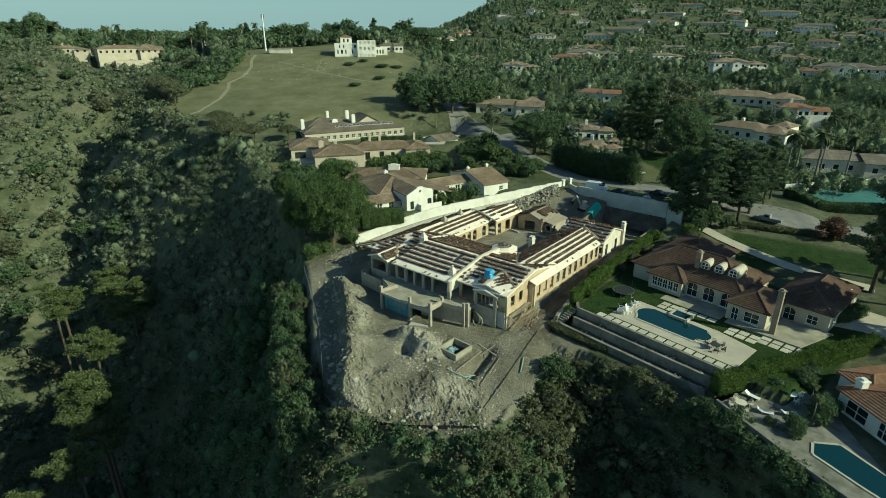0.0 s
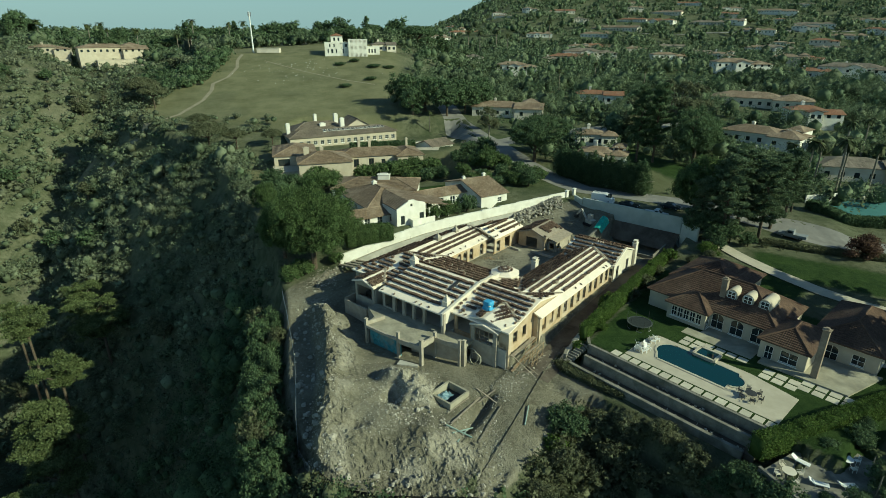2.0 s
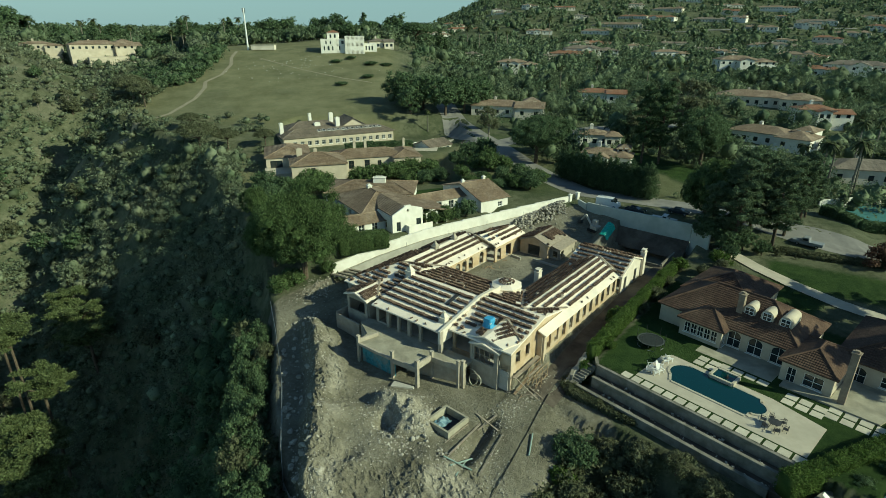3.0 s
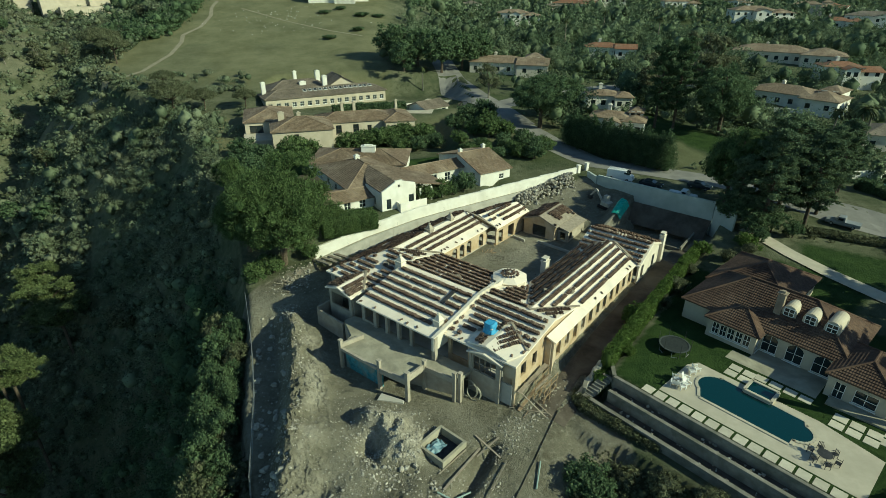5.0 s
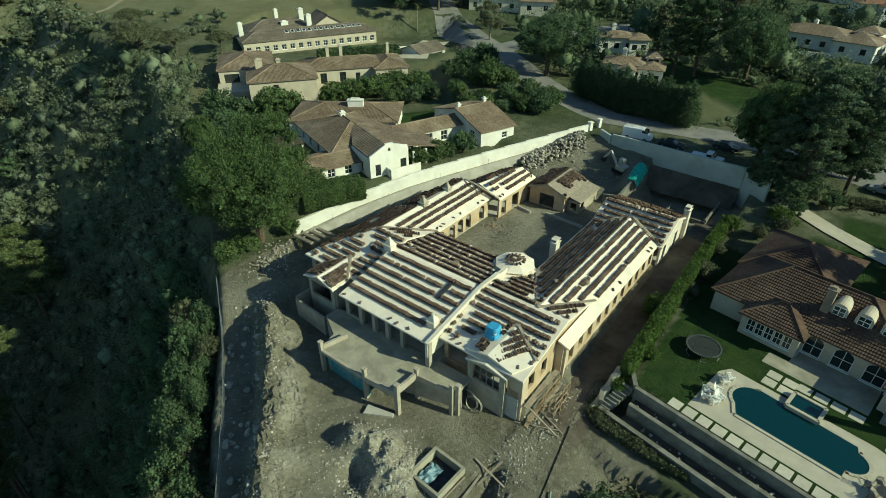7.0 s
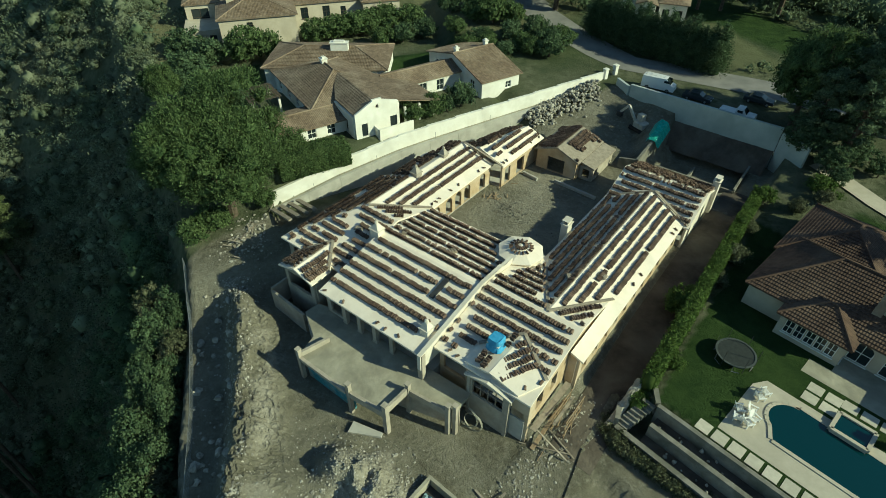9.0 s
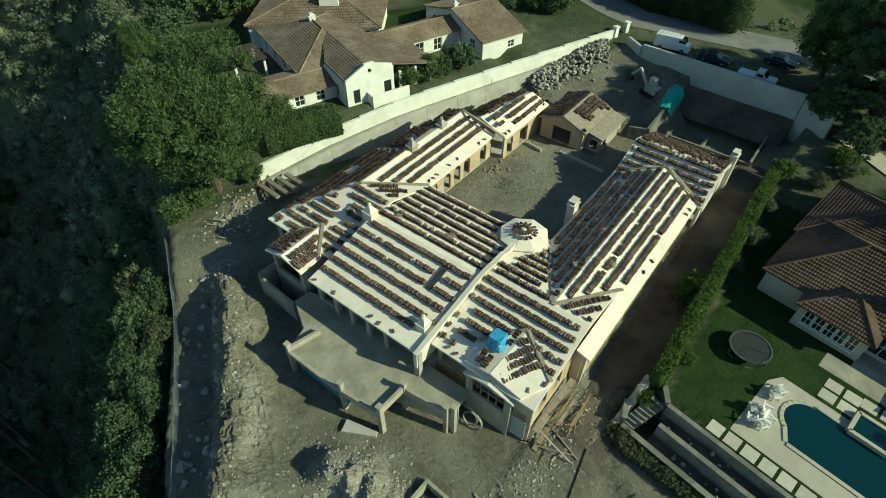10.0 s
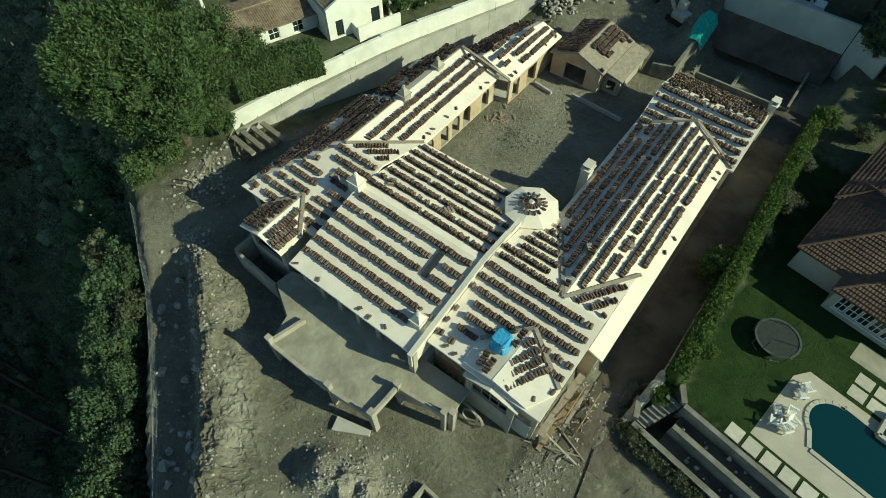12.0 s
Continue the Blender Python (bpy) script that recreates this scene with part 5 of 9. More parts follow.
# house below the hedge, at the edge of the view
house("tile_roof_house", pose(51.5, 58.5, 0.6, 0, 0, -80), "low white house with a terracotta tile roof beside a pool", [
    (0, 0, 16, 12, 2.9, "hipx", 0.36, {"s": [(1.0, 4.0, 0.2, 2.3, 0), (5.5, 7.0, 0.2, 2.3, 0), (9.5, 12.0, 0.2, 2.3, 0)], "w": 2}),
    (-3.5, 3.5, 1.0, 13, 2.7, "hipy", 0.3, {"w": 2})],
    WHITE, RED_TILE, chimneys=((0.8, 1.6, 1.0, 1.0, 4.6),))
# ---------- plants ----------
def leaves(centres, radii, count, size, seed, flat=1.0, lean=1.0, whole=0.0, brush=0.0, loose=0.34):
    """Small leaf sprays on the outer skin of many clumps, as loose triangles; brush turns them outwards and up, like needles."""
    r = np.random.default_rng(seed)
    centres, radii = np.asarray(centres, float), np.asarray(radii, float)
    which = r.choice(len(centres), count, p=radii ** 2 / (radii ** 2).sum())
    d = r.normal(size=(count, 3))
    d /= np.linalg.norm(d, axis=1)[:, None]
    d[:, 2] = np.where(d[:, 2] < -0.3, -d[:, 2], d[:, 2])
    rad = radii[which] * (1.12 - loose + 2 * loose * r.random(count) ** 1.6)
    p = centres[which] + d * rad[:, None] * np.array([1, 1, flat])
    if len(centres) < 500:
        far = np.ones(count, bool)
        for c, q in zip(centres, radii):
            far &= (((p - c) / np.array([1, 1, flat])) ** 2).sum(1) > (q * 0.6) ** 2
        p, d, count = p[far], d[far], int(far.sum())
    nrm = d * lean + r.normal(size=(count, 3)) * 0.55
    if whole:
        out = p - centres.mean(0)
        nrm = nrm + whole * out / np.linalg.norm(out, axis=1)[:, None]
    nrm /= np.linalg.norm(nrm, axis=1)[:, None]
    a = np.cross(nrm, r.normal(size=(count, 3)))
    a /= np.linalg.norm(a, axis=1)[:, None]
    if brush:
        a = a + brush * (d + np.array([0, 0, 0.9]))
        a /= np.linalg.norm(a, axis=1)[:, None]
    b = np.cross(nrm, a)
    b /= np.linalg.norm(b, axis=1)[:, None] + 1e-6
    s = size * (0.5 + 1.0 * r.random(count))[:, None]
    a, b = a * s * (1 + 0.5 * brush), b * s * (0.5 + 0.35 * r.random(count))[:, None] / (1 + 0.4 * brush)
    v = np.stack([p - a * 0.5, p + a - b * 0.8, p + a * 0.9 + b], 1).reshape(-1, 3) if brush else np.stack([p - a, p + a * 0.6 - b, p + a * 0.5 + b], 1).reshape(-1, 3)
    return v, np.arange(count * 3).reshape(-1, 3)


def cores(centres, radii, k=0.7, flat=1.0, n=5, m=3):
    """Inner bodies of the clumps, as triangles."""
    centres, radii = np.asarray(centres, float), np.asarray(radii, float)
    r = np.random.default_rng(len(radii) + n)
    a = np.pi * (0.04 + 0.92 * np.arange(m + 1) / m)
    b = 2 * np.pi * (np.arange(n)[None] + 0.5 * (np.arange(m + 1) % 2)[:, None]) / n
    unit = np.stack([np.sin(a)[:, None] * np.cos(b), np.sin(a)[:, None] * np.sin(b), np.cos(a)[:, None] * flat + 0 * b], -1).reshape(-1, 3)
    q = radii[:, None, None] * k * (0.85 + 0.3 * r.random((len(radii), len(unit), 1)))
    v = centres[:, None] + unit[None] * q
    f = []
    for i in range(m):
        for j in range(n):
            c = (i * n + j, (i + 1) * n + j, (i + 1) * n + (j + 1) % n, i * n + (j + 1) % n)
            f += [(c[0], c[1], c[2]), (c[0], c[2], c[3])]
    f = np.array(f)[None] + np.arange(len(radii))[:, None, None] * len(unit)
    return v.reshape(-1, 3), f.reshape(-1, 3)


def crown_mesh(centres, radii, count, size, seed, material, flat=1.0, k=0.62, brush=0.0):
    v1, q1 = leaves(centres, radii, count, size, seed, flat, 0.45, 0.35, brush, 0.42)
    v2, q2 = cores(centres, radii, k, flat)
    return big_mesh("crown", np.concatenate([v1, v2]), np.concatenate([q1, q2 + len(v1)]), material)


def shell(r, n, wide, zc, zh, lo, hi, cs, rs, squash=1.0):
    """Clumps over a lumpy egg-shaped crown, fuller above than below."""
    lump = [(r.uniform(0, 6.3), r.uniform(-0.7, 1), r.uniform(0.10, 0.42)) for _ in range(8)]
    for i in range(n):
        s, a = 1 - 1.75 * (i + 0.5) / n, i * 2.39996 + r.uniform(-0.25, 0.25)
        w = math.sqrt(max(0, 1 - s * s))
        k = 0.66 + sum(q * math.exp(-5 * (1 - math.cos(a - p)) - 2.5 * (s - e) ** 2) for p, e, q in lump) + r.uniform(-0.12, 0.05)
        cs.append((wide * k * w * math.cos(a), wide * k * w * math.sin(a), zc + zh * k * s * squash))
        rs.append(r.uniform(lo, hi))


def tree_proto(kind, seed, material):
    """A tree about 10 m high: returns trunk shape, crown mesh, bark."""
    r = random.Random(seed)
    sh, cs, rs, bark, brush = Shape(), [], [], BARK, 0.0
    if kind in ("broad", "giant", "great", "dome", "distant"):
        sh.tube((0, 0, -0.6), (0.1, 0, 3.4), 0.36, 0.26)
        n_, lo, hi = {"broad": (64, 0.45, 1.15), "giant": (130, 0.32, 0.85), "great": (120, 0.34, 0.98), "dome": (260, 0.26, 0.62), "distant": (24, 0.8, 1.6)}[kind]
        if kind == "dome":
            shell(r, n_, 5.6, 6.2, 3.0, lo, hi, cs, rs)
        else:
            shell(r, n_, 4.3, 5.5 if kind != "great" else 4.9, 4.1 if kind != "great" else 4.7, lo, hi, cs, rs)
        for i in range(6):
            c = cs[(i * 7 + 3) % n_ if kind != "great" else n_ - 4 - 9 * i]
            sh.tube((0.1, 0, 2.8), (c[0] * 0.8, c[1] * 0.8, c[2]), 0.17, 0.05, 6)
        cs += [(0, 0, 6.2), (0.9, 0.7, 5.0), (-1.0, -0.6, 5.0)]
        rs += [2.6, 2.5, 2.5] if kind != "great" else [2.0, 1.9, 1.9]
        brush = {"great": 0.8, "dome": 0.3, "giant": 0.4}.get(kind, 0.0)
        n, s, fl = {"broad": (4600, 0.235), "giant": (24000, 0.125), "great": (70000, 0.085), "dome": (52000, 0.095), "distant": (1500, 0.42)}[kind] + (0.9,)
    elif kind == "tall":
        # tall ragged pine: bare trunk below, uneven heavy boughs above
        sh.tube((0, 0, -0.6), (0.08, 0, 5.2), 0.19, 0.14, 8)
        sh.tube((0.08, 0, 5.2), (0.02, 0.05, 9.5), 0.14, 0.03, 7)
        for i in range(34):
            z = 2.2 + 7.4 * (i / 33) ** 0.95
            full = math.sin(math.pi * min(1, max(0.04, (z - 1.3) / 8.7)) ** 0.8) ** 0.6
            reach = (0.45 + 1.75 * full) * r.uniform(0.45, 1.1)
            a = i * 2.4 + r.uniform(-0.4, 0.4)
            tip = (reach * math.cos(a), reach * math.sin(a), z + 0.22 * reach)
            sh.tube((0.05, 0, z - 0.12), tip, 0.045, 0.012, 5)
            for q in range(6):
                f = 0.3 + 0.75 * q / 5
                cs.append((tip[0] * f + r.gauss(0, 0.14), tip[1] * f + r.gauss(0, 0.14), z + 0.22 * reach * f + r.gauss(0.05, 0.13)))
                rs.append(r.uniform(0.16, 0.36) * (1.15 - 0.3 * f))
        n, s, fl, brush = 22000, 0.09, 0.8, 0.6
    elif kind == "spire":
        sh.tube((0, 0, -0.6), (0.05, 0, 9.6), 0.17, 0.03, 7)
        for i in range(11):
            z = 2.3 + 7.5 * i / 10
            reach = 1.75 * (1 - max(0, (z - 5.2) / 5.1) ** 1.7) * (0.5 + 0.5 * min(1, (z - 2.0) / 2.6))
            for j in range(5 if i < 7 else 3):
                a = i * 1.9 + j * 1.257 + r.uniform(-0.5, 0.5)
                w = reach * r.uniform(0.4, 1.12)
                for q, rad in ((0.45, 0.5), (0.95, 0.38)):
                    cs.append((w * q * math.cos(a), w * q * math.sin(a), z + 0.10 * w * q + r.uniform(-0.12, 0.12)))
                    rs.append(rad * r.uniform(0.7, 1.3))
        n, s, fl = 2600, 0.26, 0.8
    elif kind == "canyon_pine":
        # crown held high on a long bare trunk
        sh.tube((0, 0, -22), (0.1, 0, 5.2), 0.24, 0.2, 7)
        for i in range(9):
            a, w, z = r.uniform(0, 6.3), r.uniform(0.6, 3.2), r.uniform(3.4, 8.4)
            x, y = w * math.cos(a), w * math.sin(a)
            sh.tube((0.1, 0, min(5, z - 1.2)), (x, y, z), 0.14, 0.04, 5)
            for j in range(8):
                cs.append((x + r.gauss(0, 0.75), y + r.gauss(0, 0.75), z + r.gauss(0.1, 0.36)))
                rs.append(r.uniform(0.4, 0.78))
        n, s, fl, brush = 14000, 0.14, 0.7, 0.7
    elif kind == "umbrella":
        sh.tube((0, 0, -0.6), (0.3, 0.1, 4.6), 0.40, 0.26)
        for i in range(58):
            a, e = i * 2.4, math.sqrt((i + 0.5) / 58)
            w = 6.3 * e * r.uniform(0.86, 1.08)
            z = 7.9 - 2.0 * e * e + r.uniform(-0.5, 0.4)
            cs.append((w * math.cos(a), w * math.sin(a), z)), rs.append(r.uniform(0.8, 1.35))
        for i in range(8):
            c = cs[i * 6 + 4]
            sh.tube((0.3, 0.1, 4.3), (c[0] * 0.85, c[1] * 0.85, c[2] - 0.5), 0.2, 0.06, 6)
        n, s, fl = 14000, 0.17, 0.62
    elif kind == "cypress":
        sh.tube((0, 0, -0.4), (0, 0, 2.0), 0.18, 0.12)
        for i in range(16):
            z = 0.9 + 8.4 * i / 15
            w = 0.35 * r.random()
            a = r.uniform(0, 6.3)
            cs.append((w * math.cos(a), w * math.sin(a), z)), rs.append(1.25 * (1 - (i / 15) ** 2 * 0.85) * r.uniform(0.85, 1.1))
        n, s, fl, brush = 9000, 0.11, 1.15, 0.8
    elif kind == "airy":
        bark = PALEBARK
        sh.tube((0, 0, -0.6), (0.2, 0.1, 4.0), 0.30, 0.18)
        for i in range(26):
            a, z = r.uniform(0, 6.3), r.uniform(3.2, 9.2)
            w = 3.6 * math.sqrt(max(0.05, 1 - ((z - 6) / 3.9) ** 2)) * r.uniform(0.3, 1)
            cs.append((w * math.cos(a), w * math.sin(a), z)), rs.append(r.uniform(0.6, 1.1))
            sh.tube((0.2, 0.1, 3.6), cs[-1], 0.09, 0.025, 5)
        return sh, big_mesh("crown", *leaves(cs, rs, 4200, 0.2, seed, 0.8), material), bark
    else:  # bush, about 2 m
        sh.tube((0, 0, -0.3), (0, 0, 0.7), 0.09, 0.06, 6)
        shell(r, 30, 1.08, 0.85, 0.85, 0.16, 0.40, cs, rs)
        cs.append((0, 0, 0.8)), rs.append(0.75)
        n, s, fl = 2700, 0.08, 0.9
    return sh, crown_mesh(cs, rs, n, s, seed, material, fl, brush=brush), bark


PROTO = {}
TREE_WORDS = {"great": ("tree", "massive dense evergreen tree"), "giant": ("tree", "massive dense evergreen tree"), "broad": ("tree", "broad round-crowned evergreen tree"), "tall": ("tall_tree", "tall shaggy dark conifer"), "spire": ("tall_tree", "tall shaggy dark conifer"), "distant": ("tree", "round-crowned dark tree"), "dome": ("tree", "wide dome-crowned dark tree"), "canyon_pine": ("pine_tree", "sunlit pine with a layered crown on a long trunk"), "umbrella": ("umbrella_pine", "wide flat-crowned umbrella pine"),
              "cypress": ("cypress", "narrow dark green cypress"), "airy": ("bare_tree", "thin-leaved tree with pale branches"), "bush": ("bush", "rounded dark green garden bush")}


def plant(kind, x, y, height, look_=LEAF_PINE, label=None, wide=1.0, z=None, group="", turn=None, sink=0.15):
    seed = int(abs(x * 7 + y * 13)) % 3
    key = (kind, look_.name, seed)
    h = 2.0 if kind == "bush" else 10.0
    s = height / h
    rz = (x * 37 + y * 91) % 360 if turn is None else turn
    m = Matrix.LocRotScale((x, y, (gz(x, y) if z is None else z) - sink), Euler((0, 0, radians(rz))), (s * wide, s * wide, s))
    if key not in PROTO:
        word, text = TREE_WORDS[kind]
        sh, crown, bark = tree_proto(kind, seed * 7 + 3, look_)
        ob = thing(word, m, label or text, "bush" if kind == "bush" else "tree", group)
        part("trunk", sh, bark, ob)
        part("crown", crown, look_, ob)
        PROTO[key] = ob
        return ob
    src = PROTO[key]
    keep = src.scale.copy()
    src.scale = (1, 1, 1)
    ob = copy_thing(src, m)
    src.scale = keep
    if label:
        ob["label"] = label
    elif "label" in ob:
        ob["label"] = TREE_WORDS[kind][1]
    if group:
        ob["group"] = group
    return ob


def palm(x, y, height):
    key = ("palm", 0, 0)
    m = Matrix.LocRotScale((x, y, gz(x, y) - 0.1), Euler((0, 0, radians((x * 31) % 360))), (height / 10,) * 3)
    if key in PROTO:
        src = PROTO[key]
        keep = src.scale.copy()
        src.scale = (1, 1, 1)
        copy_thing(src, m)
        src.scale = keep
        return
    ob = thing("palm_tree", m, "tall slim palm with a ragged head of fronds", "palm tree", "palms among the houses")
    sh = Shape()
    sh.tube((0, 0, -0.4), (0.15, 0, 5), 0.22, 0.16)
    sh.tube((0.15, 0, 5), (0.1, 0.05, 9.3), 0.16, 0.13)
    part("trunk", sh, PALEBARK, ob)
    sh, r = Shape(), random.Random(5)
    for i in range(34):
        a, up = r.uniform(0, 6.3), r.uniform(-0.9, 1.1)
        d, p = Vector((math.cos(a), math.sin(a), up)).normalized(), Vector((0.1, 0.05, 9.2))
        side = Vector((-math.sin(a), math.cos(a), 0))
        for j in range(5):
            q = p + d * 0.42
            w0, w1 = 0.30 * (1 - abs(j - 1.5) / 4), 0.30 * (1 - abs(j - 0.5) / 4)
            sh.face([p - side * w0, p + side * w0, q + side * w1 - Vector((0, 0, .08)), q - side * w1 - Vector((0, 0, .08))])
            p, d = q, (d + Vector((0, 0, -0.30))).normalized()
    part("crown", sh, PALM_LEAF, ob)
    PROTO[key] = ob


def hedge(pts, width, height, label, material=LEAF_HEDGE, density=110, size=0.13, z=None):
    """A clipped hedge along a line, plant by plant: a dark body under a skin of leaves."""
    r = np.random.default_rng(len(pts) + int(abs(pts[0][0] * 10)))
    ob = thing("hedge", pose(*pts[0], gz(*pts[0]) if z is None else z), label, "hedge")
    o = ob.matrix_world.translation.copy()
    for (ax, ay), (bx, by) in zip(pts, pts[1:]):
        d = math.hypot(bx - ax, by - ay)
        n = max(1, round(d / 2))
        nx_, ny_ = -(by - ay) / d, (bx - ax) / d
        for i in range(n):
            t0, t1 = i / n, (i + 1) / n
            p0, p1 = (ax + (bx - ax) * t0, ay + (by - ay) * t0), (ax + (bx - ax) * t1, ay + (by - ay) * t1)
            zz = min(gz(*p0), gz(*p1)) if z is None else z
            hh, wd = height * (1 + r.uniform(-0.07, 0.07)), width * (1 + r.uniform(-0.08, 0.08))
            body = Shape()
            body.wall(p0, p1, zz - 0.2, zz + hh - 0.12, wd - 0.24)
            k = int(density * d / n * (wd + 2 * hh))
            u, side = r.random(k), r.random(k) * (wd + 2 * hh)
            off_ = np.where(side < hh, -wd / 2, np.where(side < 2 * hh, wd / 2, (side - 2 * hh) - wd / 2))
            zz_ = np.where(side < hh, side, np.where(side < 2 * hh, side - hh, hh)) + zz
            px, py = p0[0] + (p1[0] - p0[0]) * u + nx_ * off_, p0[1] + (p1[1] - p0[1]) * u + ny_ * off_
            p = np.stack([px, py, zz_], 1) + r.normal(size=(k, 3)) * 0.11
            a = r.normal(size=(k, 3))
            a *= (size * (0.6 + 0.8 * r.random(k)) / np.linalg.norm(a, axis=1))[:, None]
            b = np.cross(a, r.normal(size=(k, 3)))
            b *= (size * 0.6 / np.linalg.norm(b, axis=1))[:, None]
            vs = [np.stack([p - a, p + a * 0.6 - b, p + a * 0.5 + b], 1).reshape(-1, 3), np.array(body.v)]
            qs = [np.arange(k * 3).reshape(-1, 3)] + [np.array([(f[0], f[j], f[j + 1]) for j in range(1, len(f) - 1)]) + k * 3 for f in body.f]
            part("hedge_plant", big_mesh("hedge_plant", np.concatenate(vs) - np.array(o), np.concatenate(qs), material), material, ob)
    return ob


# the great trees beside the plot
GIANT = "massive dense evergreen beside the white wall at the canyon rim"
plant("great", -25.6, 117.4, 18.5, LEAF_PINE, GIANT, 1.0)
plant("great", -32.0, 119.0, 13.5, LEAF_PINE, GIANT, 0.85)
plant("giant", -42.5, 143.0, 8.5, LEAF_PINE, "dark evergreen at the canyon edge of the garden", 0.75)
for x, y, h, w in ((-27.0, 115.2, 3.6, 1.0), (-29.6, 113.0, 4.2, 1.0), (-21.4, 119.0, 2.4, 1.2)):
    plant("bush", x, y, h, LEAF_PINE, "low leafy growth at the foot of the evergreens", w, group="evergreen undergrowth")
plant("broad", -44, 112.0, 9.0, LEAF_DARK)
PINE_Z = {-90: -48.6, -95: -46.9, -86: -51.5, -107: -40.3, -101: -43.1, -113: -36.6, -116: -37.4, -122: -34.4, -84: -53.0, -100: -44.7, -92: -52.6, -80: -55.0, -74: -56.0}
for x, y, h in ((-90, 117, 12), (-95, 122, 11), (-86, 110, 12), (-107, 163, 11), (-101, 157, 11), (-113, 168, 9), (-116, 148, 10), (-122, 152, 9), (-84, 98, 10), (-100, 135, 10), (-92, 86, 10), (-80, 72, 11), (-74, 64, 10)):
    plant("canyon_pine", x, y, h * 1.4, LEAF_SUN, "sunlit pine standing up out of the canyon", 1.25, z=max(PINE_Z[x] - 0.22 * h, gz(x, y) - 5.0), group="canyon pines")
for i in range(40):
    y = 107 - 1.12 * i
    x = float(np.interp(y, RIM_Y, RIM_X)) - 2.6 - 2.6 * (i % 2) - 0.5 * math.sin(i * 2.3)
    plant("broad", x, y, 4.6 + 1.1 * (i % 3) + 2.0 * (i % 2), LEAF_OLIVE if i % 7 == 1 else LEAF_DARK, "dark brushy tree just outside the site fence", 0.72, z=-11.2 + 0.035 * (y - 60) - 2.2 * (i % 2), group="trees outside the fence")
for x, y, h in ((18.5, 71.8, 6.0), (16.5, 67.4, 6.0), (20.6, 68.0, 6.5), (13.0, 63.0, 5.5), (16.4, 62.5, 6.0), (23.5, 69.0, 6.0), (26.5, 66.0, 5.5), (5.5, 56.0, 4.5), (0, 55.5, 4.0), (-6, 56, 4.0), (8.5, 57, 5.5), (-12, 57.5, 4.5), (30, 61.5, 4.5), (-17.5, 62, 5.0), (-21, 67.5, 5.0), (35.5, 55, 5.0), (38.5, 48, 5.0), (33.5, 57.5, 4.5)) + ((-2, 50, 5), (4, 49, 5.5), (12, 55, 6), (-9, 51, 5), (19, 60, 6), (22, 73, 5), (25.5, 71, 5.5), (29, 68.5, 5), (31.5, 64.5, 5.5), (27.5, 63, 5), (23, 65.5, 6), (33.5, 61, 4.5), (24, 60.5, 5.5), (28.5, 58, 6)):
    plant("broad", x, y, h * (0.74 if x > 10 else 0.9), LEAF_OLIVE if (int(x) % 3) else LEAF_DARK, "scrubby tree on the slope below the plot", 1.05, group="slope trees")
plant("bush", 17.6, 72.6, 3.6, LEAF_DARK, "dark round shrub at the edge of the bare bank", 1.1)
plant("bush", 15.8, 69.6, 2.6, LEAF_HEDGE, "bright yellow-green shrub at the edge of the bare bank", 1.0)
# dark conifers by the street
plant("giant", 59.6, 132.6, 15.5, LEAF_PINE, "broad dark evergreen leaning over the street wall", 0.85)
# the last two are unseen, added to cast shade on the pool house
for x, y, h, w in ((61.0, 121.5, 19, 1.1), (57.6, 124.6, 13.5, 1.2), (64.4, 126.0, 20, 1.15), (70.2, 123.2, 18, 1.1), (68.0, 128.4, 18, 1.2), (75.0, 127.5, 17, 1.05), (80.5, 131.5, 16, 1.05), (85.0, 136.5, 12, 1.05),
                   (78.5, 90, 23, 1.0), (80.5, 84, 21, 1.0), (84.5, 95, 22, 1.0), (74.5, 76.0, 19, 1.1), (79.0, 70.0, 20, 1.1)):
    plant("tall", x, y, h, LEAF_CONIFER, "tall dark conifer beside the street", w, group="street conifers")
for x, y, h in ((57.0, 124.2, 6.5), (59.2, 120.6, 5.0), (63.2, 121.6, 5.0), (58.6, 117.6, 3.6), (61.5, 127, 6.0), (66, 119.5, 3.4)):
    plant("broad", x, y, h, LEAF_DARK, "dark undergrowth tree below the conifers", 1.0, group="undergrowth trees")
for x, y, h, w in ((63.5, 184, 23, 0.95), (68.5, 183, 24, 0.9)):
    plant("tall", x, y, h, LEAF_DARK, "huge dark conifer shading the lawn", w, group="lawn trees")
for x, y, h, w in ((79, 178, 18, 0.95),):
    plant("giant", x, y, h, LEAF_DARK, "huge dark round-crowned tree shading the lawn", w, group="lawn trees")
for x, y, h in ((86, 212, 22), (93, 217, 20), (72, 208, 17)):
    plant("airy", x, y, h, LEAF_OLIVE, "tall thin-leaved tree with pale branches", 0.95)
plant("bush", 87.4, 114.6, 5.2, LEAF_RED, "rounded shrub with dull red-brown leaves", 1.1)
plant("dome", 31, 184, 15.0, LEAF_DARK, "huge dense dome-crowned tree beside the lane", 1.22)
for i in range(17):
    plant("cypress", 36.0 + 1.12 * i, 169.5 - 1.18 * i, 9.6 + 0.9 * math.sin(i * 2.1), LEAF_DARK, wide=1.35, group="cypress row")
for x, y, h in ((4, 244, 15), (-5, 250, 14), (12, 250, 15), (-14, 253, 14), (-10, 242, 12), (18, 258, 13)):
    plant("broad", x, y, h, LEAF_DARK, "large dark garden tree behind the long house", 1.1, group="garden trees")
plant("airy", 19, 214, 11, LEAF_OLIVE)
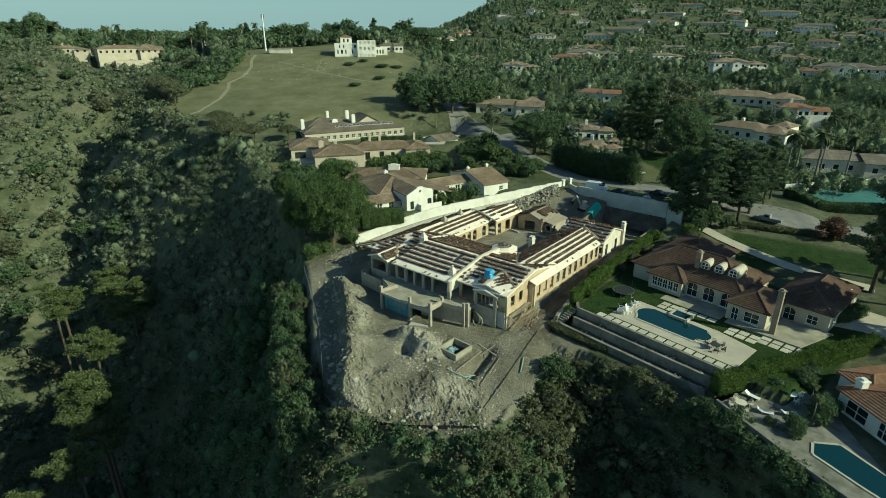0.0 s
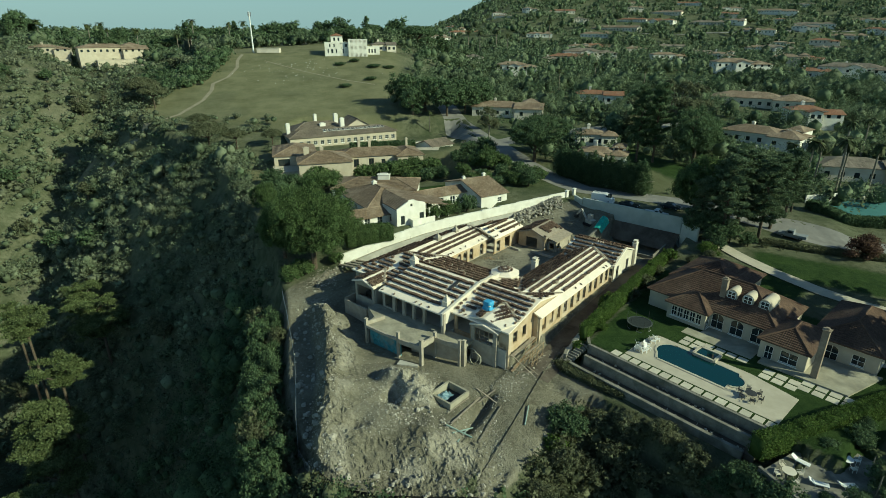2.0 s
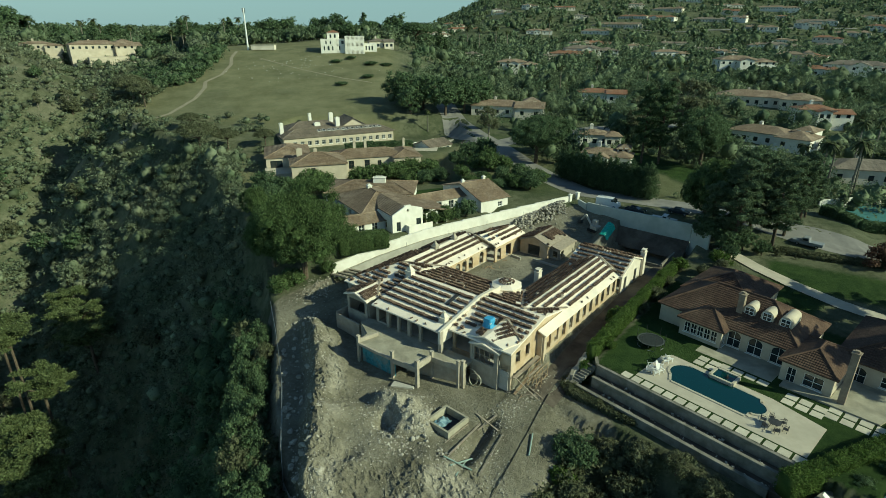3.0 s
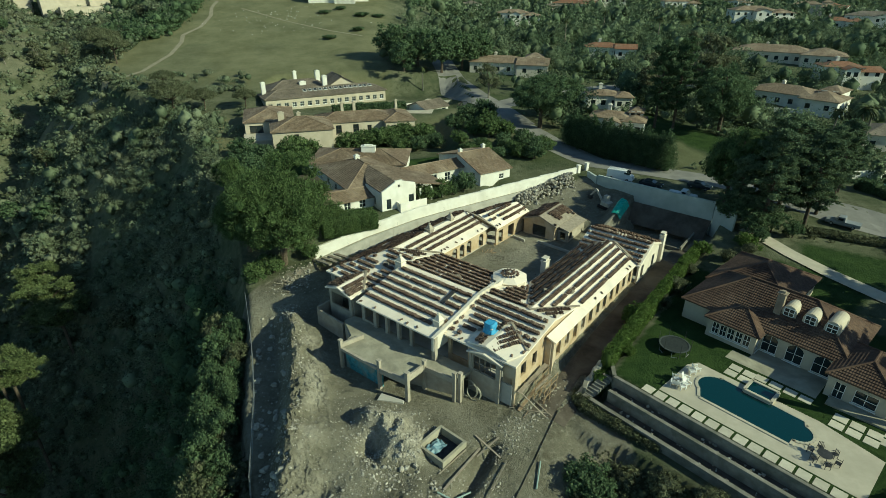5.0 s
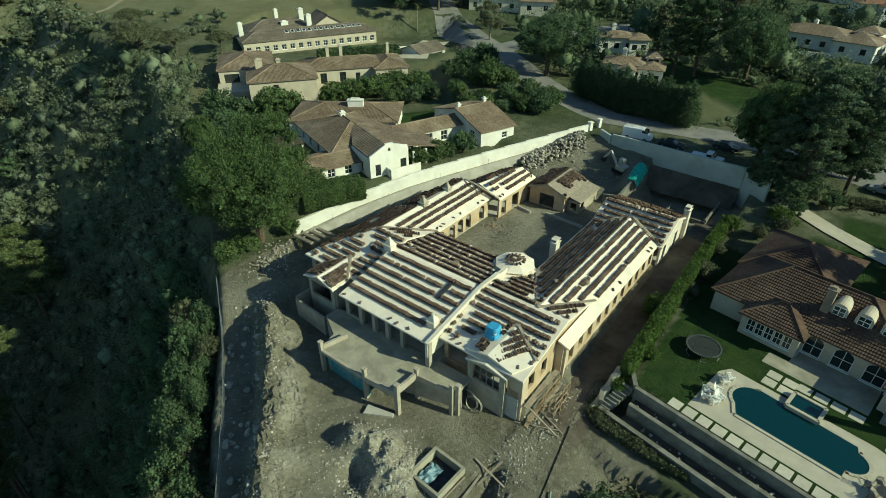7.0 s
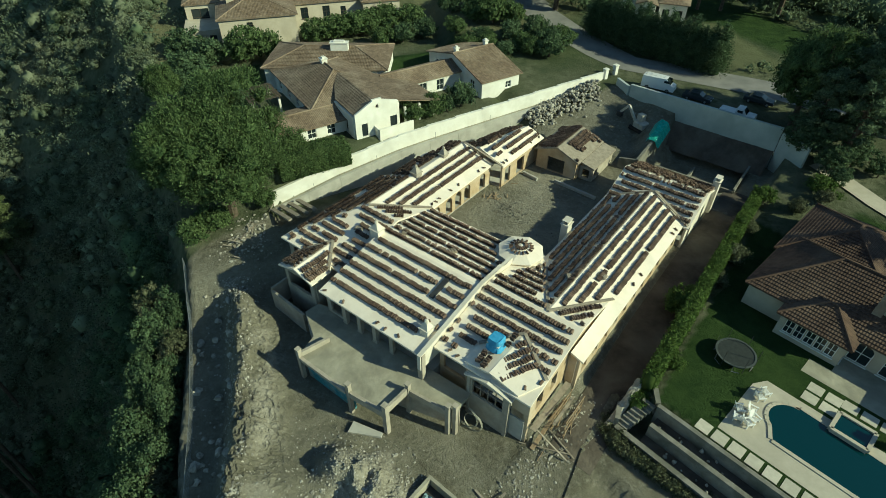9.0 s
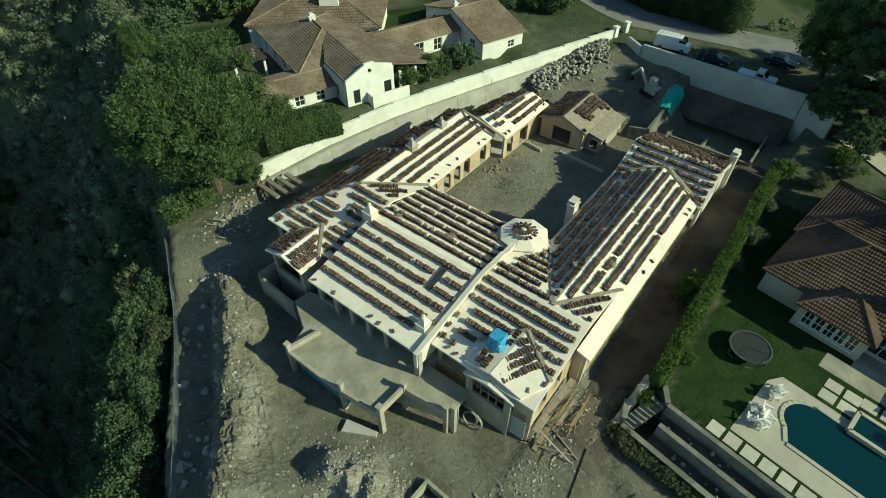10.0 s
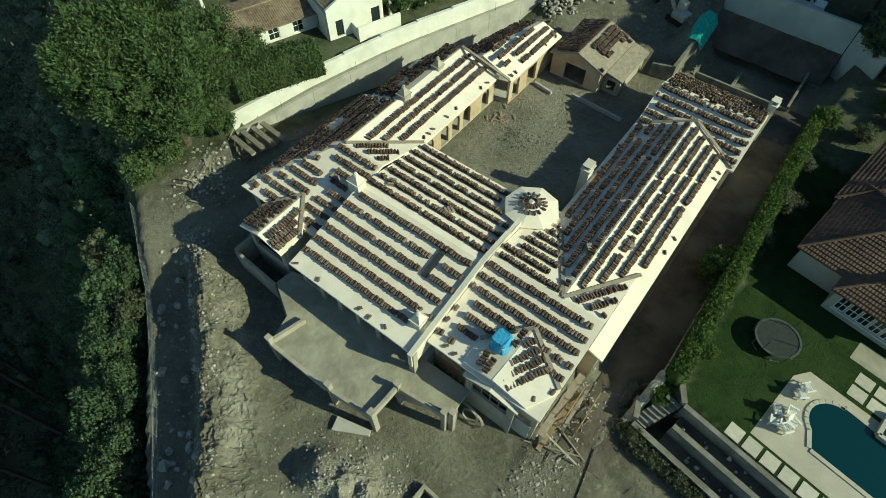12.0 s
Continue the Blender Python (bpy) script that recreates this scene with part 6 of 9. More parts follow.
for x, y, h in ((-29, 139, 4.5), (-27.5, 132.5, 4), (-36, 139, 5), (-24, 128.5, 4.5), (-39, 147, 6), (-43, 155, 6), (-41, 162, 6), (-47, 166, 6)):
    plant("bush", x, y, h, LEAF_DARK, "dense garden shrub at the canyon side of the house", 1.0, group="side shrubs")
# gardens of the villa and the ranch house
for x, y, h, k, w in ((-34.6, 163.5, 7.4, "bush", .95), (-30.5, 165.5, 6.0, "bush", .9), (-22.5, 174.5, 5.4, "bush", 1.1), (-18.5, 176.5, 5.6, "bush", 1.1), (-14.5, 178.5, 5.8, "bush", 1.1), (-10.5, 180.0, 6.2, "bush", 1.1), (-6.5, 181.5, 6.6, "bush", 1.0), (-2.5, 182, 6.0, "bush", 1), (-8, 173, 4.0, "bush", 1), (-3.4, 174.5, 4.4, "bush", 1), (1.5, 178, 4, "bush", 1.2),
                      (7, 184, 4.5, "bush", 1), (11, 186, 6.5, "bush", .9), (15.5, 190, 7.5, "bush", .9), (16, 176, 7, "bush", .9), (19, 168, 4.5, "bush", 1), (13, 168, 3, "bush", 1.2), (25.5, 159.5, 5.5, "bush", .95), (22, 160.5, 4, "bush", 1), (28.5, 164, 4.6, "bush", 1.1),
                      (20.5, 164, 3.6, "bush", 1.1), (17, 161, 3.0, "bush", 1.2), (14, 164.5, 3.4, "bush", 1.1), (10, 164, 3.0, "bush", 1.2), (12, 177.5, 4.6, "bush", 1.0), (8, 172, 3.6, "bush", 1.1), (23.5, 168, 5.0, "bush", 0.9), (20, 176, 5.4, "bush", .9),
                      (2.6, 137.5, 4.2, "bush", 0.9), (-.5, 136.0, 3.6, "bush", .9), (7.5, 141.3, 4.8, "bush", 0.8), (-18, 126.5, 3.2, "bush", 1.2), (5, 139.6, 3.4, "bush", .8)):
    plant(k, x, y, h, LEAF_DARK if (int(x) % 2) else LEAF_PINE, "rounded clipped garden shrub", w, group="garden shrubs")
hedge([(-19.5, 122.0), (-14.8, 124.6), (-10.2, 126.9)], 3.4, 3.0, "broad untrimmed hedge along the white wall", LEAF_PINE, 110, 0.15, 3.6)
hedge([uv(18.0, 10.5), uv(17.9, 28), uv(17.8, 52)], 1.25, 2.9, "long clipped hedge between the two plots")
hedge([(36.9, 61.9), (45, 64.8), (54.4, 68.2), (67, 72.8)], 1.7, 2.5, "tall clipped yellow-green hedge above the lower pool", LEAF_HEDGE, 120, 0.13, 0.6)
hedge([uv(17.6, 10.2), (18.9, 84.0), (19.8, 81.7), (21.9, 79.8), (24.1, 77.5), (26.6, 75.6)], 1.5, 0.95, "unkempt hedge along the foot of the retaining wall", LEAF_OLIVE, 130, 0.14, -1.6)
for x, y, h in ((30.0, 73.0, 1.2), (33.4, 69.6, 0.9), (35.2, 67.6, 1.1), (22.8, 79.4, 1.5), (19.4, 82.6, 1.6)):
    plant("bush", x, y, h, LEAF_OLIVE, "straggling shrub at the foot of the retaining wall", group="wall foot shrubs")
hedge([(61.5, 79.0), (66, 79.6), (71, 82)], 1.8, 1.7, "clipped hedge beside a driveway", LEAF_DARK)
hedge([(69.6, 121.6), (78, 117.4), (90, 113.2), (106, 107)], 2.0, 0.9, "low loose planting along the street", LEAF_OLIVE, 60, 0.2)
hedge([(-30, 200.2), (-8, 208)], 2.0, 2.6, "clipped hedge before the long house", LEAF_DARK, 40, 0.25)
for x, y, h in ((30.2, 97.2, 3.6), (35.5, 100.5, 2.4), (29.4, 94.6, 1.6), (48.5, 116.2, 2.5), (51.5, 113.5, 2.0), (26.6, 88.6, 1.6), (39.2, 104.5, 2.8), (55.4, 114.6, 2.2), (43.5, 110, 2.2), (61, 81.5, 2.2), (65.5, 88.5, 2.4), (56, 116.5, 3.0)):
    plant("bush", x, y, h, LEAF_OLIVE if int(x) % 2 else LEAF_HEDGE, "loose shrub in the neighbour's garden", group="yard shrubs")

# scrub on the canyon sides: too many to count
def scatter(n, xs, ys, keep, seed):
    r = np.random.default_rng(seed)
    x, y = xs[0] + (xs[1] - xs[0]) * r.random(n), ys[0] + (ys[1] - ys[0]) * r.random(n)
    k = keep(x, y, r.random(n))
    return x[k], y[k]


def scrub(name, x, y, rad, per, size, material, label, seed, flat=0.8, category="scrub"):
    z = ground(x, y)
    r = np.random.default_rng(seed)
    rr = rad[0] + (rad[1] - rad[0]) * r.random(len(x)) ** 2
    lobes = 6
    cx = np.repeat(x, lobes) + r.normal(size=len(x) * lobes) * np.repeat(rr, lobes) * 0.55
    cy = np.repeat(y, lobes) + r.normal(size=len(x) * lobes) * np.repeat(rr, lobes) * 0.55
    cz = np.repeat(z + rr * 0.40, lobes) + r.random(len(x) * lobes) * np.repeat(rr, lobes) * 0.75
    cr = np.repeat(rr, lobes) * (0.30 + 0.36 * r.random(len(x) * lobes))
    mid = np.stack([cx, cy, cz], 1)
    v, q = leaves(mid, cr, per * len(x), size, seed, flat, 0.45, 0.0, 0.0, 0.45)
    # leaf sprays sized by their clump, over a dull inner body
    v2, q2 = cores(mid[::6], cr[::6] * 1.45, 0.8, flat, 4, 3)
    return solo(name, big_mesh(name, np.concatenate([v, v2]), np.concatenate([q, q2 + len(v)]), material), material, label, category, kind="stuff")


def canyon(x, y, k):
    xr = np.interp(y, RIM_Y, RIM_X)
    patch = 0.62 + 0.5 * vnoise(x, y, 16, 31) * -1
    return (x < xr - 1.5 + 9 * sstep(130, 170, y)) & (k < patch)


def gully(x, y, wide):
    """Closeness to the dark wooded gully that runs down beside the villa."""
    return np.exp(-((y - np.interp(x, [-160, -130, -96, -66, -50], [203, 210, 201, 186, 172])) / wide) ** 2) * sstep(-165, -145, x) * (1 - sstep(-62, -52, x))


# darker leaf colour paints the canyon's shade into this nearer stand
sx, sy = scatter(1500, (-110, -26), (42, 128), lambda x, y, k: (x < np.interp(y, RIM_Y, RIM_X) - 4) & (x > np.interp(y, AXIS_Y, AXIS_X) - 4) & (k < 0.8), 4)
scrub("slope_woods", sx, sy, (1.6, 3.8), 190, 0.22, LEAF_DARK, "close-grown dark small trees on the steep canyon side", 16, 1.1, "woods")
# same woods further on, in a lighter leaf colour for the sun
sx, sy = scatter(1500, (-120, -30), (128, 215), lambda x, y, k: (x < np.interp(y, RIM_Y, RIM_X) - 3) & (x > np.interp(y, AXIS_Y, AXIS_X) - 4) & (k < 0.42 + 0.5 * vnoise(x, y, 13, 62)), 8)
scrub("slope_woods", sx, sy, (1.0, 3.0), 150, 0.22, LEAF_SCRUB, "close-grown olive small trees on the canyon side", 17, 1.0, "woods")
sx, sy = scatter(2600, (-165, -48), (165, 235), lambda x, y, k: k < 0.5 * gully(x, y, 7.5), 10)
scrub("gully_woods", sx, sy, (1.6, 3.6), 150, 0.24, LEAF_SCRUB, "grey-green small trees filling the gully beside the villa", 20, 1.1, "woods")
sx, sy = scatter(5200, (-140, -24), (42, 215), canyon, 1)
scrub("scrub", sx, sy, (0.6, 2.1), 80, 0.2, LEAF_SCRUB, "dense grey-green chaparral covering the canyon side", 11)
sx, sy = scatter(19000, (-350, -100), (20, 425), canyon, 2)
scrub("far_scrub", sx, sy, (0.6, 3.2), 22, 0.46, LEAF_SCRUB, "patchy chaparral on the far canyon side", 12)
sx, sy = scatter(560, (-112, -44), (140, 236), lambda x, y, k: (x > np.interp(y, RIM_Y, RIM_X)) & (k < 0.6) & (x < -46 - 0.3 * (y - 170)), 5)
scrub("rim_brush", sx, sy, (0.6, 2.2), 110, 0.19, LEAF_SCRUB, "uneven brush between the villa and the meadow", 14)
sx, sy = scatter(700, (-172, -112), (262, 352), lambda x, y, k: (x < np.interp(y, [262, 285, 315, 352], [-128, -113, -113, -120])) & (x > np.interp(y, [262, 300, 352], [-150, -150, -172])), 6)
scrub("gully_brush", sx, sy, (1.4, 3.8), 60, 0.42, LEAF_DARK, "dark dense brush in the gully beside the meadow", 15)
sx, sy = scatter(2400, (-170, 120), (-110, 46), lambda x, y, k: (ground(x, y) < -6) & (y < 46 - 0.0 * x), 7)
scrub("valley_scrub", sx, sy, (1.8, 4.2), 22, 0.75, LEAF_OLIVE, "dark brush filling the valley floor", 18)
sx, sy = scatter(420, (-36, -8), (44, 70), lambda x, y, k: (x < np.interp(y, RIM_Y, RIM_X) - 1.5) | (y < np.interp(x, FRONT_X, FRONT_Y) - 1.8), 9)
scrub("corner_scrub", sx, sy, (0.9, 2.2), 90, 0.22, LEAF_OLIVE, "thick brush round the corner of the plot", 19)
sx, sy = scatter(2000, (-24, 46), (34, 84), lambda x, y, k: (y < np.interp(x, FRONT_X, FRONT_Y) - 1.8), 3)
scrub("slope_scrub", sx, sy, (0.8, 2.1), 90, 0.22, LEAF_OLIVE, "thick brush on the slope below the plot", 13)
sx, sy = scatter(620, (-22, 14), (40, 62), lambda x, y, k: (y < np.interp(x, FRONT_X, FRONT_Y) - 0.8), 26)
scrub("foot_brush", sx, sy, (0.9, 2.0), 90, 0.2, LEAF_DARK, "close dark brush at the foot of the spoil slope", 36)
for i in range(64):
    rr = random.Random(i)
    y = rr.uniform(55, 340)
    xr, xa = float(np.interp(y, RIM_Y, RIM_X)), float(np.interp(y, AXIS_Y, AXIS_X))
    x = xr - 6 + (xa - 80 - xr) * rr.random()
    plant("broad" if y < 170 else "distant", x, y, rr.uniform(4, 9.5), (LEAF_SCRUB, LEAF_OLIVE, LEAF_DARK)[i % 3], "scrub oak on the canyon side", 1.15, group="canyon trees")
for x, y, h, w in ((-77.5, 198, 12.5, 0.8), (-70, 203, 8, 0.8), (-126, 254, 13, 0.85), (-119, 249, 11, 0.8), (-133, 262, 11, 0.8), (-90, 222, 7, 0.9), (-58, 205, 7, 0.8)):
    plant("umbrella", x, y, h, LEAF_OLIVE, "windswept flat-topped tree at the meadow's edge", w, group="meadow edge trees")
for x, y, h in ((-190, 310, 11), (-181, 318, 9), (-199, 300, 8)):
    plant("airy", x, y, h, LEAF_OLIVE, "half-bare pale tree on the far canyon side", 0.9)
for x, y, s in ((-52.5, 322, 3.2), (-43.6, 281, 3.0), (-33, 293, 3.2), (-34, 318, 4.0), (-26, 318, 3.4), (-46, 330, 3)):
    plant("bush", x, y, 2.0, LEAF_DARK, "low dark bush alone in the dry meadow", s / 1.3, group="meadow bushes")

# trees that stand up on the skyline
rk = random.Random(77)
for i in range(78):
    x = -420 + 5.6 * i + rk.uniform(-4, 4)
    y = 425 + rk.uniform(-8, 60) + max(0, -x - 250) * 0.12
    kind = ("umbrella", "spire", "distant", "distant", "spire")[rk.randrange(5)]
    plant(kind, x, y, rk.uniform(9, 19), LEAF_DARK, "tree standing up on the skyline", rk.uniform(0.9, 1.3), group="skyline trees", sink=0.5)
for i in range(26):
    x = -135 + 4.4 * i + rk.uniform(-4, 4)
    plant(("distant", "spire", "distant")[i % 3], x, 396 + rk.uniform(0, 24), rk.uniform(6, 11), LEAF_DARK, "tree behind the crest of the meadow", 1.1, group="crest trees", sink=0.4)
# low planting between the street, the lawns and the drives
def verge(x, y, k):
    ok = (rect_in(x, y, 70, 178, -60, 20, 6, 1) < 0.3) & (rect_in(x, y, 61.5, 163, 12, 5.5, 11, 1) < 0.3)
    for (ax, ay), (bx, by), w in (((26, 186), (33, 168), 5), ((33, 168), (40, 156.5), 5), ((40, 156.5), (62, 144), 5), ((62, 144), (74, 132), 5), ((74, 132), (112, 110), 5)):
        t = np.clip(((x - ax) * (bx - ax) + (y - ay) * (by - ay)) / ((bx - ax) ** 2 + (by - ay) ** 2), 0, 1)
        ok &= np.hypot(x - ax - t * (bx - ax), y - ay - t * (by - ay)) > w
    return ok & (vnoise(x, y, 9, 44) > -0.1)


sx, sy = scatter(420, (34, 100), (148, 200), verge, 24)
scrub("verge_shrubs", sx, sy, (0.5, 1.7), 60, 0.24, LEAF_FAR, "loose low shrubs beside the street and lawns", 34, 0.9, "shrubs")
sx, sy = scatter(260, (62, 104), (104, 126), lambda x, y, k: verge(x, y, k) & (y > 117.5 - 0.42 * (x - 70)) & (y < 121.5 - 0.42 * (x - 70)), 25)
scrub("bed_shrubs", sx, sy, (0.3, 0.8), 60, 0.16, LEAF_OLIVE, "low dry planting in the bed beside the lawn", 35, 0.8, "shrubs")
# ---------- walls, roads and yards ----------
draped("road", [(26, 186), (33, 168), (40, 156.5), (50, 151), (62, 144), (74, 132), (88, 120), (112, 110), (150, 104)], 7.5, ASPHALT, "pale worn asphalt street beside the walls", "road")
draped("road", [(26, 186), (22, 200), (15, 216), (8, 236), (4, 262), (-2, 300)], 9.0, ASPHALT, "pale asphalt lane between the gardens", "road", 0.07)
draped("road", [(20, 205), (34, 215), (60, 225), (110, 235)], 7.0, ASPHALT, "asphalt side lane", "road", 0.08)
for n, (a, b, c, d) in enumerate(((250, 420, 420, 470), (60, 330, 240, 330), (100, 560, 420, 520), (240, 700, 520, 740))):
    draped("road", [(a, b), ((a + c) / 2, (b + d) / 2 + 8), (c, d)], 7.0, ASPHALT, "distant hillside road", "road", 0.4, step=8)
draped("driveway", [(59, 123), (60.7, 119), (62.4, 113.7), (65.3, 107.6), (69.5, 100.6), (74, 95.5), (80, 91)], 3.0, PATIO, "curved pale concrete driveway", "driveway", 0.16, step=1.0)
draped("driveway", [(62, 84), (70, 79), (76, 70)], 9, PATIO, "concrete drive court", "driveway", 0.06)
draped("driveway", [(47, 176), (56, 168), (60, 162)], 5, PATIO, "pale concrete garden drive", "driveway", 0.06)
draped("driveway", [(3, 226), (-2, 214), (-4, 200)], 9, PATIO, "concrete forecourt of the villa", "driveway", 0.06)
draped("footpath", [(-129, 224), (-123, 229), (-112.4, 228.5), (-105.5, 240), (-103, 260), (-104.8, 276), (-108, 286), (-104.5, 298), (-105.7, 316), (-110, 330), (-112, 345)], 1.7, TRODDEN, "worn pale footpath along the meadow's edge", "path", 0.12)
draped("footpath", [(-95, 330), (-70, 310), (-44, 292), (-30, 285)], 0.8, TRODDEN, "faint trodden path across the meadow", "path", 0.1)

# white boundary wall that climbs the slope, and the grey wall at its foot
WA, WB = Vector((-20.7, 120.2)), Vector((33.2, 148.8))
wall_thing = thing("boundary_wall", pose(WA.x, WA.y, 0, 0, 0, math.degrees(math.atan2(WB.y - WA.y, WB.x - WA.x))), "long white rendered boundary wall above a grey concrete footing", "wall", kind="structure")
LEN = (WB - WA).length
wall_top = lambda k: float(np.interp(k, [0, 0.165, 0.355, 0.67, 1], [1.9, 4.2, 5.9, 6.9, 7.8]))
for i in range(12):
    s0, s1 = LEN * i / 12, LEN * (i + 1) / 12
    t0, t1 = wall_top(i / 12) + 0.07, wall_top((i + 1) / 12) - 0.07
    sh = Shape()
    sh.wall((s0 + 0.002, 0), (s1 - 0.002, 0), t0 - 2.7, t0, 0.42, top=t1)
    part("wall_panel", sh, WHITE, wall_thing)
    sh = Shape()
    sh.wall((s0 + 0.015, -0.95), (s1 - 0.015, -0.95), -1.4, t0 - 2.2, 0.4, top=t1 - 2.06)
    part("footing_wall", sh, CONC, wall_thing)
    sh = Shape()
    sh.wall((s0 + 0.02, -0.45), (s1 - 0.02, -0.45), -1.2, t0 - 2.3, 0.58, top=t1 - 2.16)
    part("ledge", sh, DECK, wall_thing)
    if i % 2:
        sh = Shape()
        sh.tube((s0 + 1, -0.95, t0 - 2.1), (s0 + 1, -0.95, t0 - 1.0), 0.02, 0.02, 5)
        part("rebar", sh, DARKMETAL, wall_thing)
sh = Shape()
sh.wall((-26.0, 204.2), (4.0, 214.4), 5.0, 9.4, 0.35)
solo("garden_wall", sh, WHITE, "long white garden wall behind the villa", "wall", kind="structure")
house("garage", pose(-1.6, 203.6, 6.2, 0, 0, 42), "small white garage with a grey gabled roof", [
    (0, 0, 9.5, 8.0, 2.7, "gablex", 0.36, {"s": [(0.8, 4.2, 0.05, 2.2, 0), (5.2, 8.6, 0.05, 2.2, 0)]})], WHITE, GREY_TILE)
# pergola and low garden wall of the ranch house
pg = thing("pergola", pose(-25.8, 140.8, 5.0, 0, 0, -58.6), "open dark timber pergola with slim slats on white posts", "pergola")
for x in (-2.8, 2.8):
    for y in (-2.2, 2.2):
        sh = Shape()
        sh.box((x, y, 1.25), (0.35, 0.35, 2.5))
        part("post", sh, WHITE, pg)
for y in (-2.2, 2.2):
    sh = Shape()
    sh.box((0, y, 2.6), (6.4, 0.2, 0.25))
    part("beam", sh, FRAME, pg)
for i in range(13):
    sh = Shape()
    sh.box((-3.0 + 0.5 * i, 0, 2.82), (0.09, 5.4, 0.14))
    part("slat", sh, FRAME, pg)
lw = Shape()
lw.wall((1.6, 0.2), (1.6, 6.2), -0.6, 1.5, 0.25)
lw.wall((0.1, 0.2), (1.5, 0.2), -0.6, 1.5, 0.25)
solo("garden_wall", lw, WHITE, "low white garden wall before the gable", "wall", kind="structure", at=pose(-6.5, 131.5, 5.0, 0, 0, -58.6))
# gate piers and gate
for x, y in ((33.9, 149.4), (36.2, 151.2)):
    sh = Shape()
    sh.box((0, 0, 1.2), (0.7, 0.7, 2.6))
    sh.box((0, 0, 2.55), (0.9, 0.9, 0.14))
    solo("gate_pier", sh, WHITE, "square white gate pier with a flat cap", "gate pier", "gate piers", at=pose(x, y, 5.5, 0, 0, 30))
gate = thing("metal_gate", pose(35.05, 150.3, 5.6, 0, 0, 38), "dark metal bar gate between white piers", "gate")
for i in range(9):
    sh = Shape()
    sh.tube((-0.9 + i * 0.225, 0, 0.1), (-0.9 + i * 0.225, 0, 1.7), 0.02, 0.02, 5)
    part("bar", sh, DARKMETAL, gate)
for z in (0.2, 1.6):
    sh = Shape()
    sh.box((0, 0, z), (2.0, 0.05, 0.06))
    part("rail", sh, DARKMETAL, gate)

# tall wall below the street
sh, prev, r = Shape(), None, random.Random(14)
for i in range(25):
    t = i / 24
    bx, by = 36.6 + 18.1 * t - 0.662 * 0.1, 142.9 - 16.0 * t - 0.749 * 0.1
    row = [(bx - 0.662 * q, by - 0.749 * q, 4.3 - 0.95 * q + (r.uniform(-0.15, 0.15) if q else 0)) for q in (0, 0.8, 1.7, 2.6, 3.6)]
    if prev:
        for k in range(4):
            sh.face([prev[k], prev[k + 1], row[k + 1], row[k]])
    prev = row
solo("earth_bank", weld(sh), DARKEARTH, "dark raw earth bank at the foot of the tall wall", "bank", kind="structure")
sh = Shape()
sh.wall((36.6, 142.9), (54.7, 126.9), 1.0, 8.0, 0.45)
solo("street_wall", sh, STREETWALL, "tall plain grey-white wall holding up the street", "wall", kind="structure")
sh = Shape()
sh.wall((36.4, 142.9), (35.4, 146.6), 1.0, 7.6, 0.45)
sh.wall((54.8, 126.7), (56.3, 122.0), 1.0, 7.4, 0.4)
solo("street_wall", sh, STREETWALL, "return ends of the tall grey-white wall", "wall", kind="structure")
# low wall that holds the entry ground above the pit
sh = Shape()
sh.wall(uv(1.0, 49.6), uv(1.2, 60.5), -0.5, 3.7, 0.4, top=5.5)
sh.wall(uv(-1.6, 49.2), uv(0.8, 49.6), 0.5, 3.3, 0.35, top=3.6)
solo("pit_wall", sh, WORNSHADE, "raw concrete wall along the edge of the open pit", "wall", kind="structure")
# open cellar before it
cellar = thing("cellar_pit", pose(44.5, 127.2, 1.5, 0, 0, -39.5), "dark open cellar with low concrete walls", "pit")
for a, b, z in (((-5.5, -4.5), (6.0, -4.5), 0.1), ((6.0, -4.5), (6.0, 4.5), 0.4), ((-1.0, -4.3), (-1.0, 0.6), -0.9)):
    sh = Shape()
    sh.wall(a, b, -2.2, z, 0.3)
    part("wall", sh, WORNSHADE, cellar)
sh, r = Shape(), random.Random(3)
# a green sheet thrown over the wall
g = [[(-1.4 + 0.36 * i, 0.42 * j, (0.12 if 2 <= i <= 5 else 0.12 - 0.55 * (min(abs(i - 2), abs(i - 5)))) + 0.17 * j + 0.10 * r.uniform(-1, 1)) for i in range(8)] for j in range(11)]
for j in range(10):
    for i in range(7):
        sh.face([g[j][i], g[j][i + 1], g[j + 1][i + 1], g[j + 1][i]])
solo("green_tarp", weld(sh), TEAL, "crumpled bright green plastic sheet thrown over the pit wall", "tarp", at=pose(*uv(1.1, 54.6), 4.62, 0, 0, -39.5))

# ---------- pool garden: e along the pool, f towards its house ----------
YARD = pose(40, 92, 1.85, 0, 0, -49.3)


def yd(e, f, z=0.0, rz=0.0):
    return YARD @ pose(e, f, z, 0, 0, rz)


def round_poly(cx, cy, r, a0, a1, n=10):
    return [(cx + r * math.cos(radians(a0 + (a1 - a0) * i / n)), cy + r * math.sin(radians(a0 + (a1 - a0) * i / n))) for i in range(n + 1)]


